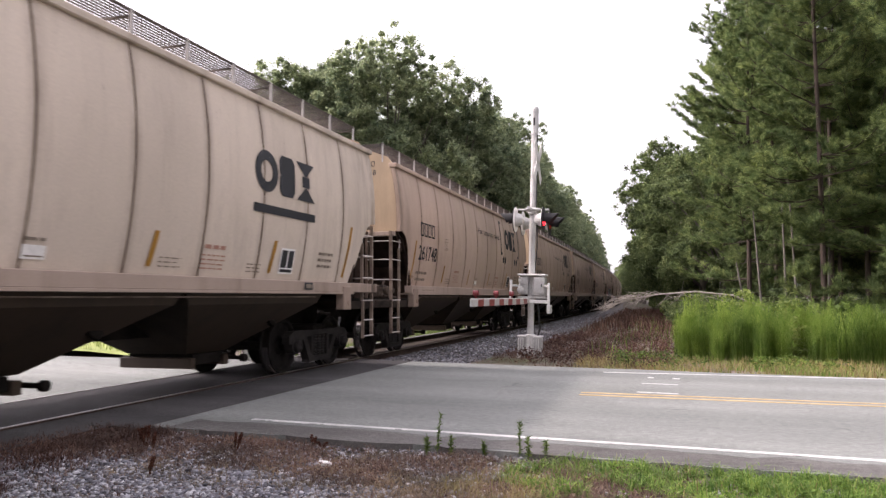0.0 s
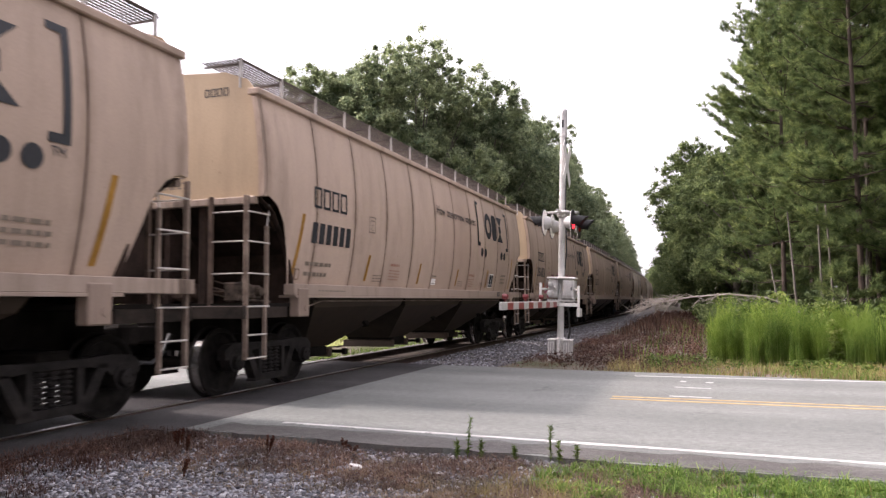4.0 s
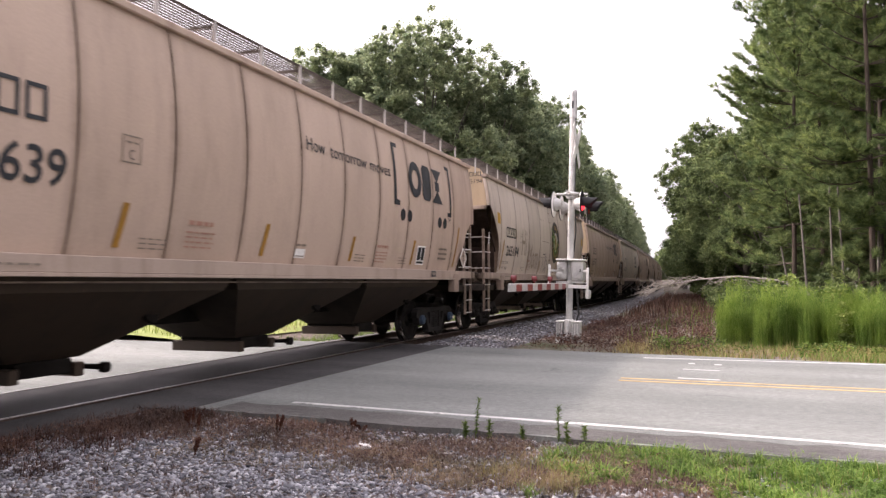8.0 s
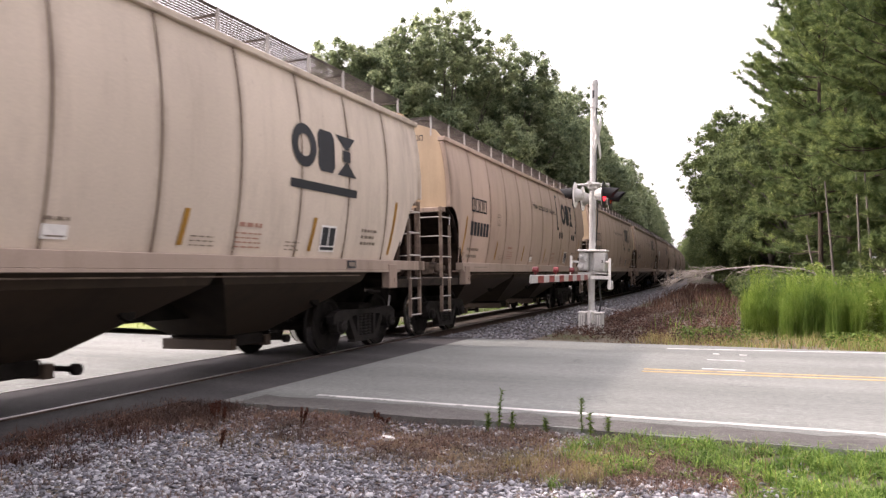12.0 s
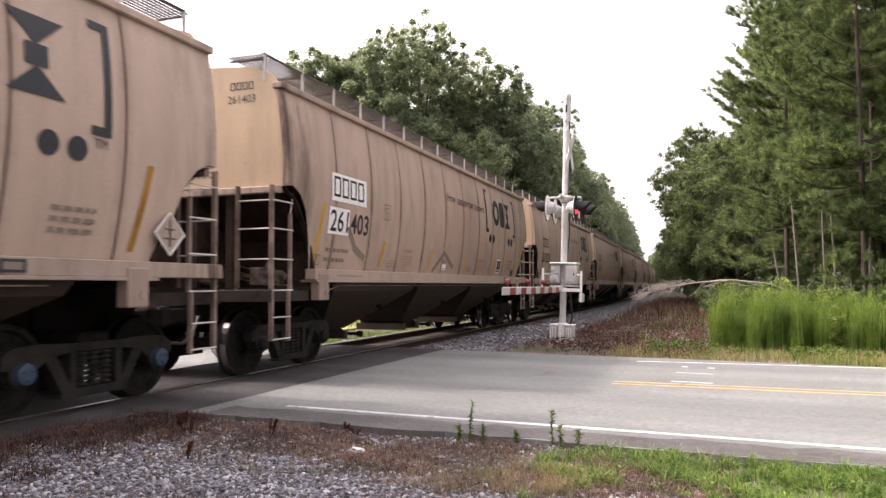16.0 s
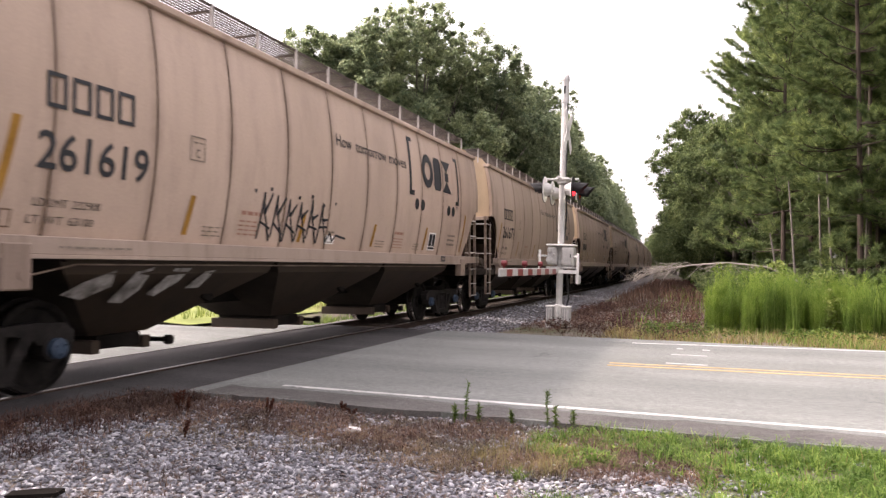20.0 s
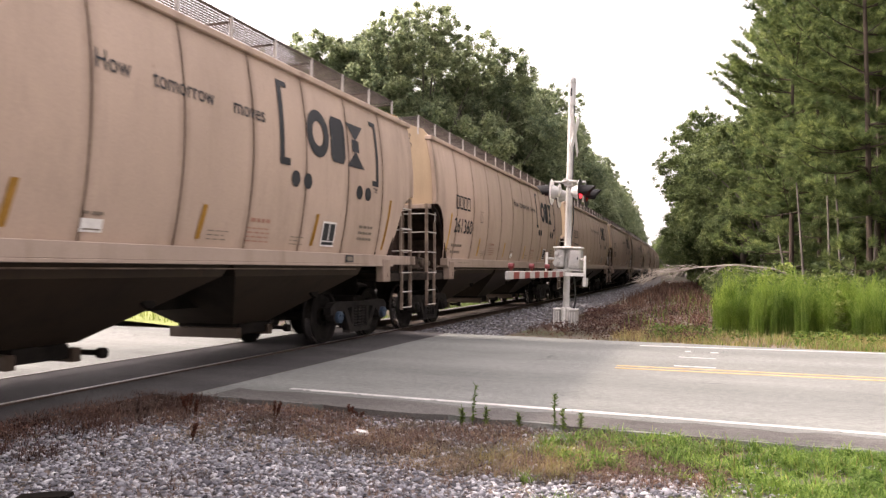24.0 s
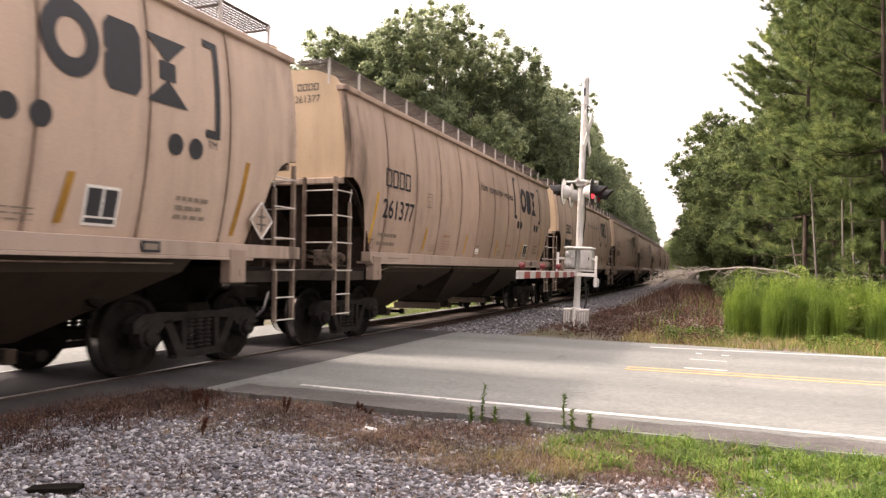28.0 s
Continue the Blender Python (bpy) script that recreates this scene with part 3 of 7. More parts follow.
# ---- stones ----
def stone_shapes(rnd, count=8):
    shapes = []
    for _ in range(count):
        bm = bmesh.new()
        for _k in range(9):
            v = Vector((rnd.gauss(0, 1), rnd.gauss(0, 1), rnd.gauss(0, 1))).normalized() * rnd.uniform(0.75, 1.1)
            v.z *= 0.55
            v.x *= 1.3
            bm.verts.new(v)
        r = bmesh.ops.convex_hull(bm, input=bm.verts)
        bmesh.ops.delete(bm, geom=[v for v in bm.verts if not v.link_faces], context="VERTS")
        bmesh.ops.triangulate(bm, faces=bm.faces[:])
        bm.verts.index_update()
        shapes.append((np.array([v.co[:] for v in bm.verts]), np.array([[v.index for v in f.verts] for f in bm.faces])))
        bm.free()
    return shapes


def scatter(name, pts, sizes, shapes, rng, material, label, category, parent=None, tilt=0.5):
    """One mesh of many small solid pieces."""
    V, F, off = [], [], 0
    for p, s in zip(pts, sizes):
        v, f = shapes[rng.integers(len(shapes))]
        a = rng.uniform(0, 6.283)
        R = np.array(Euler((rng.uniform(-tilt, tilt), rng.uniform(-tilt, tilt), a)).to_matrix())
        V.append((v * s) @ R.T + p)
        F.append(f + off)
        off += len(v)
    ob = link(name, np_mesh(name, np.concatenate(V), np.concatenate(F)), material, parent)
    return tagged(ob, label, category, "", "stuff")


def build_gravel():
    rng, rnd = np.random.default_rng(5), random.Random(5)
    shapes = stone_shapes(rnd)
    pts, sizes = [], []
    while len(pts) < 52000:
        x, y = rng.uniform(-7.2, 2.6), rng.uniform(2.5, 6.5)
        w = 0.5 + 0.5 * math.sin(1.7 * x + 2.1 * math.sin(0.9 * y)) * math.sin(2.3 * y + 0.7 * x)
        keep = 1.0 if y < 4.95 + 0.45 * w else (0.26 + 0.36 * w)
        if x > -1.1 + 0.3 * w and y > (4.95 if x < -0.15 else 4.2):
            keep = 0.9 if math.hypot((x + 0.50) / 0.50, (y - 4.75) / 0.48) < 1 else 0.22 if w > 0.55 else 0.05
        if x < -5.0 and y > 3.6:
            keep *= 0.9 if x > -5.6 or y < 3.9 else 0.04
        if rng.uniform() > keep:
            continue
        s = 0.008 + 0.016 * rng.uniform() ** 1.6 if rng.uniform() < 0.95 else rng.uniform(0.022, 0.036)
        pts.append((x, y, float(height(x, y)) + s * 0.3))
        sizes.append(s)
    scatter("gravel", pts, sizes, shapes, rng, STONE, "grey crushed granite gravel strewn over the verge", "gravel")
    for count, stone, label in ((6500, STONE, "loose grey ballast stones on the track shoulder"), (7000, STONE_BROWN, "dirty brown-grey ballast stones on the track shoulder")):
        pts, sizes = [], []
        for _ in range(count):
            s = 14.5 + 60 * rng.uniform() ** 1.8
            lat = rng.uniform(0.85, 3.15 if s > 17 else 2.7)
            z = -0.12 if lat < 1.7 else -0.12 - (lat - 1.7) * 0.085
            p, _t = track_at(s, lat, z)
            pts.append((p.x, p.y, p.z + 0.01))
            sizes.append(rng.uniform(0.020, 0.05))
        scatter("ballast_stones", pts, sizes, shapes, rng, stone, label, "ballast")
    pts, sizes = [], []
    for _ in range(6000):
        p, _t = track_at(rng.uniform(-2, 4.7), rng.uniform(-1.5, 2.4), -0.11)
        pts.append((p.x, p.y, p.z))
        sizes.append(rng.uniform(0.02, 0.045))
    scatter("ballast_stones", pts, sizes, shapes, rng, STONE_BROWN, "stained ballast stones beside the near rails", "ballast")


# ---- the covered hopper cars ----
CAR, SPACING, SPEED = 14.68, 16.145, 13.40     # body length, car to car, metres a second
MID = CAR / 2


def side_at(z):
    """Half width of the bulging side sheet at a height."""
    return 1.625 - 0.145 * ((z - 2.85) / 1.25) ** 2


def y_of(s):
    return s - MID


SEAMS = [1.45 + 1.31 * i for i in range(10)]


def hollow_edge(z, old=False):
    """How far the side sheet is cut back at the car's end, by height."""
    if old:
        return max(0.0, 0.92 * (3.4 - z)) if z > 2.5 else 0.83 + 0.25 * (2.5 - z) ** 0.7
    if z > 2.70:
        return 0.0
    t = (2.70 - z) / 1.2
    return 0.02 + 0.36 * min(1, t * 6) ** 0.6 + 0.48 * min(1, t) ** 0.9


def panel(bm, s0, s1, sgn, nz=12, ns=3, cut0=None, cut1=None):
    """One sheet of the side between two seams, dished a little, with thickness."""
    zs = [1.52 + (4.05 - 1.52) * i / nz for i in range(nz + 1)]
    if cut0 or cut1:
        zs = sorted(set(zs + [2.62, 2.66, 2.69, 2.71]))
    grid = []
    for z in zs:
        a = s0 + (cut0(z) if cut0 else 0.0)
        b = s1 - (cut1(z) if cut1 else 0.0)
        row = []
        for j in range(ns + 1):
            u = j / ns
            dish = -0.006 * (1 - (2 * u - 1) ** 2) if not (cut0 or cut1) else 0
            edge = -0.006 if j in (0, ns) else 0.0
            row.append(bm.verts.new((sgn * (side_at(z) + dish + edge), y_of(a + (b - a) * u), z)))
        grid.append(row)
    for r0, r1 in zip(grid, grid[1:]):
        for j in range(ns):
            f = (r0[j], r0[j + 1], r1[j + 1], r1[j])
            bm.faces.new(f if sgn > 0 else f[::-1])


def bar_mesh(a, b, r, n=6):
    bm = bmesh.new()
    bm_tube(bm, a, b, r, n)
    return bm


def box_mesh(*d, bevel=0.0):
    bm = bmesh.new()
    bm_box(bm, *d, bevel=bevel)
    return bm


def end_ladder(car, sgn_x, a, d):
    """Corner post, side and end rungs at one corner; a: the end's y, d: +1 inwards."""
    x0, y0 = sgn_x * 1.50, a - d * 0.17
    y1, x2 = a + d * 0.30, sgn_x * 0.95
    posts = [(x0, 0.06, y0, 0.025, 0.52, 2.66), (x0, 0.05, y1, 0.018, 1.20, 2.30), (x0, 0.05, a + d * 0.26, 0.018, 0.50, 1.20), (x2, 0.05, y0, 0.025, 1.15, 2.66)]
    rungs = []
    for z in (2.45, 2.06, 1.64, 1.21):
        rungs.append(((x0, y0, z), (x0, y1 + d * 0.03, z)))
        rungs.append(((x0, y0, z), (x2, y0, z)))
    for z in (0.54, 0.84):
        rungs.append(((x0, y0, z), (x0, a + d * 0.27, z)))
    rungs.append(((x0 - sgn_x * 0.02, y1, 2.30), (x0 - sgn_x * 0.02, a + d * 0.36, 2.60)))
    bm = bmesh.new()
    ladder = None
    for k, (x, w, y, t, z0, z1) in enumerate(posts):
        b = (min(x, x - sgn_x * w), max(x, x - sgn_x * w), y - t, y + t, z0, z1)
        if k == 0:
            ladder = part("corner_ladder", box_mesh(*b, bevel=0.004), LADDER, car, "grimy steel corner ladder")
        elif sgn_x > 0:
            part("ladder_post", box_mesh(*b), BRACKET if k == 3 else LADDER, ladder)
        else:
            bm_box(bm, *b)
    if sgn_x > 0:
        bm.free()
        for p, q in rungs:
            part("rung", bar_mesh(p, q, 0.0115), GRIP, ladder)
    else:
        for p, q in rungs:
            bm_tube(bm, p, q, 0.014, 5)
        part("ladder_frame", bm, LADDER, ladder)["kind"] = "stuff"


def truck(parent, yc, cap_material):
    """A two-axle bogie: side frames, wheels, springs, bearing caps, bolster."""
    tr = link("truck", bpy.data.meshes.new("truck"), None, parent)
    bm = bmesh.new()
    bm_box(bm, -1.05, 1.05, yc - 0.2, yc + 0.2, 0.55, 0.80, 0.03)
    bm_tube(bm, (0, yc, 0.75), (0, yc, 0.98), 0.22, 14)
    for dy in (-0.89, 0.89):
        bm_tube(bm, (-1.0, yc + dy, 0.457), (1.0, yc + dy, 0.457), 0.075, 10)
    for sx in (-1, 1):
        bm_tube(bm, (sx * 0.6, yc - 0.72, 0.62), (sx * 0.6, yc + 0.72, 0.62), 0.035, 6)
    bm.to_mesh(tr.data)
    bm.free()
    tr.data.materials.append(UNDER)
    for sx in (-1, 1):
        bm = bmesh.new()
        x0, x1 = sorted((sx * 0.93, sx * 1.07))
        top = [(-1.12, 0.50), (-1.12, 0.62), (-1.0, 0.70), (-0.7, 0.72), (-0.35, 0.70), (0.35, 0.70), (0.7, 0.72), (1.0, 0.70), (1.12, 0.62), (1.12, 0.50)]
        low = [(0.70, 0.50), (0.62, 0.58), (0.30, 0.62), (-0.30, 0.62), (-0.62, 0.58), (-0.70, 0.50)]
        bm_prism(bm, [(yc + y, z) for y, z in top + low], "X", x0, x1)
        for s in (-1, 1):
            bm_prism(bm, [(yc + s * y, z) for y, z in ((0.68, 0.64), (0.54, 0.64), (0.28, 0.20), (0.42, 0.20))][::s], "X", x0, x1)
        bm_prism(bm, [(yc + y, z) for y, z in ((-0.44, 0.16), (0.44, 0.16), (0.40, 0.25), (-0.40, 0.25))], "X", x0, x1)
        for s in (-1, 1):
            bm_prism(bm, [(yc + s * y, z) for y, z in ((0.34, 0.24), (0.26, 0.24), (0.26, 0.64), (0.34, 0.64))][::s], "X", x0, x1)
            bm_lathe(bm, [(x0 - 0.01, 0.15), (x1 + 0.01, 0.15)], "X", (0, yc + s * 0.89, 0.47), 14)
        part("side_frame", bm, TRUCK, tr)
        bm = bmesh.new()
        for k in (-0.16, 0.0, 0.16):
            coil = []
            for i in range(7):
                z = 0.255 + i * 0.052
                coil += [(z, 0.048), (z + 0.012, 0.072), (z + 0.028, 0.072), (z + 0.040, 0.048)]
            bm_lathe(bm, coil, "Z", (sx * 1.0, yc + k, 0), 10)
        part("spring_nest", bm, TRUCK, tr)["kind"] = "stuff"
        for s in (-1, 1):
            bm = bmesh.new()
            u = sx * 1.07
            bm_lathe(bm, [(u, 0.105), (u + sx * 0.07, 0.10), (u + sx * 0.085, 0.06), (u + sx * 0.085, 0.02)], "X", (0, yc + s * 0.89, 0.457), 14)
            for q in range(3):
                an = 2.094 * q + 0.5
                bm_tube(bm, (u + sx * 0.06, yc + s * 0.89 + 0.055 * math.cos(an), 0.457 + 0.055 * math.sin(an)), (u + sx * 0.10, yc + s * 0.89 + 0.055 * math.cos(an), 0.457 + 0.055 * math.sin(an)), 0.017, 6)
            part("bearing_cap", bm, cap_material, tr)
    for dy in (-0.89, 0.89):
        for sx in (-1, 1):
            bm = bmesh.new()
            prof = [(sx * 0.655, 0.485), (sx * 0.685, 0.485), (sx * 0.70, 0.46), (sx * 0.825, 0.452), (sx * 0.828, 0.40), (sx * 0.775, 0.37), (sx * 0.755, 0.16), (sx * 0.80, 0.13), (sx * 0.80, 0.08)]
            bm_lathe(bm, prof, "X", (0, yc + dy, 0.465), 36)
            k = len(bm.faces)
            bm_lathe(bm, [(sx * 0.700, 0.463), (sx * 0.80, 0.4565)], "X", (0, yc + dy, 0.465), 36, False)
            bm.faces.ensure_lookup_table()
            for f in bm.faces[k:]:
                f.material_index = 1
            w = part("wheel", bm, WHEEL, tr)
            w.data.materials.append(TREAD)
    return tr


def hopper_bay(parent, yc, half):
    bm = bmesh.new()
    top, low = 1.36, 0.47
    T = [(-1.42, yc - half, top), (1.42, yc - half, top), (1.42, yc + half, top), (-1.42, yc + half, top)]
    M = [(-1.36, yc - half * 0.93, 1.18), (1.36, yc - half * 0.93, 1.18), (1.36, yc + half * 0.93, 1.18), (-1.36, yc + half * 0.93, 1.18)]
    B = [(-0.50, yc - 0.58, low), (0.50, yc - 0.58, low), (0.50, yc + 0.34, low), (-0.50, yc + 0.34, low)]
    rings = [[bm.verts.new(p) for p in r] for r in (T, M, B)]
    for a, b in zip(rings, rings[1:]):
        for i in range(4):
            j = (i + 1) % 4
            bm.faces.new((a[j], a[i], b[i], b[j]))
    bm.faces.new(rings[0])
    bm.faces.new(rings[2][::-1])
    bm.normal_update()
    # faces turned along the car take the colour with shade in it
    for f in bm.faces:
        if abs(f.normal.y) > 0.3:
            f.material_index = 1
    bay = part("hopper_bay", bm, HOPPER_DIM, parent)
    bay.data.materials.append(HOPPER_SHADE)
    bm = bmesh.new()
    bm_box(bm, -0.55, 0.55, yc - 0.498, yc + 0.188, 0.31, 0.469, 0.01)
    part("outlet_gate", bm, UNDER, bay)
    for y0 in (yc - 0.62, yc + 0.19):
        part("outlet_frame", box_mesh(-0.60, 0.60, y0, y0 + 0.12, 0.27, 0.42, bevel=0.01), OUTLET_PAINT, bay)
    bm = bmesh.new()
    bm_tube(bm, (-0.84, yc + 0.37, 0.36), (0.84, yc + 0.37, 0.36), 0.03, 8)
    for sx in (-1, 1):
        bm_lathe(bm, [(sx * 0.78, 0.06), (sx * 0.86, 0.06)], "X", (0, yc + 0.37, 0.36), 10)
    part("gate_shaft", bm, UNDER, bay)
    for sx in (-1, 1):
        bm = bmesh.new()
        bm_tube(bm, (sx * 0.99, yc + half * 0.45, 0.90), (sx * 1.03, yc + half * 0.45, 0.92), 0.11, 12)
        part("vibrator_bracket", bm, UNDER, bay)


def build_car(old=False, pale=False, dirty=False):
    """One three-bay covered hopper at the origin, its near end towards -Y."""
    paint = PALE_OLD if old else CREAM if pale else TAN_DIRTY_DIM if dirty else TAN
    LONG = 15.80 if old else CAR
    seams = [1.10 + 1.70 * i for i in range(9)] if old else SEAMS
    pivots = (1.25, LONG - 1.55) if old else (1.10, LONG - 1.21)
    car = thing("hopper_car", "tan steel covered hopper railcar", "railcar", "cars of the train")
    cut = (lambda z: hollow_edge(z, True)) if old else hollow_edge
    # side sheets between the seams
    body = link("body", bpy.data.meshes.new("body"), None, car)
    bm = bmesh.new()
    prof = [(side_at(z) - 0.024, z) for z in (1.52, 1.75, 2.0, 2.25, 2.5, 2.7, 2.9, 3.15, 3.4, 3.7, 4.05)]
    sec = [(x, z) for x, z in prof] + [(-x, z) for x, z in prof[::-1]]
    bm_prism(bm, sec, "Y", y_of(1.05), y_of(LONG - 1.05))
    bm.to_mesh(body.data)
    bm.free()
    body.data.materials.append(SEAM)
    edges = [0.0] + seams + [LONG]
    for sgn in (1, -1):
        for i, (a, b) in enumerate(zip(edges, edges[1:])):
            bm = bmesh.new() if sgn > 0 or i == 0 else bm
            panel(bm, a + (0.016 if i else 0), b - (0.016 if b < LONG else 0), sgn, cut0=cut if i == 0 else None, cut1=cut if b == LONG else None)
            if sgn > 0 or b == LONG:
                part("side_sheet" if sgn > 0 else "far_side", bm, paint, body, smooth=True)
    # ends: upright sheet above, slope sheet below, framing
    top_z = 3.30 if old else 2.67
    for a, d in ((y_of(0), 1), (y_of(LONG), -1)):
        bm = bmesh.new()
        w0, w1 = side_at(4.05) - 0.004, side_at(top_z) - 0.004
        y0, y1 = sorted((a + d * 0.07, a + d * 0.10))
        bm_prism(bm, [(-w1, top_z), (w1, top_z), (w0, 4.05), (1.30, 4.29), (0.95, 4.42), (0, 4.49), (-0.95, 4.42), (-1.30, 4.29), (-w0, 4.05)], "Y", y0, y1)
        end = part("end_sheet", bm, END_PAINT, car)
        y0, y1 = sorted((a, a + d * 0.069))
        for sx in (-1, 1):
            bm = bmesh.new()
            zs = [top_z + (4.03 - top_z) * i / 6 for i in range(7)]
            rim = [(sx * (side_at(z) - 0.006), z) for z in zs] + [(sx * (side_at(z) - 0.085), z) for z in zs[::-1]]
            bm_prism(bm, rim[::sx], "Y", y0, y1)
            if sx > 0 and d > 0:
                part("corner_flange", bm, paint, end)
                bm = bmesh.new()
                # dark strip stands in for the shadow beside the corner flange
                inner = [(side_at(z) - 0.086, z) for z in zs] + [(side_at(z) - 0.102, z) for z in zs[::-1]]
                bm_prism(bm, inner, "Y", a + 0.03, a + 0.069)
                part("corner_weld", bm, SEAM, end)
            else:
                part("corner_flange", bm, paint, end)
        # assumed plate, added so that no sky shows through the hollow
        y0, y1 = sorted((a + d * 0.93, a + d * 0.96))
        part("bulkhead", box_mesh(-1.44, 1.44, y0, y1, 1.25, 1.96 if not old else 2.3), HOLLOW_SHADE, car)
        bm = bmesh.new()
        y0, y1 = sorted((a - d * 0.03, a + d * 0.06))
        bm_box(bm, -1.50, 1.50, y0, y1, top_z - 0.10, top_z - 0.002, 0.01)
        part("end_rim", bm, SILL_PAINT, end)
        bm = bmesh.new()
        zlow, reach = 1.30, 1.75
        vs = [bm.verts.new(p) for p in ((-1.46, a + d * 0.04, top_z - 0.02), (1.46, a + d * 0.04, top_z - 0.02), (1.46, a + d * reach, zlow), (-1.46, a + d * reach, zlow))]
        bm.faces.new(vs)
        bmesh.ops.solidify(bm, geom=bm.faces[:], thickness=0.03)
        part("slope_sheet", bm, HOLLOW_SHADE, car)
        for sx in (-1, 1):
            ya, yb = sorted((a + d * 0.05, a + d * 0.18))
            part("end_stiffener", box_mesh(sx * 0.62 - 0.05, sx * 0.62 + 0.05, ya, yb, 1.25, top_z - 0.02), HOLLOW_SHADE, car)
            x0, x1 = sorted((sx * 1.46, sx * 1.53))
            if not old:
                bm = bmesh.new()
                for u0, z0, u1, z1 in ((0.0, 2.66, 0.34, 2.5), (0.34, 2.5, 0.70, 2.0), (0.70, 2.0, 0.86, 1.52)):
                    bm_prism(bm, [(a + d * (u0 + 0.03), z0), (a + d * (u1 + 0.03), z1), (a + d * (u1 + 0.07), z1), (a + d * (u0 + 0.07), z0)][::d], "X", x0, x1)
                part("end_frame", bm, HOLLOW_SHADE, car)
        # made-up plate that blocks the bright view out through the far end
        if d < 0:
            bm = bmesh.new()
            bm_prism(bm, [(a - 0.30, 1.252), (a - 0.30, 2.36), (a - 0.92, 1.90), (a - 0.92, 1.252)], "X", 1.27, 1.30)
            part("end_gusset", bm, HOLLOW_SHADE, car)
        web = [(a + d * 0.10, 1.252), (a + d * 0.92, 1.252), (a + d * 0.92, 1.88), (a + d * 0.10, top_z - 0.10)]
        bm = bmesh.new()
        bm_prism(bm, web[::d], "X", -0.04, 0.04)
        part("centre_web", bm, HOLLOW_SHADE, car)
        y0, y1 = sorted((a - d * 0.19, a + d * 1.3))
        part("end_deck", box_mesh(-1.45, 1.45, y0, y1, 1.20, 1.25), UNDER, car)
        part("draft_sill", box_mesh(-0.30, 0.30, y0, y1, 0.72, 1.199, bevel=0.02), UNDER, car)
        y0, y1 = sorted((a - d * 0.27, a - d * 0.191))
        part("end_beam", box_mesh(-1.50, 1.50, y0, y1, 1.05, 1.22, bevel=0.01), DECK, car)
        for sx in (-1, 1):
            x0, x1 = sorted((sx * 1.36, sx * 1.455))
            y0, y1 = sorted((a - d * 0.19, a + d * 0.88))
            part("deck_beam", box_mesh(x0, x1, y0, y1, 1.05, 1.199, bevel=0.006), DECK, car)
        for sx in (-1, 1):
            end_ladder(car, sx, a, d)
            bm = bmesh.new()
            x0, x1 = sorted((sx * 1.44, sx * 1.60))
            pv = y_of(pivots[0 if d > 0 else 1])
            yp0, yp1 = pv - 0.15, pv + 0.15
            bm_box(bm, x0, x1, yp0, yp1, 1.05, 1.46, 0.015)
            bm_lathe(bm, [(sx * 1.598, 0.05), (sx * 1.612, 0.05), (sx * 1.612, 0.02)], "X", (0, pv + 0.05, 1.18), 12)
            part("jacking_pad", bm, PAD_PAINT, car)
        # brake gear in the hollow
        bm = bmesh.new()
        bm_lathe(bm, [(-0.27, 0.09), (-0.24, 0.13), (0.24, 0.13), (0.27, 0.09)], "X", (0.15, a + d * 0.25, 1.40), 12)
        part("brake_cylinder", bm, BRACKET, car)
        bm = bmesh.new()
        bm_tube(bm, (-0.9, a + d * 0.2, 1.45), (1.1, a + d * 0.3, 1.40), 0.025, 6)
        part("brake_pipe", bm, BRACKET, car)
        if d > 0:
            bm = bmesh.new()
            bm_box(bm, 0.90, 1.16, a + 0.14, a + 0.40, 1.27, 1.54, 0.025)
            bm_box(bm, 1.02, 1.22, a + 0.36, a + 0.58, 1.30, 1.50, 0.02)
            bm_lathe(bm, [(1.16, 0.10), (1.23, 0.10), (1.26, 0.06)], "X", (0, a + 0.27, 1.42), 12)
            bm_lathe(bm, [(1.22, 0.07), (1.29, 0.06)], "X", (0, a + 0.47, 1.41), 10)
            bm_tube(bm, (1.1, a + 0.3, 1.53), (1.12, a + 0.36, 1.68), 0.03, 7)
            bm_tube(bm, (1.2, a + 0.1, 1.30), (1.24, a + 0.75, 1.27), 0.022, 6)
            part("control_valve", bm, VALVE, car, "dusty brake control valve")
            bm = bmesh.new()
            for k in range(3):
                bm_tube(bm, (0.9, a + 0.18 + 0.09 * k, 1.34 + 0.07 * k), (0.35, a + 0.5 + 0.1 * k, 1.42 + 0.08 * k), 0.014, 5)
            part("valve_piping", bm, VALVE, car)["kind"] = "stuff"
        # coupler
        bm = bmesh.new()
        y0, y1 = sorted((a - d * 0.60, a - d * 0.2))
        bm_box(bm, -0.12, 0.12, y0, y1, 0.76, 0.96, 0.02)
        y0, y1 = sorted((a - d * 0.78, a - d * 0.56))
        bm_box(bm, -0.18, 0.16, y0, y1, 0.72, 1.0, 0.04)
        part("coupler", bm, UNDER, car)
        bm = bmesh.new()
        pts = [(0.35, a - d * 0.25, 0.85), (0.40, a - d * 0.45, 0.60), (0.38, a - d * 0.62, 0.50), (0.33, a - d * 0.78, 0.52)]
        for p, q in zip(pts, pts[1:]):
            bm_tube(bm, p, q, 0.025, 6)
        part("brake_hose", bm, BLACK, car)
    # sills and roof
    for sgn in (1, -1):
        bm = bmesh.new()
        x0, x1 = sorted((sgn * 1.40, sgn * 1.575))
        bm_box(bm, x0, x1, y_of(-0.2 if old else 0.86), y_of(LONG + 0.2), 1.36, 1.525, 0.008)
        x0, x1 = sorted((sgn * 1.30, sgn * 1.585))
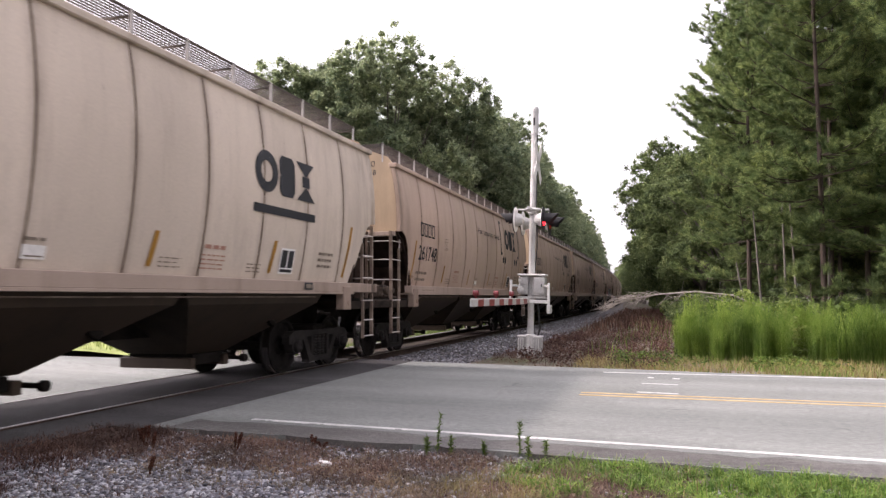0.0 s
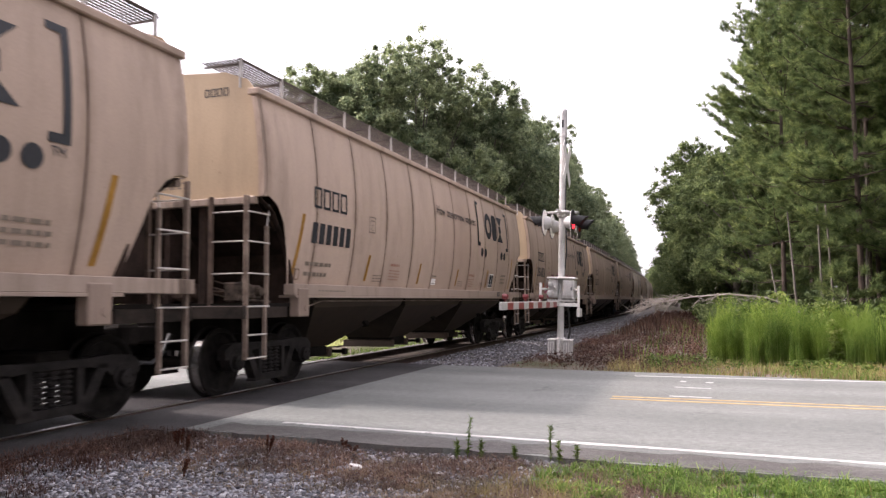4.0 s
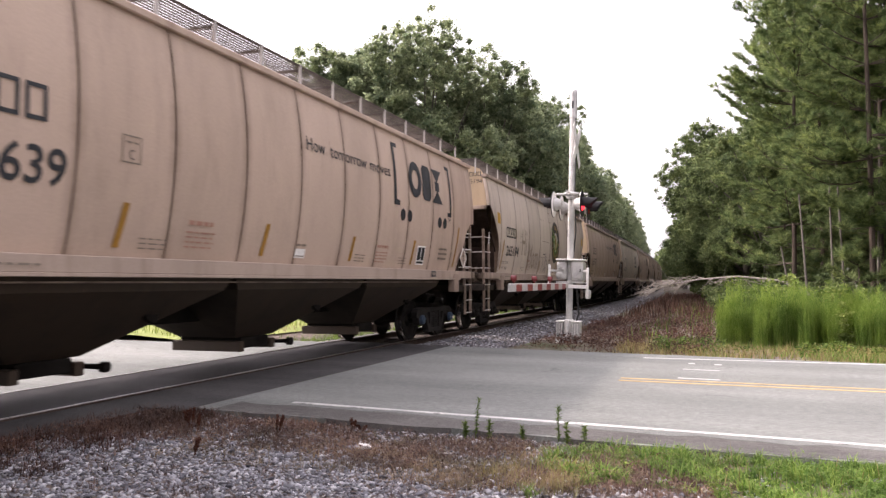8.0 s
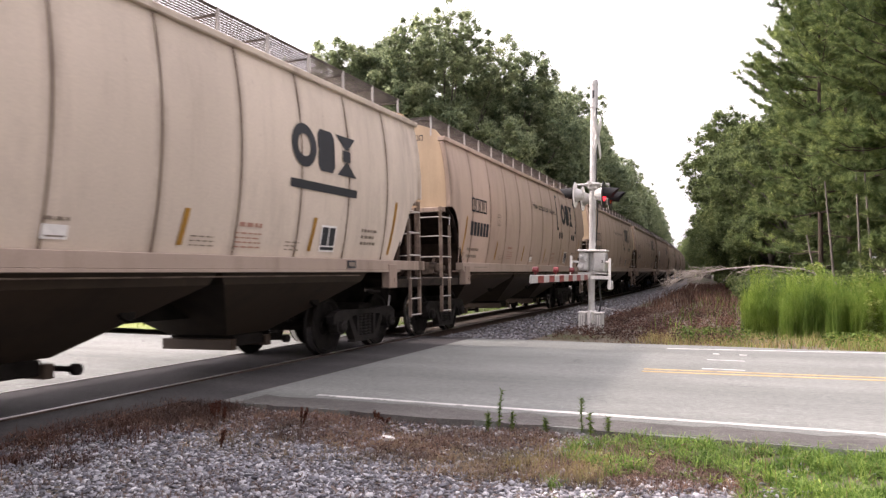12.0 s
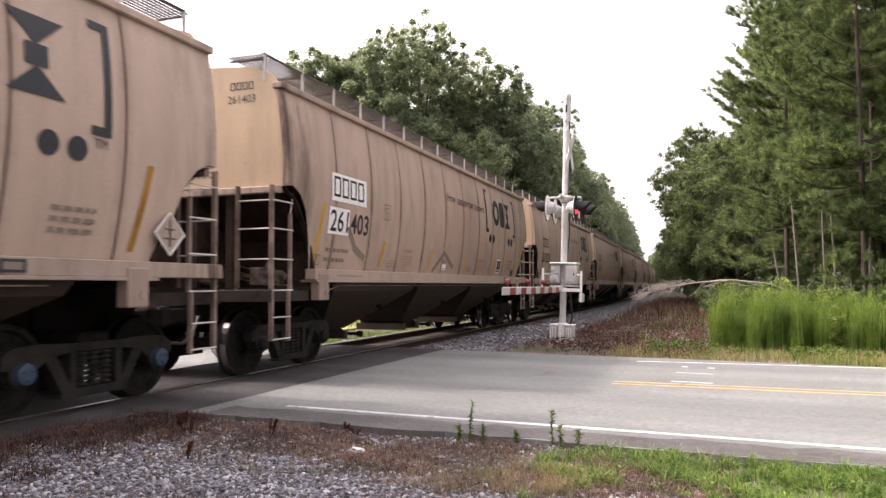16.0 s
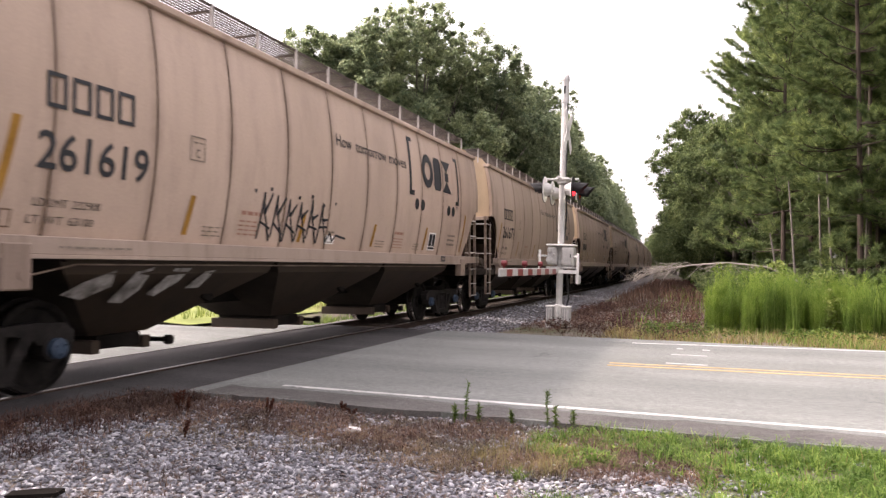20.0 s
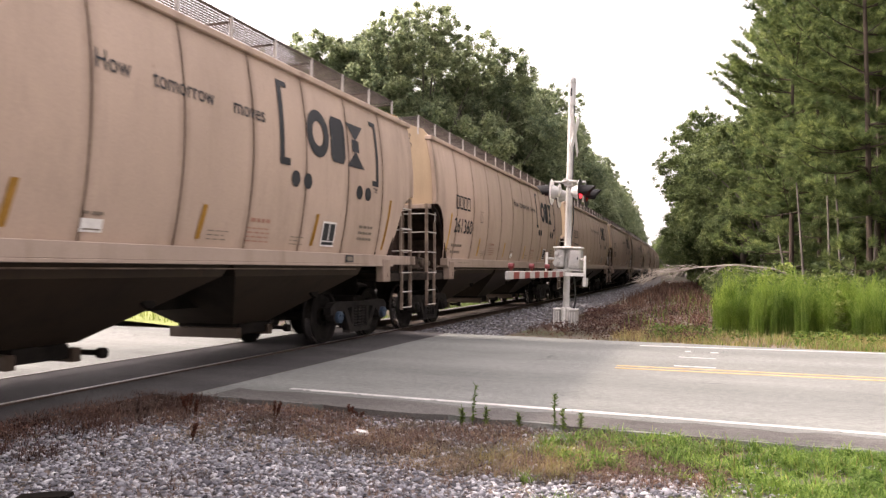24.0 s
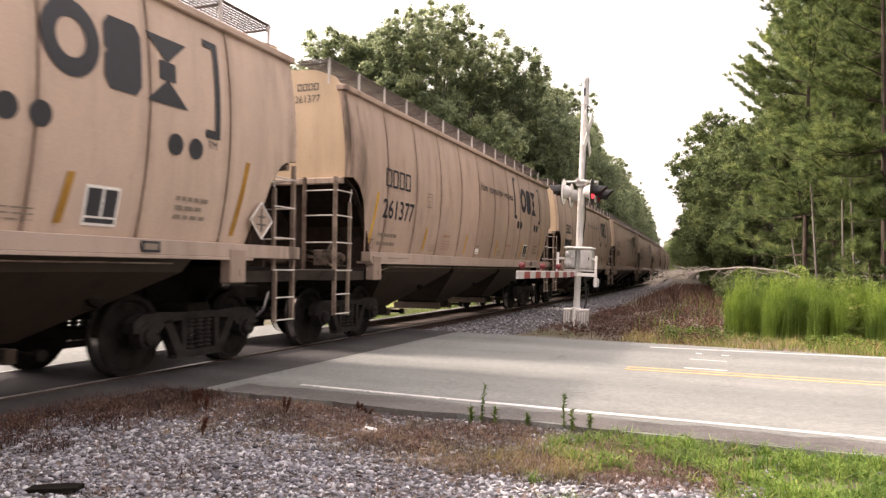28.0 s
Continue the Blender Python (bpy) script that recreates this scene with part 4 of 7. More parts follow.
        bm_box(bm, x0, x1, y_of(0.9), y_of(LONG - 0.9), 1.325, 1.362, 0.004)
        part("side_sill", bm, SILL_PAINT, car)
        bm = bmesh.new()
        pts = [(1.34, 1.18), (1.85, 1.275), (LONG - 2.2, 1.275)]
        for (p, zp), (q, zq) in zip(pts, pts[1:]):
            bm_tube(bm, (sgn * 1.47, y_of(p), zp), (sgn * 1.47, y_of(q), zq), 0.010, 6)
        part("side_pipe", bm, LADDER, car)
        bm = bmesh.new()
        w = side_at(4.05)
        x0, x1 = sorted((sgn * (w - 0.12), sgn * (w + 0.055)))
        bm_box(bm, x0, x1, y_of(-0.03), y_of(LONG + 0.03), 4.04, 4.13, 0.012)
        part("eave", bm, SILL_PAINT if old else paint, car)
    bm = bmesh.new()
    w = side_at(4.05) - 0.08
    bm_prism(bm, [(-w, 4.06), (w, 4.06), (w, 4.115), (1.0, 4.25), (0.5, 4.33), (0, 4.35), (-0.5, 4.33), (-1.0, 4.25), (-w, 4.115)], "Y", y_of(0.085), y_of(LONG - 0.085))
    roof = part("roof", bm, paint, car)
    bm = bmesh.new()
    bm_box(bm, -0.33, 0.33, y_of(0.8), y_of(LONG - 0.8), 4.33, 4.47, 0.03)
    part("hatch_cover", bm, paint, roof)
    # running boards: open grating on brackets
    for sgn in (1, -1):
        V, F = [], []

        def bar(x0, x1, y0, y1, z0, z1):
            o = len(V)
            V.extend((x, y, z) for x in (x0, x1) for y in (y0, y1) for z in (z0, z1))
            F.extend((o + a, o + b, o + c, o + e) for a, b, c, e in ((0, 1, 3, 2), (4, 6, 7, 5), (0, 4, 5, 1), (2, 3, 7, 6), (0, 2, 6, 4), (1, 5, 7, 3)))
        for i in range(10):
            x = sgn * (0.62 + 0.0622 * i)
            bar(x - 0.006, x + 0.006, y_of(0.0), y_of(LONG), 4.558, 4.575)
        for i in range(int(LONG / 0.075)):
            bar(min(sgn * 0.62, sgn * 1.18), max(sgn * 0.62, sgn * 1.18), y_of(0.05 + i * 0.075), y_of(0.05 + i * 0.075) + 0.011, 4.562, 4.573)
        for i in range(15):
            y = y_of(0.08 + (LONG - 0.16) * i / 14)
            bar(min(sgn * 0.60, sgn * 1.174), max(sgn * 0.60, sgn * 1.174), y - 0.015, y + 0.015, 4.505, 4.533)
        link("running_board", np_mesh("running_board", V, F), GRATE, roof)
        if sgn > 0:
            bm = bmesh.new()
            bm_box(bm, 1.175, 1.205, -0.02, 0.02, 4.18, 4.60)
            me = bpy.data.meshes.new("walkway_bracket")
            bm.to_mesh(me)
            bm.free()
            me.materials.append(BRACKET_PALE)
            for i in range(15):
                ob = new("walkway_bracket", me)
                ob.parent, ob.location = roof, (0, y_of(0.08 + (LONG - 0.16) * i / 14), 0)
    bm = bmesh.new()
    for sgn in (1, -1):
        x = sgn * 1.19
        bm_tube(bm, (x, y_of(0.05), 4.585), (x, y_of(LONG - 0.05), 4.585), 0.012, 5)
    part("board_edge", bm, GRATE, roof)
    # centre sill, bays, trucks
    bm = bmesh.new()
    bm_box(bm, -0.22, 0.22, y_of(0.1), y_of(LONG - 0.1), 0.73, 1.18)
    part("centre_sill", bm, UNDER, car)
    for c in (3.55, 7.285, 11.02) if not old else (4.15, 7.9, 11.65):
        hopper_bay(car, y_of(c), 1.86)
    for c in pivots:
        truck(car, y_of(c), TRUCK)
    return car


# ---- markings on the cars ----
TEXT_CACHE = {}


def text_mesh(text, bold=0.0):
    """Flat lettering in the built-in font, cap height 1, starting at the origin: (verts, faces, width)."""
    key = (text, bold)
    if key not in TEXT_CACHE:
        cu = bpy.data.curves.new("lettering", "FONT")
        cu.body, cu.size, cu.resolution_u, cu.offset = text, 1.0, 3, bold
        ob = bpy.data.objects.new("lettering", cu)
        scene.collection.objects.link(ob)
        dg = bpy.context.evaluated_depsgraph_get()
        dg.update()
        me = bpy.data.meshes.new_from_object(ob.evaluated_get(dg))
        v = np.array([p.co[:] for p in me.vertices])
        f = [tuple(p.vertices) for p in me.polygons]
        cap = 0.69
        TEXT_CACHE[key] = (v[:, :2] / cap, f, float(v[:, 0].max() / cap))
        bpy.data.objects.remove(ob)
        bpy.data.curves.remove(cu)
        bpy.data.meshes.remove(me)
    return TEXT_CACHE[key]


def on_side(s, z, off=0.006):
    if z < 1.524:
        return (1.589 + off, y_of(s - 0.07), z)
    return (side_at(z) + off, y_of(s - 0.07), z)


def letter(parent, name, text, s, z, cap, width, material, bold=0.0):
    """Lettering painted on the side sheet from s, baseline z."""
    v, f, w = text_mesh(text, bold)
    k = width / w
    me = bpy.data.meshes.new(name)
    me.from_pydata([on_side(s + x * k, z + y * cap) for x, y in v], [], f)
    return link(name, me, material, parent)


def big_letters(parent, name, text, s, z, cap, width, material, bold=0.0, off=0.006, frame_w=None):
    """Tall lettering, cut into bands so that it follows the bulge of the side and the sill."""
    v, f, w = text_mesh(text, bold)
    base = text_mesh(text)
    lo, k = float(base[0][:, 0].min()), width / (base[2] - float(base[0][:, 0].min()))
    bm = bmesh.new()
    vs = [bm.verts.new((s + (x - lo) * k, z + y * cap, 0)) for x, y in v]
    for q in f:
        if len(set(q)) == len(q):
            bm.faces.new([vs[i] for i in q])
    cuts = [1.522, 1.527] + [1.6 + 0.1 * i for i in range(15)]
    for c in cuts:
        bmesh.ops.bisect_plane(bm, geom=bm.verts[:] + bm.edges[:] + bm.faces[:], plane_co=(0, c, 0), plane_no=(0, 1, 0))
    for p in bm.verts:
        p.co = on_side(p.co.x, max(p.co.y, 1.366), off)
    bmesh.ops.dissolve_degenerate(bm, dist=1e-5, edges=bm.edges[:])
    return part(name, bm, material, parent)


def painted(parent, name, shapes, material, off=0.006):
    """Flat painted shapes on the side sheet: lists of outlines in (s, z), each filled."""
    bm = bmesh.new()
    for o in shapes:
        tall = max(p[1] for p in o) - min(p[1] for p in o)
        if len(o) == 4 and tall > 0.15:
            a, b, c, d = o
            n = int(tall / 0.12) + 1
            for i in range(n):
                q = []
                for u in (i / n, (i + 1) / n):
                    q.append([(a[0] + (d[0] - a[0]) * u, a[1] + (d[1] - a[1]) * u), (b[0] + (c[0] - b[0]) * u, b[1] + (c[1] - b[1]) * u)])
                bm.faces.new([bm.verts.new(on_side(s, z, off)) for s, z in (q[0][0], q[0][1], q[1][1], q[1][0])])
            continue
        bm.faces.new([bm.verts.new(on_side(s, z, off)) for s, z in o])
    bmesh.ops.triangulate(bm, faces=bm.faces[:])
    return part(name, bm, material, parent)


def rect(s0, s1, z0, z1, lean=0.0):
    return [(s0, z0), (s1, z0), (s1 + lean, z1), (s0 + lean, z1)]


def ring(s, z, rs, rz, rs2, rz2, a0=0.0, a1=6.28319, n=20):
    out = []
    for i in range(n):
        p, q = a0 + (a1 - a0) * i / n, a0 + (a1 - a0) * (i + 1) / n
        out.append([(s + rs * math.cos(p), z + rz * math.sin(p)), (s + rs * math.cos(q), z + rz * math.sin(q)), (s + rs2 * math.cos(q), z + rz2 * math.sin(q)), (s + rs2 * math.cos(p), z + rz2 * math.sin(p))])
    return out


def disc(s, z, r, n=20):
    return [[(s + r * math.cos(6.28319 * i / n), z + r * math.sin(6.28319 * i / n)) for i in range(n)]]


def emblem(s, z, w, h):
    """Three heavy plain dark forms in a row (ring, waisted block, bow tie) of the emblem's size."""
    u = w / 3
    a = ring(s + 0.50 * u, z + h / 2, 0.53 * u, h * 0.50, 0.27 * u, h * 0.26, 0, 6.28319, 24)
    b = [[(s + (1.50 + 0.39 * x) * u, z + (0.5 + 0.5 * y) * h) for x, y in ((-0.7, -1), (0.7, -1), (1, -0.72), (1, -0.12), (0.86, 0), (1, 0.12), (1, 0.72), (0.7, 1), (-0.7, 1), (-1, 0.72), (-1, 0.12), (-0.86, 0), (-1, -0.12), (-1, -0.72))]]
    c = [[(s + 2.0 * u, z + h), (s + 2.5 * u, z + 0.62 * h), (s + 3.0 * u, z + h)], [(s + 2.0 * u, z), (s + 3.0 * u, z), (s + 2.5 * u, z + 0.38 * h)], rect(s + 2.30 * u, s + 2.70 * u, z + 0.36 * h, z + 0.64 * h)]
    return a, b, c


def owner_blocks(s, z, w, h):
    """Four plain thin-lined oblong frames of the reporting mark's size."""
    u, t = w / 4, 0.040
    out = []
    for i in range(4):
        a, b = s + i * u, s + (i + 0.80) * u
        e = min(t, 0.2 * (b - a), 0.2 * h)
        out.append([rect(a, b, z, z + e), rect(a, b, z + h - e, z + h), rect(a, a + e, z + e, z + h - e), rect(b - e, b, z + e, z + h - e)])
    return out


def small_print(rnd, s, z, w, rows, h=0.028, gap=0.06):
    """Rows of unreadable small stencil as broken bars."""
    out = []
    for i in range(rows):
        u = s
        while u < s + w * (1.0 if i % 2 == 0 else 0.85):
            b = rnd.uniform(0.05, 0.14)
            out.append(rect(u, min(u + b, s + w), z - i * gap, z - i * gap + h))
            u += b + 0.03
    return out


def scrawl(parent, name, strokes, width, material, off=0.007):
    """Spray-painted strokes: each a list of (s, z) turned into a ribbon."""
    out = []
    for st in strokes:
        for (a, b), (c, d) in zip(st, st[1:]):
            l = math.hypot(c - a, d - b) or 1e-6
            nx, nz = -(d - b) / l * width / 2, (c - a) / l * width / 2
            ex, ez = (c - a) / l * width * 0.35, (d - b) / l * width * 0.35
            out.append([(a + nx - ex, b + nz - ez), (a - nx - ex, b - nz - ez), (c - nx + ex, d - nz + ez), (c + nx + ex, d + nz + ez)])
    ob = painted(parent, name, out, material, off)
    if len(strokes) > 1:
        ob["kind"] = "stuff"
    return ob


def mark_car(car, n, number, load, light, old, rnd, tape):
    """All stencils of one car, on the side that faces the road."""
    if n == 8:
        blocks, at, s, z, w, h = (1.71, 2.55, 1.13, 0.29), (1.79, 2.03, 0.28, 1.45), 11.42, 2.85, 1.40, 0.57
    elif old:
        blocks, at, s, z, w, h = (1.72, 2.66, 1.18, 0.28), (1.72, 2.06, 0.27, 1.46), 10.45, 2.76, 1.75, 0.60
    else:
        blocks, at = (1.42, 2.67, 1.12, 0.32), (1.34, 2.13, 0.325, 1.38)
    for o in owner_blocks(*blocks):
        painted(car, "owner_mark", o, INK)
    if old:
        if number:
            letter(car, "car_number", number, at[0], at[1], at[2], at[3], INK, 0.012)
        for form in emblem(s, z, w, h):
            painted(car, "emblem", form, INK)
        painted(car, "emblem_bar", [rect(s - 0.04, s + w + 0.03, z - 0.14, z - 0.02) if n == 8 else rect(s - 0.04, s + w + 0.03, z - 0.30, z - 0.18)], INK)
    else:
        if number:
            letter(car, "car_number", number, at[0], at[1], at[2], at[3], INK, 0.012)
        else:
            painted(car, "car_number", [rect(1.40 + 0.22 * i, 1.56 + 0.22 * i, 2.14, 2.45) for i in range(6)], INK)
        for form in emblem(10.72, 2.93, 1.84, 0.71):
            painted(car, "emblem", form, INK)
        painted(car, "bracket", [rect(9.98, 10.09, 2.70, 3.86), rect(10.09, 10.24, 2.70, 2.80), rect(10.09, 10.24, 3.78, 3.86)], INK)
        painted(car, "bracket", [rect(13.02, 13.11, 2.70, 3.82), rect(12.86, 13.02, 2.70, 2.79), rect(12.86, 13.02, 3.74, 3.82)], INK)
        for s in (10.40, 10.73, 12.39, 12.71):
            painted(car, "dot", disc(s, 2.54, 0.115), INK)
        letter(car, "trade_mark", "TM", 12.90, 2.58, 0.09, 0.16, INK)
        wide = number == "262981"
        words = (("How", 6.79, 0.47), ("tomorrow", 7.58, 1.01), ("moves", 8.95, 0.68)) if wide else (("How", 6.87, 0.56), ("tomorrow", 7.59, 1.26), ("moves", 8.97, 0.84))
        for word, s, wd in words:
            letter(car, "slogan", word, s, 3.18, 0.20, wd, INK)
    if load:
        letter(car, "load_limit", "LD LMT  " + load, 1.36, 1.79, 0.075, 0.78, INK_FADED)["kind"] = "stuff"
        letter(car, "light_weight", "LT  WT  " + light, 1.32, 1.635, 0.075, 0.76, INK_FADED)["kind"] = "stuff"
    else:
        painted(car, "weights", small_print(rnd, 1.30, 1.80, 0.8, 2, 0.06, 0.15), INK_SOFT)
    painted(car, "plate_mark", [rect(3.36, 3.62, 2.46, 2.475), rect(3.36, 3.62, 2.725, 2.74), rect(3.36, 3.375, 2.46, 2.74), rect(3.605, 3.62, 2.46, 2.74)] + small_print(rnd, 3.41, 2.66, 0.16, 1, 0.02), INK_SOFT)
    if n < 27 and n != 8:
        letter(car, "plate_letter", "C", 3.455, 2.50, 0.10, 0.075, INK_FADED)
    tapes = ((1.30, 2.45), (6.29, 1.99), (9.15, 1.98), (14.48, 2.46)) if n == 8 else ((0.93, 2.54), (3.37, 2.07), (5.89, 2.04), (8.40, 2.02), (10.98, 2.09), (13.47, 2.52))
    for s, z1 in tapes:
        h = z1 - 1.62
        painted(car, "reflector", [rect(s, s + 0.085, 1.62, z1, h * 0.17)], tape)
    end = 0.87 if n == 8 else 0.0
    prints = [("warning_print", small_print(rnd, 4.45, 1.92, 0.42, 1, 0.05) + small_print(rnd, 4.42, 1.83, 0.5, 4, 0.018, 0.055), RED_INK),
              ("warning_print", small_print(rnd, 9.42, 1.88, 0.45, 1, 0.05) + small_print(rnd, 9.38, 1.79, 0.5, 4, 0.018, 0.055), RED_INK),
              ("dimension_print", small_print(rnd, 12.48 + end, 1.96 + end * 0.12, 0.52, 3, 0.045, 0.10), INK_SOFT),
              ("fine_print", small_print(rnd, 3.72, 1.72, 0.4, 3, 0.015, 0.05) + small_print(rnd, 8.6, 1.72, 0.4, 3, 0.015, 0.05) + small_print(rnd, 10.42, 1.72, 0.35, 3, 0.015, 0.05), INK_SOFT),
              ("sill_print", small_print(rnd, 1.6, 1.42, 0.9, 1, 0.02), INK_SOFT)]
    for name, shapes, ink in prints if n < 27 else []:
        painted(car, name, shapes, ink)["kind"] = "stuff"
    if n == 8:
        letter(car, "volume_print", "CU FT 5161", 13.19, 1.88, 0.06, 0.50, INK_SOFT)
        for z0, z1 in ((3.42, 3.75), (1.74, 2.05)):
            painted(car, "inspection_panel", [rect(7.76, 8.10, z0 - 0.02, z1 + 0.02)], SEAM, 0.008)
            painted(car, "inspection_panel", [rect(7.79, 8.07, z0 + 0.01, z1 - 0.01)], PALE_OLD, 0.011)
    elif n < 27:
        painted(car, "label_plate", [rect(11.28, 11.70, 1.62, 2.00)], WHITE_PAINT)
        painted(car, "label_print", [rect(11.31, 11.48, 1.71, 1.97), rect(11.51, 11.67, 1.71, 1.97), rect(11.31, 11.67, 1.645, 1.69)], INK, 0.010)["kind"] = "stuff"
        painted(car, "label_plate", [rect(6.75, 7.02, 1.62, 1.75)], WHITE_PAINT)
        painted(car, "label_print", small_print(rnd, 6.76, 1.79, 0.26, 1, 0.03) + [rect(6.78, 6.99, 1.64, 1.655)], INK_SOFT, 0.010)["kind"] = "stuff"
    if n < 27:
        painted(car, "sill_plate", [rect(11.95, 12.22, 1.385, 1.50)], INK, 0.004)
        painted(car, "sill_label", [rect(11.99, 12.18, 1.41, 1.475)], INK_SOFT, 0.008)
    painted(car, "corner_seam", [rect(0.125, 0.142, 2.72, 4.02)], SEAM)
    painted(car, "card_holder", [rect(0.93, 1.17, 1.585, 1.60), rect(0.93, 1.17, 1.73, 1.745), rect(0.93, 0.945, 1.60, 1.73), rect(1.155, 1.17, 1.60, 1.73), rect(1.03, 1.07, 1.60, 1.73)], SEAM, 0.012)
    # on the near end sheet
    bm = bmesh.new()
    y = y_of(0) + 0.064
    x0, w0 = (0.86, 0.52) if n == 8 else (0.57, 0.47)
    for box in owner_blocks(x0 + 0.05, 4.09, w0 - 0.06, 0.115):
        for o in box:
            bm.faces.new([bm.verts.new((x, y, z)) for x, z in o])
    part("end_owner_mark", bm, INK, car)["kind"] = "stuff"
    if number:
        v, f, w = text_mesh(number)
        me = bpy.data.meshes.new("end_number")
        me.from_pydata([(x0 + a * w0 / w, y, 3.90 + b * 0.115) for a, b in v], [], f)
        link("end_number", me, INK, car)
    bm = bmesh.new()
    for o in small_print(rnd, -0.1, 3.05, 0.5, 4, 0.025, 0.07):
        bm.faces.new([bm.verts.new((x, y, z)) for x, z in o])
    part("end_print", bm, INK_SOFT, car)["kind"] = "stuff"


def placard(car):
    """Diamond placard in a holder on the far corner, clear of the side sheet."""
    s, z, r = 13.90, 1.83, 0.23
    bm = bmesh.new()
    bm_prism(bm, [(y_of(s - r), z), (y_of(s), z - r), (y_of(s + r), z), (y_of(s), z + r)], "X", 1.600, 1.612)
    p = part("placard", bm, SILL_PAINT, car, "weathered diamond placard with a white border")
    c = [(s - r, z), (s, z - r), (s + r, z), (s, z + r)]
    for (a0, b0), (a1, b1) in zip(c, c[1:] + c[:1]):
        bm = bmesh.new()
        bm_tube(bm, (1.614, y_of(a0), b0), (1.614, y_of(a1), b1), 0.009, 5)
        part("placard_border", bm, WHITE_PAINT, p)
    for a0, b0, a1, b1 in ((s, z - 0.14, s, z + 0.15), (s - 0.07, z + 0.05, s + 0.07, z + 0.05), (s - 0.09, z - 0.05, s + 0.09, z - 0.05)):
        bm = bmesh.new()
        bm_tube(bm, (1.614, y_of(a0), b0), (1.614, y_of(a1), b1), 0.011, 5)
        part("placard_mark", bm, INK_FADED, p)
    bm = bmesh.new()
    bm_box(bm, 1.47, 1.60, y_of(s) - 0.02, y_of(s) + 0.02, z - 0.02, z + 0.02)
    part("placard_stay", bm, LADDER, p)


GREEN_SPRAY = plain("green_black_spray", (0.018, 0.05, 0.045), 0.5)
PINK_SPRAY = mottled("pink_spray", (0.40, 0.10, 0.16), (0.52, 0.19, 0.25), 4.0, 50.0, 0.6)
OCHRE_SPRAY = plain("ochre_spray", (0.30, 0.26, 0.06), 0.6)
ORANGE_SPRAY = plain("orange_red_spray", (0.50, 0.13, 0.06), 0.6)
WHITE_SPRAY = plain("white_spray", (0.72, 0.71, 0.72), 0.6)
GREY_SPRAY = mottled("thin_grey_white_spray", (0.10, 0.09, 0.08), (0.40, 0.38, 0.36), 6.0, 50.0, 0.7)
MINT_SPRAY = plain("mint_spray", (0.30, 0.48, 0.46), 0.6)
CORN_GREEN = plain("decal_green", (0.14, 0.22, 0.05), 0.6)
CORN_YELLOW = plain("decal_yellow", (0.46, 0.31, 0.11), 0.6)
DECAL_DARK = plain("decal_brown_black", (0.05, 0.04, 0.035), 0.6)
SOOT_SPRAY = plain("thin_grey_spray", (0.10, 0.085, 0.08), 0.7)
RUBBED = plain("rubbed_dust", (0.36, 0.285, 0.22), 0.8)


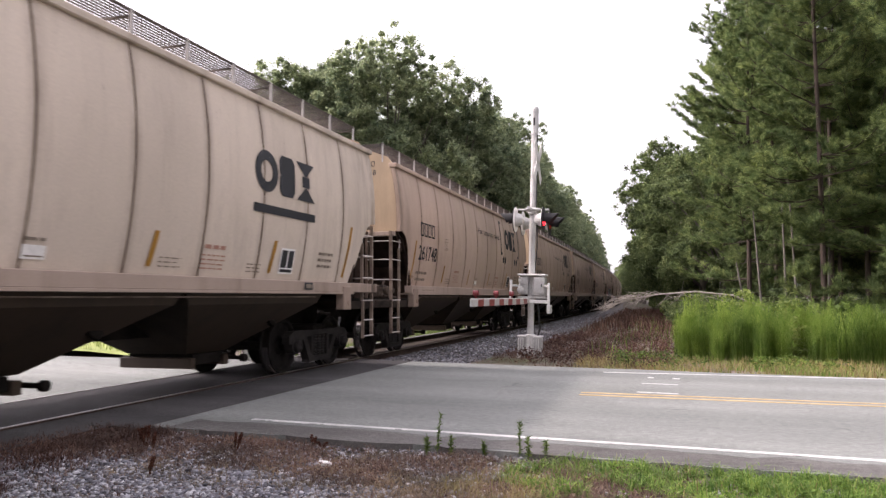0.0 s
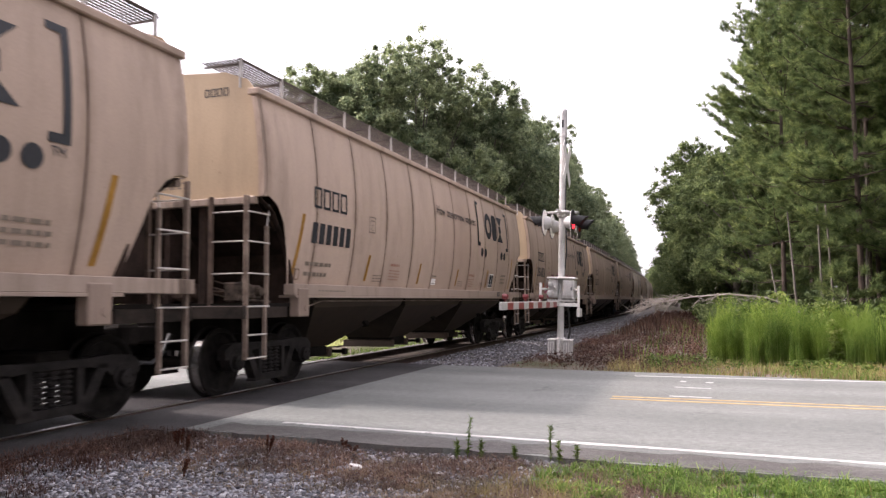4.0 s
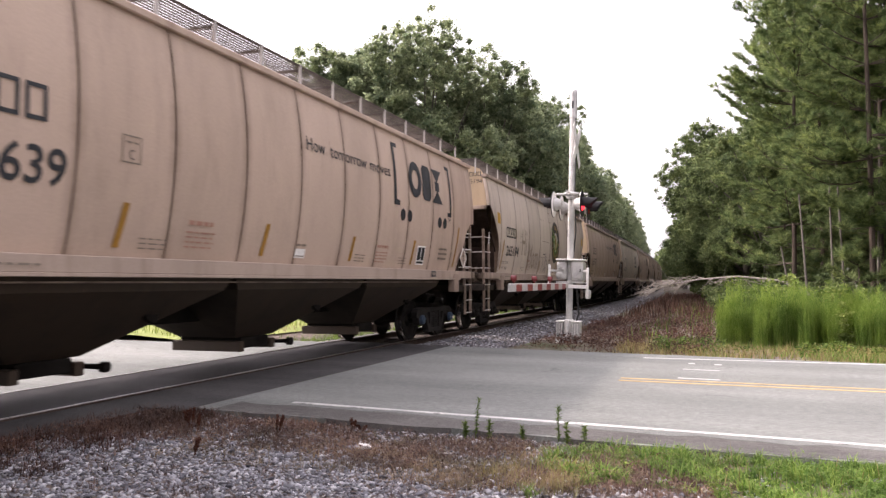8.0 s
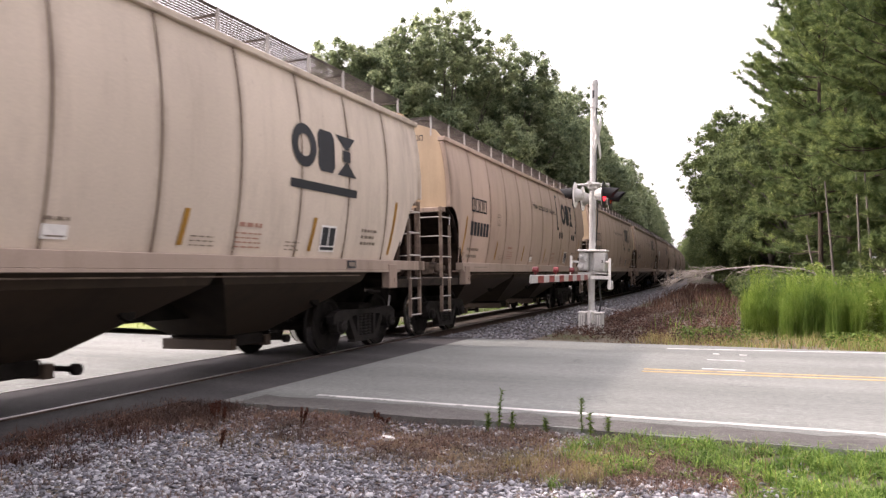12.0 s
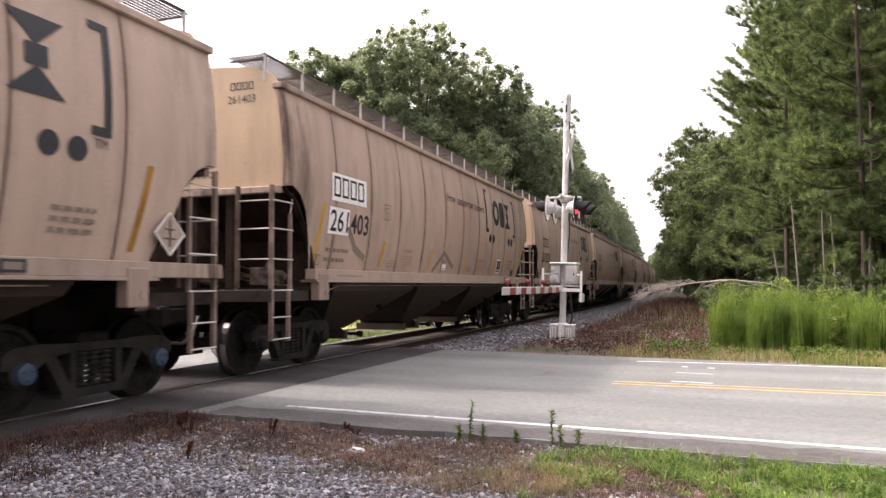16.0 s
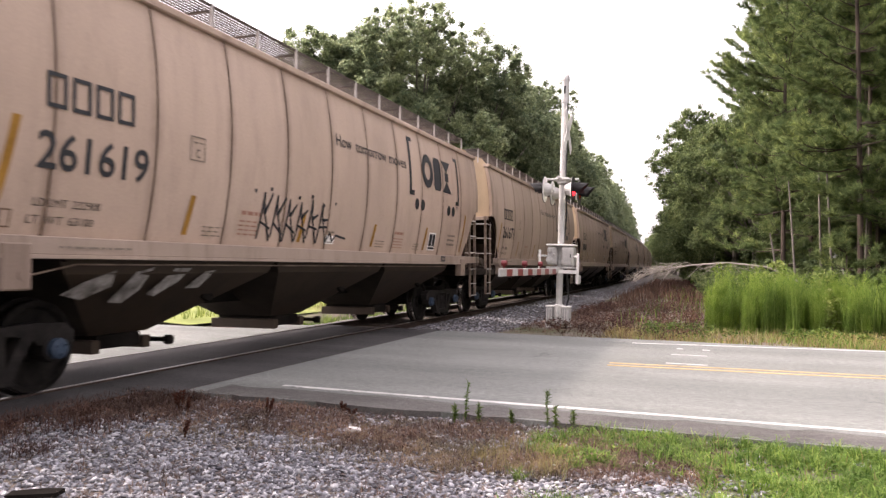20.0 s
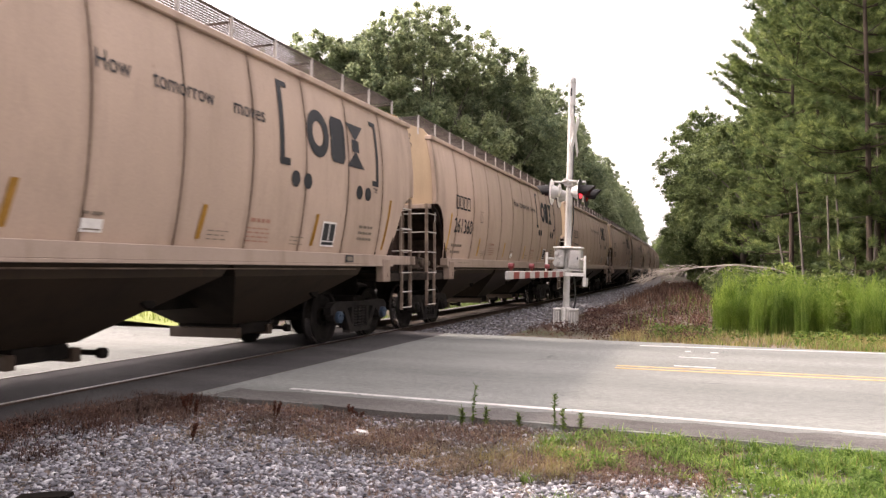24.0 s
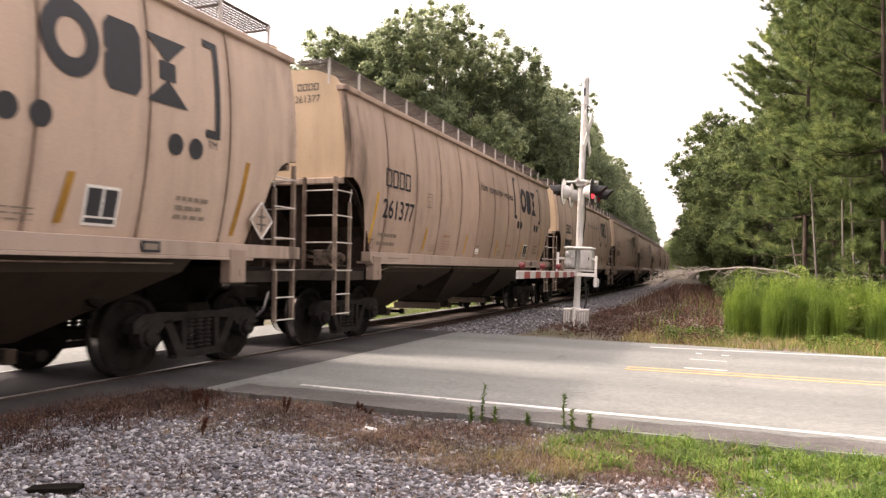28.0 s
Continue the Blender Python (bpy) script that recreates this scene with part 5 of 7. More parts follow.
def mural(car):
    """A large spray-painted piece along the foot of the side and over the sill: pink cloud, white edges, dark green letters."""
    rnd = random.Random(21)
    cloud, s0, s1 = [], 4.05, 9.72
    for i in range(30):
        s = s0 - 0.75 + (s1 - s0 + 0.95) * i / 29
        top = 2.20 + 0.10 * math.sin(i * 1.7) + rnd.uniform(-0.05, 0.10) - (0.35 if i < 3 else 0.0)
        cloud += [rect(s - 0.16, s + 0.18, 1.37, 1.522), rect(s - 0.16, s + 0.18, 1.526, top - 0.12)]
        cloud += disc(s, top - 0.13, rnd.uniform(0.12, 0.19), 12)
    for i in range(22):
        cloud += disc(s0 + rnd.uniform(-0.9, 6.0), 2.28 + rnd.uniform(-0.03, 0.14), rnd.uniform(0.015, 0.05), 8)
    m = painted(car, "spray_mural", cloud, PINK_SPRAY, 0.005)
    m["kind"] = "stuff"
    m["label"] = "pink, white and dark green spray-painted mural"
    scrawl(m, "black_edge", [[(s0 + 0.1, 2.26), (s0 + 0.5, 2.24), (s0 + 0.52, 2.16)], [(5.1, 2.24), (5.5, 2.28), (5.75, 2.2)], [(6.9, 2.30), (7.25, 2.28), (7.3, 2.2), (7.6, 2.2)], [(8.0, 2.16), (8.3, 2.2), (8.5, 2.2)], [(8.7, 2.2), (9.0, 2.22), (9.3, 2.2), (9.6, 2.12), (9.75, 1.95)]], 0.03, INK, 0.0075)
    s = s0 + 0.06
    for ch, w, gap in (("M", 0.98, 0.06), ("A", 0.66, 0.04), ("D", 0.60, 0.04), ("E", 0.52, 0.14), ("F", 0.50, 0.03), ("R", 0.56, 0.04), ("E", 0.46, 0.05), ("S", 0.50, 0.05), ("H", 0.52, 0.12), ("!", 0.16, 0.0)):
        z = 1.40 + rnd.uniform(-0.02, 0.02)
        cap = 0.70 + rnd.uniform(-0.02, 0.05)
        edge = big_letters(m, "white_edge", ch, s, z, cap, w, WHITE_SPRAY, 0.085, 0.0095)
        big_letters(edge, "green_fill", ch, s, z, cap, w, GREEN_SPRAY, 0.050, 0.013)
        fleck = []
        for _ in range(5):
            fleck += disc(s + rnd.uniform(0.0, 1.0) * w, rnd.uniform(1.6, 2.0), rnd.uniform(0.012, 0.035), 8)
        painted(edge, "mint_fleck", fleck, MINT_SPRAY, 0.0165)["kind"] = "stuff"
        q = s + w * 0.55
        scrawl(edge, "yellow_curl", [[(q, 1.98), (q + 0.05, 2.06), (q + 0.09, 2.0), (q + 0.04, 1.93), (q + 0.06, 1.87)]], 0.012, OCHRE_SPRAY, 0.0165)
        s += w + gap + 0.06
    painted(m, "orange_dot", disc(2.75, 1.80, 0.12, 16), ORANGE_SPRAY)
    scrawl(m, "white_scribble", [[(3.1, 2.1), (3.2, 1.95), (3.28, 2.1), (3.36, 1.95), (3.5, 2.1)], [(3.1, 1.9), (3.3, 1.8), (3.2, 1.72), (3.5, 1.85)], [(3.15, 1.68), (3.3, 1.62), (3.5, 1.7)],
                                 [(9.9, 2.05), (10.05, 1.95), (10.2, 2.08), (10.36, 2.0)], [(9.88, 1.88), (10.05, 1.78), (10.15, 1.9), (10.26, 1.8)], [(9.88, 1.72), (10.0, 1.66), (10.1, 1.74), (10.26, 1.68)]], 0.03, WHITE_SPRAY, 0.010)
    scrawl(m, "black_star", [[(3.60, 1.86), (3.72, 2.06), (3.80, 1.86), (3.62, 1.98), (3.84, 1.99), (3.60, 1.86)]], 0.025, INK, 0.010)


def decorate(car, n):
    """What sets single cars apart: decals, scribbles, dust writing."""
    if n == 5:
        mural(car)
    if n == 8:
        cx, cz = 8.89, 2.74
        d = painted(car, "crop_decal", ring(cx, cz, 0.74, 0.77, 0.37, 0.36, 0, 6.28319, 36), DECAL_DARK)
        d["label"] = "round dark decal with a corn cob"
        painted(d, "pale_field", disc(cx, cz, 0.36, 24), WHITE_SPRAY, 0.005)
        painted(d, "cob", [[(cx + 0.02 + 0.13 * math.cos(a), cz + 0.30 * math.sin(a)) for a in [i * 0.4488 for i in range(14)]]], CORN_YELLOW, 0.010)
        painted(d, "cob_kernel", [rect(cx - 0.10, cx + 0.13, cz - 0.22 + 0.09 * i, cz - 0.21 + 0.09 * i) for i in range(6)], DECAL_DARK, 0.012)["kind"] = "stuff"
        leaves = ([(8.05, 3.22), (8.35, 3.20), (8.72, 2.98), (8.86, 2.62), (8.66, 2.84), (8.40, 3.08)], [(8.08, 2.96), (8.36, 2.98), (8.66, 2.76), (8.82, 2.40), (8.58, 2.66), (8.32, 2.86)],
                  [(8.62, 2.62), (8.78, 2.50), (8.92, 2.22), (8.74, 2.26), (8.62, 2.40)], [(8.82, 2.30), (9.10, 2.40), (9.26, 2.66), (9.24, 2.88), (9.10, 2.66), (8.92, 2.46)])
        for o in leaves:
            painted(d, "husk_leaf", [o], CORN_GREEN, 0.014)
        # the lettering round the rim, as plain bars
        for a in [0.95 + 0.28 * i for i in range(4)] + [3.25 + 0.265 * i for i in range(12)]:
            r = 0.56
            t, u = (-math.sin(a), math.cos(a)), (math.cos(a), math.sin(a))
            painted(d, "rim_bar", [[(cx + r * u[0] + e * 0.030 * t[0] + g * 0.075 * u[0], cz + r * u[1] + e * 0.030 * t[1] + g * 0.075 * u[1]) for e, g in ((-1, -1), (1, -1), (1, 1), (-1, 1))]], CORN_YELLOW, 0.010)
        big_letters(car, "dust_writing", "Hi", 3.62, 2.10, 0.80, 0.62, RUBBED)
        big_letters(car, "dust_writing", "Mom", 4.60, 1.72, 0.78, 1.36, RUBBED)
        painted(car, "spray_diamond", [[(9.84, 1.80), (10.02, 1.58), (10.20, 1.82), (10.04, 2.02)]], INK)
        scrawl(car, "spray_scribble", [[(10.62, 1.92), (10.42, 1.86), (10.36, 1.68), (10.52, 1.60), (10.64, 1.74), (10.50, 1.76)], [(10.80, 1.90), (10.70, 1.72), (10.82, 1.60), (10.94, 1.76), (10.80, 1.90)], [(10.98, 1.90), (11.06, 1.60), (11.18, 1.92)], [(11.38, 1.88), (11.24, 1.88), (11.24, 1.62), (11.40, 1.62)], [(11.24, 1.76), (11.36, 1.76)]], 0.05, INK)
        for q in (9.70, 11.52, 11.66, 11.80):
            painted(car, "spray_dot", disc(q, 1.76 if q > 10 else 1.66, 0.035, 8), INK)
        scrawl(car, "spray_scribble", [[(6.72, 1.60), (6.80, 1.92), (6.76, 2.05), (6.72, 2.10), (6.80, 2.24), (7.16, 2.24), (7.28, 2.14), (7.20, 1.98), (7.06, 1.60)], [(7.20, 1.98), (7.38, 2.06), (7.54, 1.92), (7.50, 1.70), (7.36, 1.58)]], 0.028, SOOT_SPRAY)
        painted(car, "spray_dot", ring(7.28, 1.74, 0.07, 0.07, 0.04, 0.04, 0, 6.28319, 12), SOOT_SPRAY)
        scrawl(car, "spray_scribble", [[(6.66, 1.47), (6.9, 1.49)], [(6.78, 1.48), (6.76, 1.39)], [(6.98, 1.48), (6.92, 1.39), (7.04, 1.39)], [(7.1, 1.39), (7.14, 1.48), (7.2, 1.39), (7.26, 1.48)], [(7.32, 1.48), (7.32, 1.39), (7.42, 1.44), (7.32, 1.48)]], 0.016, SOOT_SPRAY)
        scrawl(car, "rust_scratch", [[(6.26, 3.42), (6.91, 3.42)], [(6.54, 2.67), (7.84, 2.67)], [(6.35, 2.12), (7.4, 2.14)]], 0.012, SEAM)
        scrawl(car, "soot", [[(13.70, 1.82), (13.95, 1.98), (14.35, 2.04)], [(13.95, 2.25), (14.02, 2.45), (14.05, 2.2)], [(14.2, 2.1), (14.22, 3.0)]], 0.016, SEAM)
        painted(car, "reflector_square", [rect(0.76, 1.04, 2.87, 3.17)], REFLECTOR_NEW)
        painted(car, "reflector_square", [rect(14.94, 15.22, 2.88, 3.18)], REFLECTOR_NEW)
    if n == 17:
        rnd = random.Random(3)
        for k in range(6):
            a = 4.85 + 0.32 * k
            scrawl(car, "spray_scribble", [[(a, 1.62 + rnd.uniform(0, 0.08)), (a + 0.07, 2.30 - rnd.uniform(0, 0.12)), (a + 0.10, 1.98), (a + 0.26, 2.24 - 0.05 * k), (a + 0.12, 1.96), (a + 0.29, 1.62)], [(a + 0.02, 1.86), (a + 0.27, 1.80 + rnd.uniform(-0.1, 0.1))]], 0.034, INK)
        scrawl(car, "spray_scribble", [[(6.75, 1.66), (6.85, 1.80), (6.95, 1.66), (7.05, 1.76), (7.4, 1.72)]], 0.035, INK)
        patches = [[(1.9, 0.98), (2.1, 1.10), (2.45, 1.22), (2.5, 1.05), (2.2, 0.92)], [(2.6, 0.88), (2.75, 1.2), (3.0, 1.25), (2.95, 1.0), (2.8, 0.86)], [(3.1, 0.95), (3.35, 1.24), (3.62, 1.24), (3.5, 1.08), (3.25, 0.92)], [(3.7, 1.0), (3.9, 1.2), (4.1, 1.22), (3.95, 1.0)]]
        bm = bmesh.new()
        for o in patches:
            bm.faces.new([bm.verts.new((1.36 - max(0.0, 1.18 - z) * 0.817 + 0.085 * max(0.0, z - 1.18) / 0.25 + 0.012, y_of(q), z)) for q, z in o])
        part("hopper_spray", bm, GREY_SPRAY, car, "white spray shapes on a hopper bay")
        for k in range(7):
            painted(car, "spray_dot", disc(4.7 + 0.37 * k, 2.25 + 0.06 * math.sin(k * 2.1), 0.03, 8), INK)
    if n == 12:
        scrawl(car, "spray_scribble", [[(9.03, 1.72), (9.12, 2.08), (9.2, 1.8), (9.32, 2.1), (9.34, 1.75)], [(9.4, 2.08), (9.42, 1.7)], [(9.4, 2.08), (9.62, 1.98), (9.45, 1.84), (9.58, 1.62), (9.76, 1.58)]], 0.03, INK)
    if n == 14:
        m = painted(car, "patch", [rect(1.36, 2.6, 2.60, 3.04), rect(1.30, 2.0, 2.08, 2.5)], WHITE_PAINT, 0.0035)
        m["label"] = "white repainted number patch"
        scrawl(car, "soot", [[(2.0, 2.2), (2.3, 1.9), (2.7, 1.75)], [(6.2, 1.6), (6.8, 2.0), (7.5, 1.7)]], 0.10, INK_SOFT, 0.004)
    if n == 14:
        painted(car, "black_plate", [rect(12.95, 13.28, 1.56, 1.74)], INK)
    if n == 8:
        painted(car, "black_plate", [rect(13.68, 14.19, 1.535, 1.68)], INK)


# number, load limit, light weight, old pattern, new tape, shift along the train
CARS = [("", "", "", 1, 0, 0.13), ("261748", "", "", 0, 0, 0.06), ("262626", "222600", "63400", 0, 0, -0.04), ("261994", "222700", "63300", 0, 0, -0.03), ("", "", "", 0, 0, 0.01),
        ("261821", "222400", "63600", 0, 0, 0.01), ("262652", "", "", 0, 0, 0.05), ("261639", "", "", 0, 0, 0), ("265194", "222400", "63600", 1, 0, 0.03), ("261973", "", "", 0, 0, -0.01),
        ("265506", "", "", 1, 0, -0.05), ("", "", "", 0, 0, -0.05), ("261951", "222900", "63100", 0, 0, 0.05), ("261644", "222700", "63300", 0, 0, 0.02), ("261403", "", "", 0, 1, 0.13),
        ("261323", "", "", 0, 1, -0.02), ("262704", "222800", "63200", 0, 0, -0.05), ("261619", "222900", "63100", 0, 0, 0.04), ("261671", "222800", "63200", 0, 0, -0.06), ("", "", "", 0, 0, 0),
        ("262981", "222400", "63600", 0, 0, 0.1), ("261360", "", "", 0, 1, -0.11), ("262328", "222600", "63400", 0, 0, -0.06), ("262081", "222700", "63300", 0, 0, 0.01), ("261377", "", "", 0, 1, 0.07)]
TRAIN = []


def build_train():
    rnd = random.Random(11)
    kinds = [build_car(), build_car(True), build_car(False, True), build_car(False, False, True)]
    used = set()
    caps = {7, 13, 16, 17, 18, 20}
    for n in range(32):
        number, load, light, old, tape, shift = CARS[n] if n < len(CARS) else ("", "", "", 0, 0, 0.0)
        # kind 3: car 14 for its dirt, car 24 darkened for weaker light
        k = 1 if n == 8 else 2 if n in (0, 10) else 3 if n in (14, 24) else 0
        car = kinds[k] if k not in used else copy_thing(kinds[k], Matrix.Identity(4))
        used.add(k)
        TRAIN.append((n, car, shift))
    for n, car, shift in TRAIN:
        number, load, light, old, tape, _s = CARS[n] if n < len(CARS) else ("", "", "", 0, 0, 0.0)
        mark_car(car, n, number, load, light, old, rnd, REFLECTOR_NEW if tape else REFLECTOR)
        decorate(car, n)
        if n in (6, 7, 9, 13, 22, 23):
            placard(car)
        if n in caps:
            for o in car.children_recursive:
                if o.name.split(".")[0] == "bearing_cap" and o.data.vertices[0].co.x > 0:
                    o.data = blue_copy(o.data)
        # car 24 shares the word grimy, though its tone is painted shade
        words = ["cream" if old else "grimy" if n in (14, 24) else "tan", "steel covered hopper railcar with dark stencils"]
        if n == 5:
            words.append("and a spray-painted mural")
        elif n == 8:
            words.append("and corn decal")
        elif n in (12, 17):
            words.append("and spray scribbles")
        elif n == 14:
            words.append("and white number patches")
        car["label"] = " ".join(words)


BLUE = {}


def blue_copy(me):
    if me.name not in BLUE:
        m = me.copy()
        m.materials.clear()
        m.materials.append(BLUE_CAP)
        BLUE[me.name] = m
    return BLUE[me.name]


def slack(t):
    """How far the slowing train runs from an even speed."""
    return 1.273 - 0.3003 * t + 0.009948 * t ** 2 - 0.00006294 * t ** 3 + 0.22 * max(0.0, t - 27.0)


def car_rows(n, shift):
    rows = []
    for i in range(29):
        t = 1.0 * i
        s = -2.92 + n * SPACING + (1.23 if n > 8 else 0.0) - SPEED * t + slack(t) + shift + MID
        p, th = track_at(s, 0, 0.012)
        rows.append((t, pose(p.x, p.y, p.z, 0, -math.degrees(CANT), math.degrees(th))))
    return rows


def motions():
    """The train rolls towards the camera and past it."""
    for n, car, shift in TRAIN:
        walk(car, car_rows(n, shift))


# ---- crossing signal ----
def build_signal():
    x, y = -3.2, 17.15
    z0 = -0.10
    sig = thing("crossing_signal", "galvanised crossing signal mast with red flashers and lowered gate", "railroad signal", at=pose(x, y, z0, 0, 1.2, 0))
    bm = bmesh.new()
    bm_box(bm, -0.33, 0.33, -0.33, 0.33, -0.15, 0.035, 0.015)
    part("foundation", bm, CONCRETE, sig)
    bm = bmesh.new()
    bm_tube(bm, (0, 0, 0.0), (0, 0, 5.3), 0.076, 20)
    part("mast", bm, ALUM, sig, smooth=False)
    bm = bmesh.new()
    bm_tube(bm, (0, 0, 5.28), (0, 0, 5.88), 0.088, 20)
    bm_lathe(bm, [(5.88, 0.088), (5.93, 0.07), (5.94, 0.01)], "Z", (0, 0, 0), 16)
    part("mast_cap", bm, STEEL_GREY, sig)
    bm = bmesh.new()
    bm_box(bm, -0.02, 0.02, -0.096, -0.084, 5.48, 5.66)
    part("cap_mark", bm, BLACK, sig)
    for zz in (5.29, 5.36, 5.80):
        bm = bmesh.new()
        bm_lathe(bm, [(zz, 0.094), (zz + 0.022, 0.094)], "Z", (0, 0, 0), 16)
        part("cap_band", bm, STEEL_GREY, sig)
    bm = bmesh.new()
    bm_box(bm, -0.09, 0.09, -0.15, 0.15, 0.10, 0.56, 0.02)
    for dx in (-0.1, 0.1):
        bm_box(bm, dx - 0.025, dx + 0.025, -0.17, 0.17, 0.03, 0.14, 0.008)
    base = part("junction_base", bm, WHITE_PAINT, sig)
    for dx in (-0.18, 0.18):
        bm = bmesh.new()
        bm_box(bm, dx - 0.085, dx + 0.085, -0.22, 0.22, 0.14, 0.50, 0.03)
        part("junction_box", bm, ALUM, base)
        bm = bmesh.new()
        bm_box(bm, dx - 0.062, dx + 0.062, -0.234, -0.221, 0.19, 0.45, 0.003)
        part("base_door", bm, STEEL_GREY, base)
        bm = bmesh.new()
        bm_box(bm, dx - 0.095, dx + 0.095, -0.23, 0.23, 0.501, 0.528, 0.006)
        part("box_lid", bm, WHITE_PAINT, base)
        for k in (-0.055, 0.0, 0.055):
            part("box_rib", box_mesh(dx + k - 0.006, dx + k + 0.006, -0.250, -0.2345, 0.17, 0.47), WHITE_PAINT, base)
    part("base_flange", box_mesh(-0.022, 0.022, -0.27, -0.16, 0.10, 0.56, bevel=0.004), WHITE_PAINT, base)
    for dx in (-0.24, 0.24):
        for dy in (-0.25, 0.25):
            part("anchor_bolt", bar_mesh((dx, dy, 0.03), (dx, dy, 0.12), 0.016, 8), STEEL_GREY, base)
    # gate mechanism on the mast
    zb = 1.42
    bm = bmesh.new()
    bm_box(bm, 0.05, 0.33, -0.20, 0.24, zb + 0.02, zb + 0.50, 0.04)
    bm_box(bm, -0.28, -0.06, -0.16, 0.20, zb + 0.06, zb + 0.50, 0.03)
    mech = part("gate_mechanism", bm, STEEL_GREY, sig)
    part("mechanism_lid", box_mesh(-0.30, 0.35, -0.22, 0.26, zb + 0.502, zb + 0.545, bevel=0.012), WHITE_PAINT, mech)
    part("mechanism_sill", box_mesh(-0.29, 0.34, -0.18, 0.22, zb - 0.02, zb + 0.018, bevel=0.006), ALUM, mech)
    for dx, dz, r in ((-0.22, 0.38, 0.055), (-0.22, 0.17, 0.075), (-0.12, 0.30, 0.03)):
        bm = bmesh.new()
        bm_lathe(bm, [(-0.24, r * 0.5), (-0.225, r), (-0.162, r)], "Y", (dx, 0, zb + dz), 12)
        part("mechanism_boss", bm, ALUM, mech)
    part("mechanism_cover", box_mesh(0.10, 0.28, -0.215, -0.201, zb + 0.10, zb + 0.44, bevel=0.005), ALUM, mech)
    for dz in (0.15, 0.38):
        part("cover_hinge", bar_mesh((0.095, -0.222, zb + dz - 0.03), (0.095, -0.222, zb + dz + 0.03), 0.012, 6), STEEL_GREY, mech)
    part("cover_latch", box_mesh(0.262, 0.285, -0.236, -0.216, zb + 0.24, zb + 0.31), BLACK, mech)
    for dz in (0.12, 0.46):
        bm = bmesh.new()
        bm_lathe(bm, [(zb + dz - 0.025, 0.095), (zb + dz + 0.025, 0.095)], "Z", (0, 0, 0), 14)
        part("mast_clamp", bm, ALUM, mech)
    # yoke that carries the arm, with its counterweight
    part("yoke_upright", box_mesh(-0.445, -0.395, -0.35, -0.28, zb - 0.13, zb + 0.40, bevel=0.006), WHITE_PAINT, sig)
    part("yoke_upright", box_mesh(0.435, 0.485, -0.35, -0.28, zb - 0.36, zb + 0.34, bevel=0.006), WHITE_PAINT, sig)
    part("yoke_bar", box_mesh(-0.45, 0.49, -0.365, -0.351, zb - 0.13, zb - 0.05, bevel=0.004), WHITE_PAINT, sig)
    for dx in (-0.42, 0.46):
        part("yoke_pivot", bar_mesh((dx - 0.02, -0.275, zb + 0.26), (dx * 0.66, -0.10, zb + 0.26), 0.028, 8), ALUM, sig)
    part("counterweight", box_mesh(0.40, 0.52, -0.275, -0.15, zb - 0.36, zb - 0.16, bevel=0.02), STEEL_GREY, sig)
    for pts, r in (([(0.12, 0.1, 0.35), (0.2, 0.12, 0.7), (0.17, 0.1, 1.1), (0.12, 0.05, 1.45)], 0.022), ([(0.05, 0.08, 1.9), (0.10, 0.09, 2.6), (0.08, 0.08, 3.3)], 0.015), ([(0.075, -0.07, 5.25), (0.085, -0.075, 4.8), (0.09, -0.06, 4.2), (0.085, -0.06, 3.5)], 0.012)):
        bm = bmesh.new()
        for p, q in zip(pts, pts[1:]):
            bm_tube(bm, p, q, r, 6)
        part("conduit", bm, BLACK, sig)
    # gate arm towards the road's centre
    arm = link("gate_arm", bpy.data.meshes.new("gate_arm"), None, sig)
    bm = bmesh.new()
    bm_box(bm, -0.03, 0.03, -0.6, -0.2, zb - 0.13, zb - 0.02, 0.01)
    bm.to_mesh(arm.data)
    bm.free()
    arm.data.materials.append(STEEL_GREY)
    y0, w = -0.6, 0.40
    k = 0
    while y0 > -5.35:
        y1 = max(y0 - w, -5.4)
        bm = bmesh.new()
        bm_box(bm, -0.02, 0.02, y1 + 0.001, y0 - 0.001, zb - 0.15, zb - 0.03)
        part("stripe", bm, WHITE_STRIPE if k % 2 else RED_STRIPE, arm)
        y0, k = y1, k + 1
    bm = bmesh.new()
    bm_box(bm, -0.012, 0.012, -5.4, -0.4, zb - 0.03, zb - 0.015)
    part("light_cable", bm, WHITE_PAINT, arm)
    for yy in (-5.1, -3.6, -2.2):
        bm = bmesh.new()
        bm_box(bm, -0.012, 0.012, yy - 0.02, yy + 0.02, zb - 0.015, zb + 0.05)
        bm_lathe(bm, [(-0.05, 0.03), (-0.045, 0.05), (0.045, 0.05), (0.05, 0.03)], "X", (0, yy, zb + 0.075), 10)
        part("arm_lamp", bm, LENS_DULL, arm, "small dark red arm lamp")
    # flashers on the crossarm
    zc = 3.42
    bm = bmesh.new()
    bm_tube(bm, (0, -0.60, zc + 0.05), (0, 0.60, zc + 0.05), 0.035, 10)
    bm_box(bm, -0.10, 0.10, -0.13, 0.13, zc - 0.06, zc + 0.10, 0.02)
    bm_tube(bm, (-0.38, 0, zc + 0.06), (0.38, 0, zc + 0.06), 0.03, 10)
    bm_lathe(bm, [(zc + 0.0, 0.14), (zc + 0.06, 0.20), (zc + 0.10, 0.16)], "Z", (0, 0, 0), 14)
    part("crossarm", bm, ALUM, sig)
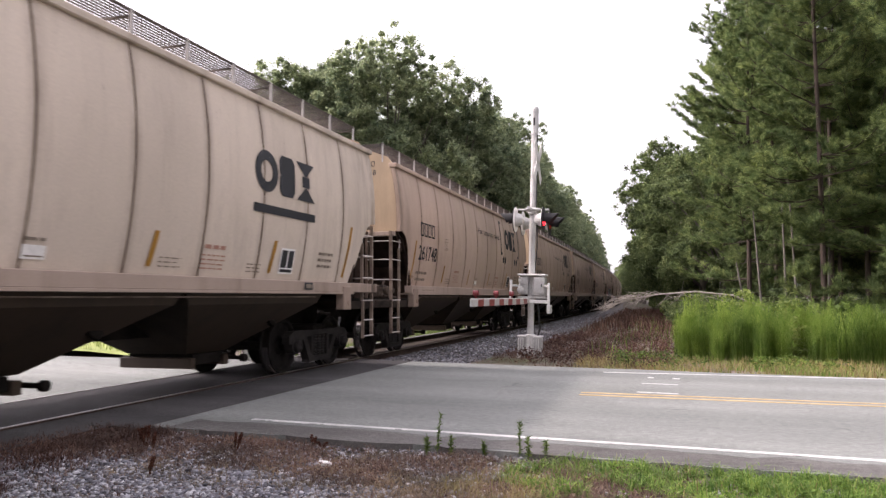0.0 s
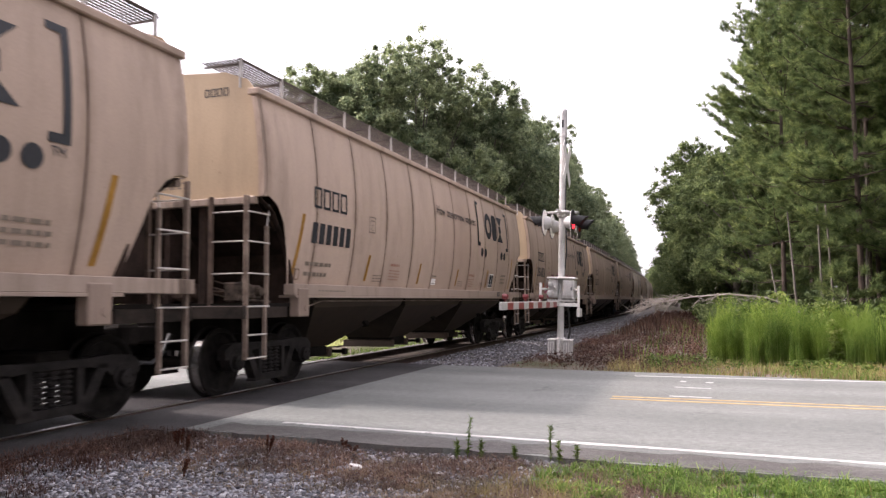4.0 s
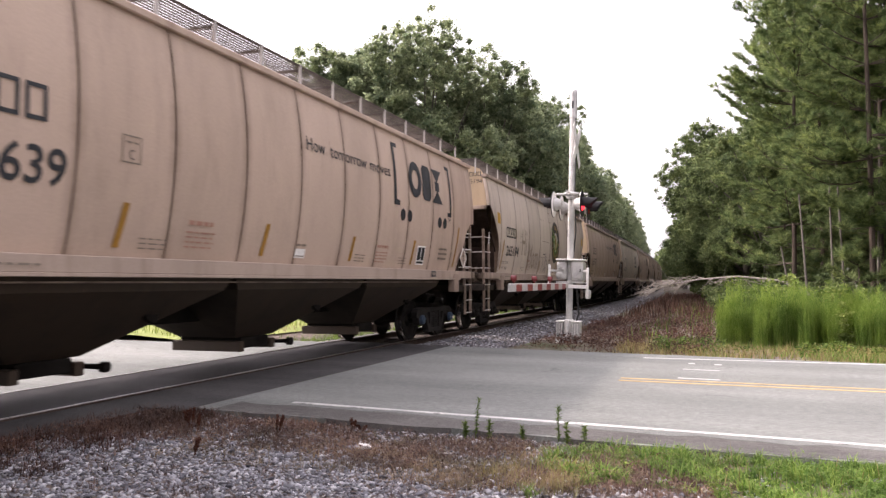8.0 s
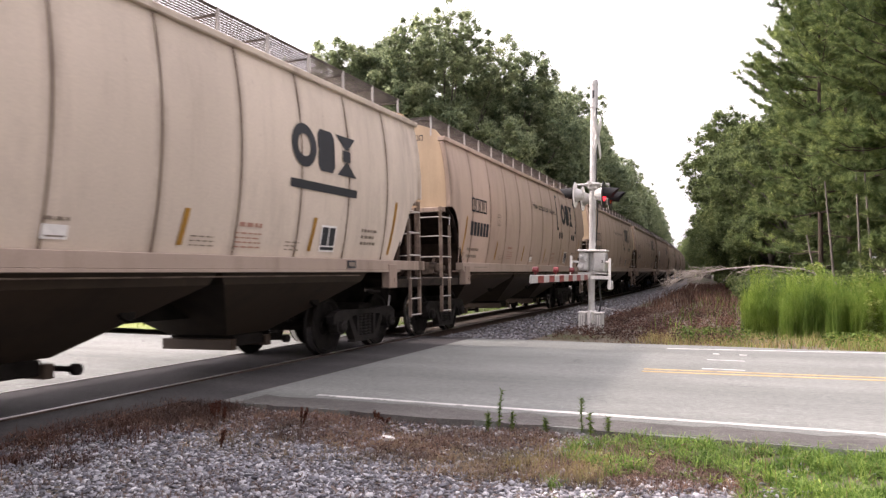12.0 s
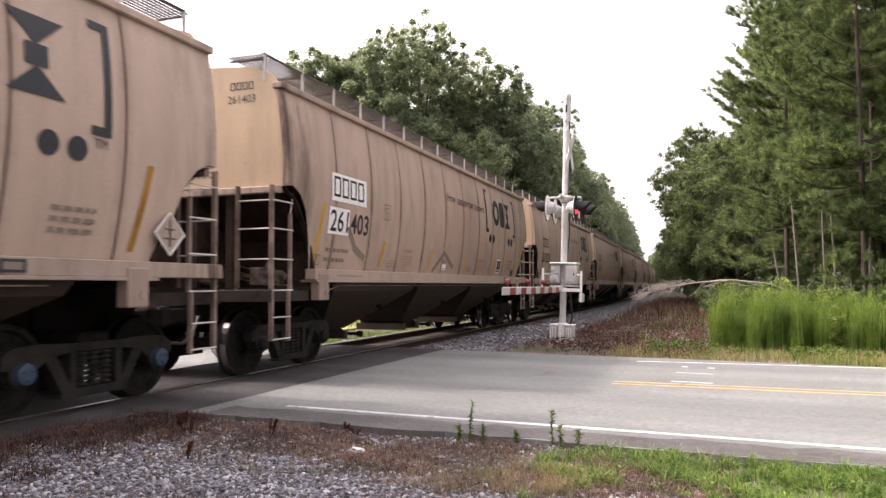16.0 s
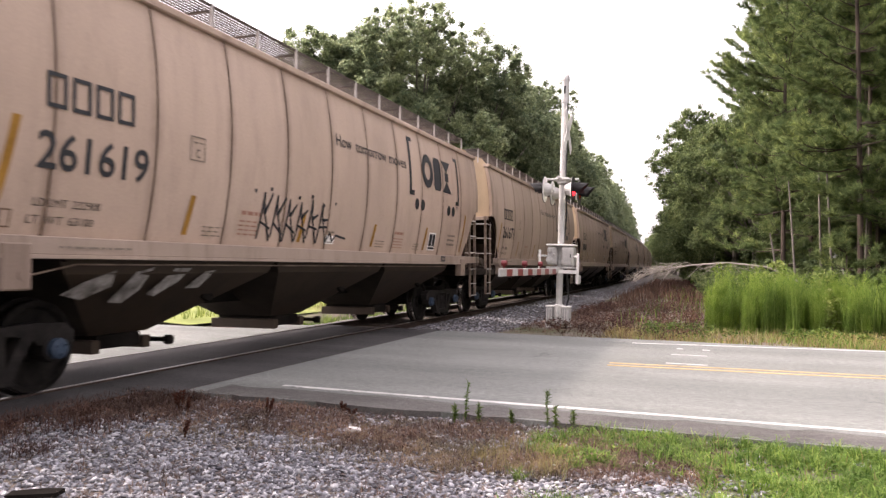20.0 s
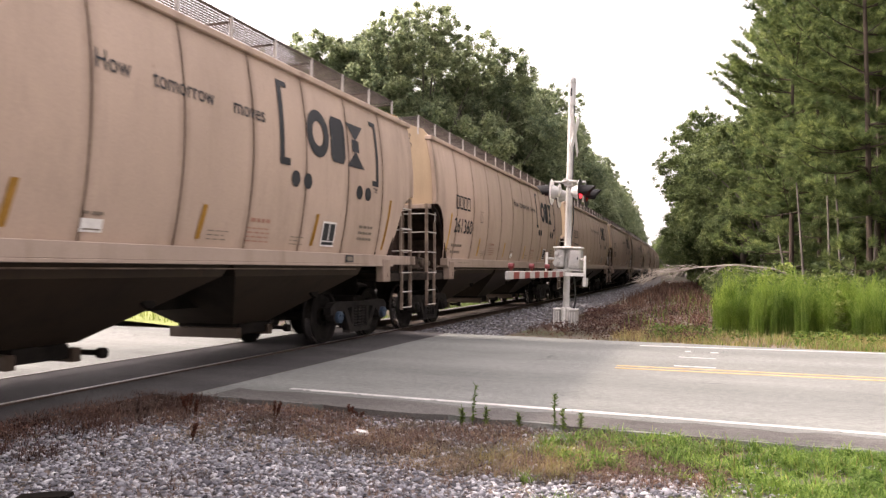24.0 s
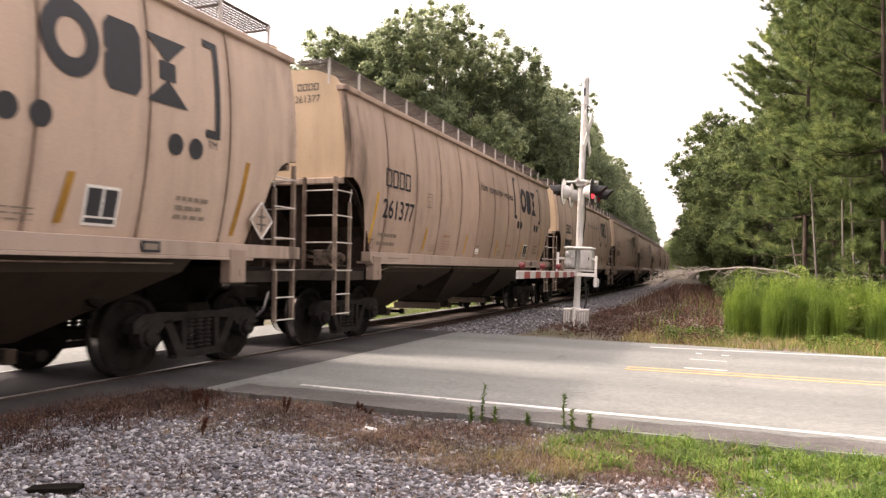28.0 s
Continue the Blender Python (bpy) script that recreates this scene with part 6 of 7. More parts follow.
    for sx in (-1, 1):
        for yy in (-0.45, 0.45):
            cx = sx * 0.32
            zz = zc - 0.22
            bm = bmesh.new()
            prof = [(cx - sx * 0.20, 0.04), (cx - sx * 0.17, 0.11), (cx - sx * 0.06, 0.155), (cx, 0.165)]
            bm_lathe(bm, prof, "X", (0, yy, zz), 18)
            lamp = part("flasher", bm, ALUM, sig)
            bm = bmesh.new()
            bm_lathe(bm, [(cx + sx * 0.001, 0.30), (cx + sx * 0.012, 0.30)], "X", (0, yy, zz), 24)
            part("background_disc", bm, BLACK, lamp)
            bm = bmesh.new()
            bm_lathe(bm, [(cx - sx * 0.010, 0.285), (cx - sx * 0.002, 0.295)], "X", (0, yy, zz), 24)
            part("disc_back", bm, WHITE_PAINT, lamp)
            bm = bmesh.new()
            n = 16
            a0, a1 = [], []
            for i in range(n + 1):
                an = -0.35 + (math.pi + 0.7) * i / n
                a0.append(bm.verts.new((cx + sx * 0.012, yy + 0.165 * math.cos(an), zz + 0.165 * math.sin(an))))
                ln = 0.36 * (0.55 + 0.45 * max(0, math.sin(an)))
                a1.append(bm.verts.new((cx + sx * ln, yy + 0.17 * math.cos(an), zz - 0.02 + 0.165 * math.sin(an))))
            for i in range(n):
                bm.faces.new((a0[i], a0[i + 1], a1[i + 1], a1[i]))
            bmesh.ops.solidify(bm, geom=bm.faces[:], thickness=0.006)
            part("hood", bm, BLACK, lamp)
            bm = bmesh.new()
            bm_lathe(bm, [(cx + sx * 0.013, 0.15), (cx + sx * 0.04, 0.12), (cx + sx * 0.05, 0.04)], "X", (0, yy, zz), 18)
            part("lens", bm, LENS_LIT if yy < 0 else LENS, lamp)
    # crossbuck, seen nearly edge on
    for rx in (45, -45):
        bm = bmesh.new()
        bm_box(bm, 0.09, 0.10, -0.61, 0.61, -0.115, 0.115)
        bmesh.ops.transform(bm, matrix=Matrix.Translation((0, 0, 4.62)) @ Matrix.Rotation(radians(rx), 4, "X"), verts=bm.verts)
        part("crossbuck_blade", bm, WHITE_PAINT, sig)
    bm = bmesh.new()
    bm_box(bm, 0.05, 0.09, -0.08, 0.08, 4.5, 4.74)
    part("crossbuck_clamp", bm, STEEL_GREY, sig)


# ---- trees ----
def frond_cloud(rng, centres, radius, per, length, width, droop=0.0, flat=0.0):
    """Clusters of narrow blades round each centre."""
    c = np.repeat(np.asarray(centres), per, 0)
    n = len(c)
    d = rng.normal(size=(n, 3))
    d[:, 2] = d[:, 2] * (1 - flat) + 0.25 - droop
    d /= np.linalg.norm(d, axis=1)[:, None]
    r = np.repeat(np.asarray(radius), per) if np.ndim(radius) else np.full(n, radius)
    a = c + d * (rng.uniform(0.0, 0.8, n) * r)[:, None]
    L = length * rng.uniform(0.6, 1.2, n)
    b = a + d * L[:, None]
    side = np.cross(d, rng.normal(size=(n, 3)))
    side /= np.linalg.norm(side, axis=1)[:, None] + 1e-9
    w = (width * rng.uniform(0.7, 1.3, n))[:, None]
    v = np.stack([a - side * w * 0.5, a + side * w * 0.5, b], 1).reshape(-1, 3)
    return v, np.arange(n * 3).reshape(-1, 3)


def needle_tufts(rng, at, axes, per, length, width, shoot):
    """Bottle-brush tufts: needles that stand out forwards all round a short shoot."""
    c, ax = np.repeat(np.asarray(at), per, 0), np.repeat(np.asarray(axes), per, 0)
    ax = ax / np.linalg.norm(ax, axis=1)[:, None]
    n = len(c)
    q = np.cross(ax, rng.normal(size=(n, 3)))
    q /= np.linalg.norm(q, axis=1)[:, None] + 1e-9
    an = rng.uniform(0.25, 1.2, n)[:, None]
    d = ax * np.cos(an) + q * np.sin(an)
    d[:, 2] -= 0.10
    a = c + ax * (rng.uniform(-0.6, 0.5, n) * shoot)[:, None]
    b = a + d * (length * rng.uniform(0.7, 1.15, n))[:, None]
    side = np.cross(d, rng.normal(size=(n, 3)))
    side /= np.linalg.norm(side, axis=1)[:, None] + 1e-9
    w = (width * rng.uniform(0.7, 1.3, n))[:, None]
    v = np.stack([a - side * w * 0.5, a + side * w * 0.5, b], 1).reshape(-1, 3)
    return v, np.arange(n * 3).reshape(-1, 3)


def leaf_cloud(rng, centres, radius, per, size):
    """Clumps of small folded leaves filling a ball round each centre."""
    c = np.repeat(np.asarray(centres), per, 0)
    r = np.repeat(np.asarray(radius), per)
    n = len(c)
    d = rng.normal(size=(n, 3))
    d /= np.linalg.norm(d, axis=1)[:, None]
    p = c + d * (r * rng.uniform(0.35, 1.0, n) ** 0.6)[:, None] * np.array([1, 1, 0.75])
    u = rng.normal(size=(n, 3))
    u[:, 2] *= 0.5
    u /= np.linalg.norm(u, axis=1)[:, None]
    w = np.cross(u, d + 0.5 * rng.normal(size=(n, 3)))
    w /= np.linalg.norm(w, axis=1)[:, None] + 1e-9
    s = (size * rng.uniform(0.6, 1.35, n))[:, None]
    v = np.stack([p - u * s, p + w * s * 0.55, p + u * s, p - w * s * 0.55], 1).reshape(-1, 3)
    return v, np.arange(n * 4).reshape(-1, 4)


def leaf_spray(rng, centres, radius, per, size):
    """Crown leaves: pointed, lying roughly level and outwards on flattened clumps."""
    c = np.repeat(np.asarray(centres), per, 0)
    r = np.repeat(np.asarray(radius), per)
    n = len(c)
    d = rng.normal(size=(n, 3))
    d /= np.linalg.norm(d, axis=1)[:, None]
    p = c + d * (r * np.minimum(np.abs(rng.normal(0.0, 0.72, n)), 1.18))[:, None] * np.array([1.0, 1.0, 0.8])
    up = d * 0.55 + np.array([0, 0, 0.75]) + 0.55 * rng.normal(size=(n, 3))
    u = np.cross(up, rng.normal(size=(n, 3)))
    u /= np.linalg.norm(u, axis=1)[:, None] + 1e-9
    w = np.cross(up, u)
    w /= np.linalg.norm(w, axis=1)[:, None] + 1e-9
    s = (size * rng.uniform(0.6, 1.4, n))[:, None]
    v = np.stack([p - w * s * 0.75, p + w * s * 0.75, p + u * s * 1.6], 1).reshape(-1, 3)
    return v, np.arange(n * 3).reshape(-1, 3)


def bent_limb(bm, pts, r0, r1, n=7):
    m = len(pts) - 1
    for i in range(m):
        ra, rb = r0 + (r1 - r0) * i / m, r0 + (r1 - r0) * (i + 1) / m
        bm_tube(bm, pts[i], pts[i + 1], ra, n, rb)


def build_pine(seed, h, low, spread, label="tall green loblolly pine at the wood's edge", girth=0.10):
    """Loblolly pine: straight tapering trunk, whorls of limbs that droop below and lift above, side shoots with brush-like needle tufts."""
    rnd, rng = random.Random(seed), np.random.default_rng(seed)
    tree = thing("pine_tree", label, "tree", "pines beside the track")
    lean = (rnd.uniform(-0.4, 0.4), rnd.uniform(-0.4, 0.4))
    ax = lambda z: Vector((lean[0] * (z / h) ** 2, lean[1] * (z / h) ** 2, z))
    bm = bmesh.new()
    bent_limb(bm, [ax(h * i / 10) for i in range(11)], girth, 0.018, 9)
    part("trunk", bm, BARK, tree)
    bm = bmesh.new()
    at, axes = [], []
    z, up_z = low, Vector((0, 0, 1))
    k_size = min(1.0, h / 8.0)
    while z < h - 0.25:
        k = (z - low) / (h - low)
        reach = spread * (1 - k) ** 0.85 * (0.65 + 0.35 * min(1, k * 6)) + 0.3 * k_size
        for _ in range(rnd.randint(4, 5)):
            a, l = rnd.uniform(0, 6.283), reach * rnd.uniform(0.55, 1.15)
            up = rnd.uniform(-0.35, 0.12) + 0.8 * k
            out = Vector((math.cos(a), math.sin(a), 0))
            us = (0, 0.3, 0.6, 0.85, 1.0)
            p0 = ax(z)
            pts = [p0 + out * (l * u) + up_z * (l * (up * u + 0.34 * u ** 3)) for u in us]
            bent_limb(bm, pts, 0.008 + 0.006 * l * k_size, 0.004, 5)
            m = max(2, int(l / 0.20))
            for j in range(m):
                u = 0.14 + 0.86 * (j + rnd.random()) / m
                i = next(q for q in range(4) if u <= us[q + 1] + 1e-6)
                q = pts[i].lerp(pts[i + 1], (u - us[i]) / (us[i + 1] - us[i]))
                turn = (1 if j % 2 else -1) * rnd.uniform(0.45, 1.1) * (1.15 - 0.6 * u)
                d = Vector((math.cos(a + turn), math.sin(a + turn), 0.18 + 0.5 * k + rnd.uniform(-0.15, 0.25)))
                sl = rnd.uniform(0.30, 0.62) * (1.15 - 0.45 * u) * (0.45 + 0.55 * min(1, l / 1.8))
                tip = q + d * sl
                bm_tube(bm, q, tip, 0.006, 3, 0.003)
                for e in range(max(1, int(sl / 0.15))):
                    at.append(tuple(tip - d * (0.15 * e)))
                    axes.append(tuple(d.normalized() + up_z * rnd.uniform(0.2, 0.7)))
            at.append(tuple(pts[-1]))
            axes.append(tuple((pts[-1] - pts[-2]).normalized() + up_z * 0.3))
        z += rnd.uniform(0.50, 0.86) * (0.55 + 0.45 * k_size)
    for e in range(7):
        at.append(tuple(ax(h - 0.11 * e)))
        axes.append((rnd.gauss(0, 0.1), rnd.gauss(0, 0.1), 1.0))
    part("branchwork", bm, BARK, tree)["kind"] = "stuff"
    v, f = needle_tufts(rng, at, axes, 56, 0.26, 0.022, 0.18)
    link("crown", np_mesh("crown", v, f), PINE, tree)
    return tree


def build_broadleaf(seed, h, w, leaf, low=0.25, per=70, clumps=230, size=0.13, label="broad green deciduous tree behind the track", size_k=1.0):
    """Round-headed broadleaf: forked trunk, limbs, leaf clumps on an uneven crown with gaps."""
    rnd, rng = random.Random(seed), np.random.default_rng(seed)
    tree = thing("broadleaf_tree", label, "tree", "broadleaf trees along the line")
    bm = bmesh.new()
    bent_limb(bm, [(rnd.uniform(-0.1, 0.1) * i, rnd.uniform(-0.1, 0.1) * i, h * 0.12 * i) for i in range(5)], 0.26, 0.12, 9)
    heads = []
    for k in range(26):
        a = 2.39996 * k + rnd.uniform(-0.3, 0.3)
        zc = h * rnd.uniform(low + 0.10, 0.90)
        env = math.sin(math.pi * min(1, max(0.05, (zc / h - low * 0.7) / (1.04 - low * 0.7)))) ** 0.55
        r = w * env * rnd.uniform(0.45, 0.98)
        heads.append((Vector((math.cos(a) * r, math.sin(a) * r, zc)), w * rnd.uniform(0.22, 0.40)))
    heads.append((Vector((0, 0, h * 0.88)), w * 0.38))
    heads.append((Vector((w * 0.15, -w * 0.1, h * 0.66)), w * 0.55))
    for p, r in heads:
        q = Vector((0, 0, h * rnd.uniform(0.22, 0.42)))
        bent_limb(bm, [q, q.lerp(p, 0.5) + Vector((0, 0, 0.3)), p], 0.08, 0.02, 6)
    part("trunk", bm, BARK_GREY, tree)
    centres, rad = [], []
    for _ in range(clumps):
        p, r = rnd.choice(heads)
        d = Vector((rnd.gauss(0, 1), rnd.gauss(0, 1), rnd.gauss(0.2, 0.9))).normalized() * r * rnd.uniform(0.55, 1.18)
        centres.append(tuple(p + d))
        rad.append((0.20 + 0.36 * rnd.random() ** 1.5) * size_k)
    v, f = leaf_spray(rng, centres, np.array(rad), per, size)
    link("crown", np_mesh("crown", v, f), leaf, tree)
    return tree


def plant_trees():
    rnd = random.Random(31)
    pines = [build_pine(41, 17.0, 1.7, 3.5), build_pine(42, 16.0, 1.3, 3.7), build_pine(43, 18.5, 3.3, 3.7)]
    # the last six are unseen, added to screen the cars from the eastern sky
    spots = [(4.6, 26.0), (7.4, 25.0), (2.85, 31.0), (5.3, 28.6), (8.2, 27.4), (6.7, 34.3), (5.8, 31.5), (8.8, 29.5), (4.5, 36.5), (7.0, 37.5), (10.0, 35.0), (3.5, 43.0), (6.2, 44.0), (11.5, 26.5), (13.0, 32.0), (9.5, 43.0), (14.5, 24.0), (3.6, 50.0), (5.5, 53.0), (16, 29), (6.3, 28.0), (9.2, 33.0), (12.0, 38.0), (4.6, 40.5), (9.0, 52.0), (14.0, 47.0), (18.5, 40.0), (19.0, 50.0), (24.0, 44.0), (21.0, 33.0), (13.0, 60.0), (26.0, 56.0), (4.9, 47.5), (8.0, 20.6), (10.6, 19.8), (13.4, 20.8), (16.4, 20.0), (19.4, 21.0), (11.8, 23.0)]
    for i, (x, y) in enumerate(spots):
        m = pose(x, y, -0.2, 0, 0, rnd.uniform(0, 360))
        if i < 3:
            pines[(2, 1, 0)[i]].matrix_basis = m
        else:
            copy_thing(pines[2 if 3.6 < x < 9.0 and y < 34 else i % 3], m)
    young = build_pine(44, 2.7, 0.75, 1.15, "young bushy green pine before the wood", 0.03)
    young.matrix_basis = pose(3.95, 24.2, -0.2, 0, 0, 40)
    copy_thing(young, pose(6.1, 23.6, -0.2, 0, 0, 200))
    # thin bare stems in the dark gap under the pines
    for x, y, h, tx, ty in ((2.75, 25.2, 4.3, -4.0, 2.0), (2.35, 25.0, 2.7, -9.0, 0.0), (3.55, 26.2, 5.5, -1.5, 1.0), (3.95, 26.6, 5.8, -2.5, -1.0), (4.9, 27.2, 5.8, 1.5, 0.0)):
        st = thing("bare_stem", "thin pale bare tree stem under the pines", "tree stem", "bare stems under the pines", at=pose(x, y, -0.2, ty, tx, 0))
        bm = bmesh.new()
        bm_lathe(bm, [(0.0, 0.042), (h * 0.5, 0.034), (h, 0.02)], "Z", (0, 0, 0), 8)
        part("stem", bm, BARK_GREY, st)
    # broadleaf edge further along on the road's side
    kinds = [build_broadleaf(51, 11.5, 3.2, GUM, 0.08, 110, 800, 0.07), build_broadleaf(52, 13.5, 3.8, GUM, 0.08, 110, 950, 0.07), build_broadleaf(53, 9.5, 2.8, GUM, 0.06, 110, 680, 0.07)]
    first = set()
    right = []
    for s in np.arange(52, 190, 4.6):
        right.append((float(s), 8.3 + rnd.uniform(-0.6, 0.9) - 0.018 * (s - 52)))
        if s < 120:
            right.append((float(s) + 2, 13.2 + rnd.uniform(-1, 2)))
    for s in np.arange(190, 330, 8.0):
        right.append((float(s), 5.6 - 0.012 * (s - 190) + rnd.uniform(-0.4, 0.4)))
    right += [(50.0, 9.4), (45.0, 10.2), (56.0, 8.6)]
    for k in range(14):
        right.append((42 + 3.0 * (k % 3) + rnd.uniform(-1, 1), 13.0 + 1.9 * k))
    rnd = random.Random(32)
    left = [(-22.4, 38.2, 2), (-19.4, 39.2, 1), (-16.6, 41.8, 0), (-13.9, 45.2, 1), (-24.5, 44.0, 2), (-20.5, 46.0, 0), (-17.0, 50.0, 1), (-13.6, 50.5, 1), (-23.0, 53.0, 1), (-18.5, 57.0, 2)]
    for s in np.arange(56, 215, 4.6):
        p = track_at(float(s), -5.8 - rnd.uniform(0, 1.0))[0]
        left.append((p.x, p.y, rnd.choice((1, 2, 2))))
        if s < 120:
            p = track_at(float(s) + 2.2, -11.5 - rnd.uniform(0, 3))[0]
            left.append((p.x, p.y, rnd.choice((1, 2))))
    for i, (s, lat) in enumerate(right):
        p, _t = track_at(s, lat)
        k = rnd.randrange(3)
        m = pose(p.x, p.y, -0.25, 0, 0, rnd.uniform(0, 360))
        if k not in first:
            first.add(k)
            kinds[k].matrix_basis = m
        else:
            copy_thing(kinds[k], m)
    big = [build_broadleaf(61, 17.4, 4.9, OAK, 0.12, 120, 1250, 0.080), build_broadleaf(62, 15.6, 4.4, OAK_DARK, 0.12, 120, 1150, 0.080), build_broadleaf(63, 15.0, 4.3, OAK, 0.10, 120, 1050, 0.080)]
    first = set()
    # unseen woods added round the camera to darken the cars' lower sides
    left += [(30.0 + 4.6 * i + rnd.uniform(-1, 1), -2.5 + rnd.uniform(-1.5, 1.5), (2, 0, 1)[i % 3]) for i in range(4)]
    left += [(-22.0 + 5.4 * i, -15.0 + rnd.uniform(-2, 2), (0, 1, 2)[i % 3]) for i in range(8)]
    left += [(21.0 + 5.0 * i, 21.0 + rnd.uniform(-1, 1), (1, 2)[i % 2]) for i in range(5)]
    for x, y, k in left:
        m = pose(x, y, -0.25, 0, 0, rnd.uniform(0, 360))
        if k not in first:
            first.add(k)
            big[k].matrix_basis = m
        else:
            copy_thing(big[k], m)


# ---- low plants ----
def blades(name, pts, hts, rng, material, label, category, width=0.006, bend=0.35, segs=2, kind="stuff"):
    """Grass: narrow bent blades standing on the ground, in one mesh."""
    pts, hts = np.asarray(pts, float), np.asarray(hts, float)
    n = len(pts)
    a = rng.uniform(0, 6.283, n)
    dirs = np.stack([np.cos(a), np.sin(a), np.zeros(n)], 1)
    side = np.stack([-np.sin(a), np.cos(a), np.zeros(n)], 1)
    b = rng.uniform(0.1, 1.0, n) * bend
    rows = []
    for k in range(segs + 1):
        u = k / segs
        c = pts + dirs * (b * hts * u * u)[:, None] + np.array([0, 0, 1.0]) * (hts * u * (1 - 0.25 * b * u))[:, None]
        w = width * (1 - 0.85 * u) * rng.uniform(0.7, 1.3, n)
        rows += [c - side * w[:, None], c + side * w[:, None]]
    k = 2 * (segs + 1)
    v = np.stack(rows, 1).reshape(-1, 3)
    base = np.arange(n)[:, None] * k
    f = np.concatenate([base + np.array([2 * i, 2 * i + 1, 2 * i + 3, 2 * i + 2]) for i in range(segs)], 0)
    ob = link(name, np_mesh(name, v, f), material)
    return tagged(ob, label, category, "", kind)


def ground_pts(rng, n, fn, x0, x1, y0, y1):
    out = []
    while len(out) < n:
        x, y = rng.uniform(x0, x1), rng.uniform(y0, y1)
        if rng.uniform() < fn(x, y):
            out.append((x, y, float(height(x, y))))
    return np.array(out)


def tufts(rng, centres, per, spread):
    """Blade feet gathered round tuft centres, with each blade's tuft index."""
    c = np.repeat(np.asarray(centres, float), per, 0)
    n = len(c)
    a, r = rng.uniform(0, 6.283, n), spread * np.sqrt(rng.uniform(0, 1, n))
    c[:, 0] += r * np.cos(a)
    c[:, 1] += r * np.sin(a)
    return c, np.repeat(np.arange(len(centres)), per)


def clumpy(x, y, k=1.0):
    return 0.5 + 0.5 * math.sin(3.1 * k * x + 1.7 * math.sin(2.3 * k * y)) * math.sin(2.7 * k * y + 1.3 * math.sin(1.9 * k * x))


def build_plants():
    rng = np.random.default_rng(77)
    near = lambda x, y: (1.0 if x > -0.95 + 0.35 * math.sin(3 * y) else 0.02) * (0.12 + 0.9 * clumpy(x, y)) * (1.0 if y < 6.35 else 0.1) * (1.0 if y > 4.35 + 0.35 * math.sin(2.1 * x) else 0.25)
    near2 = lambda x, y: 0.0 if math.hypot((x + 0.50) / 0.50, (y - 4.75) / 0.48) < 1 else near(x, y)
    c = ground_pts(rng, 1900, near2, -1.5, 5, 3.4, 6.5)
    p, t = tufts(rng, c, 22, 0.05)
    h = rng.uniform(0.04, 0.13, len(c))[t] * rng.uniform(0.5, 1.2, len(p))
    blades("grass", p, h, rng, GRASS, "short bright green grass on the near verge", "grass", 0.0055, 2.0, 3)
    p = ground_pts(rng, 650, near2, -1.6, 5, 3.4, 6.5)
    blades("dry_grass", p, rng.uniform(0.05, 0.16, len(p)), rng, STRAW, "straw-coloured dry grass among the green verge", "grass", 0.0035, 1.0)
    brown = lambda x, y: (0.15 + 0.85 * clumpy(x, y, 0.8)) * (1.0 if 5.05 + 0.25 * math.sin(1.3 * x) < y < 6.3 else 0.05) * (1.0 if x > -5.3 or y < 4.2 else 0.3)
    c = ground_pts(rng, 1500, brown, -5.6, 0.1, 2.9, 6.35)
    p, t = tufts(rng, c, 24, 0.12)
    h = (0.02 + 0.075 * rng.uniform(0, 1, len(c)) ** 1.8)[t] * rng.uniform(0.5, 1.3, len(p))
    blades("dead_weeds", p, h, rng, DEAD, "matted reddish-brown dead weeds over the gravel", "dead weeds", 0.0032, 2.2, 3)
    c = ground_pts(rng, 240, lambda x, y: clumpy(x + 4, y, 0.9) * (1.0 if y < 5.6 else 0.4) * (1.0 if x > -2.6 else 0.35), -4.2, -0.6, 4.75, 6.2)
    p, t = tufts(rng, c, 24, 0.09)
    blades("dead_straw", p, rng.uniform(0.02, 0.09, len(p)), rng, DEAD_TAN, "tan dead straw among the brown weeds", "dead weeds", 0.0026, 2.2, 3)
    p = ground_pts(rng, 500, lambda x, y: clumpy(x, y, 1.3), -1.6, -0.85, 4.8, 5.6)
    blades("dry_grass", p, rng.uniform(0.05, 0.17, len(p)), rng, STRAW, "orange-tan dry tuft at the gravel's edge", "grass", 0.003, 1.2)
    c = ground_pts(rng, 230, brown, -5.5, -0.2, 3.0, 6.35)
    e = ground_pts(rng, 90, lambda x, y: 1.0, -5.5, -5.1, 4.2, 6.3)
    c = np.concatenate([c, e])
    c[:, 2] += 0.02
    v, f = leaf_cloud(rng, c, rng.uniform(0.05, 0.12, len(c)) * np.where(np.arange(len(c)) < 230, 1.0, 1.2), 24, 0.010)
    tagged(link("dead_weed_mat", np_mesh("dead_weed_mat", v, f), DEAD), "crumpled reddish-brown dead leaves matted on the gravel", "dead weeds", "", "stuff")
    c = ground_pts(rng, 240, lambda x, y: 1.0 if x < -5.0 + 0.3 * math.sin(2.3 * y) else 0.3, -5.62, -4.5, 3.7, 6.3)
    p, t = tufts(rng, c, 34, 0.13)
    h = rng.uniform(0.03, 0.11, len(c))[t] * rng.uniform(0.5, 1.3, len(p))
    blades("dead_weeds", p, h, rng, DEAD_DARK, "dark maroon dead weeds along the pavement's broken edge", "dead weeds", 0.004, 2.0, 3)
    # far verge: dry tan grass with green patches
    p = ground_pts(rng, 4500, lambda x, y: (clumpy(x, y, 0.55) ** 2) * (1.0 if y < 15.6 else 0.4), -1.3, 9, 14.25, 17.2)
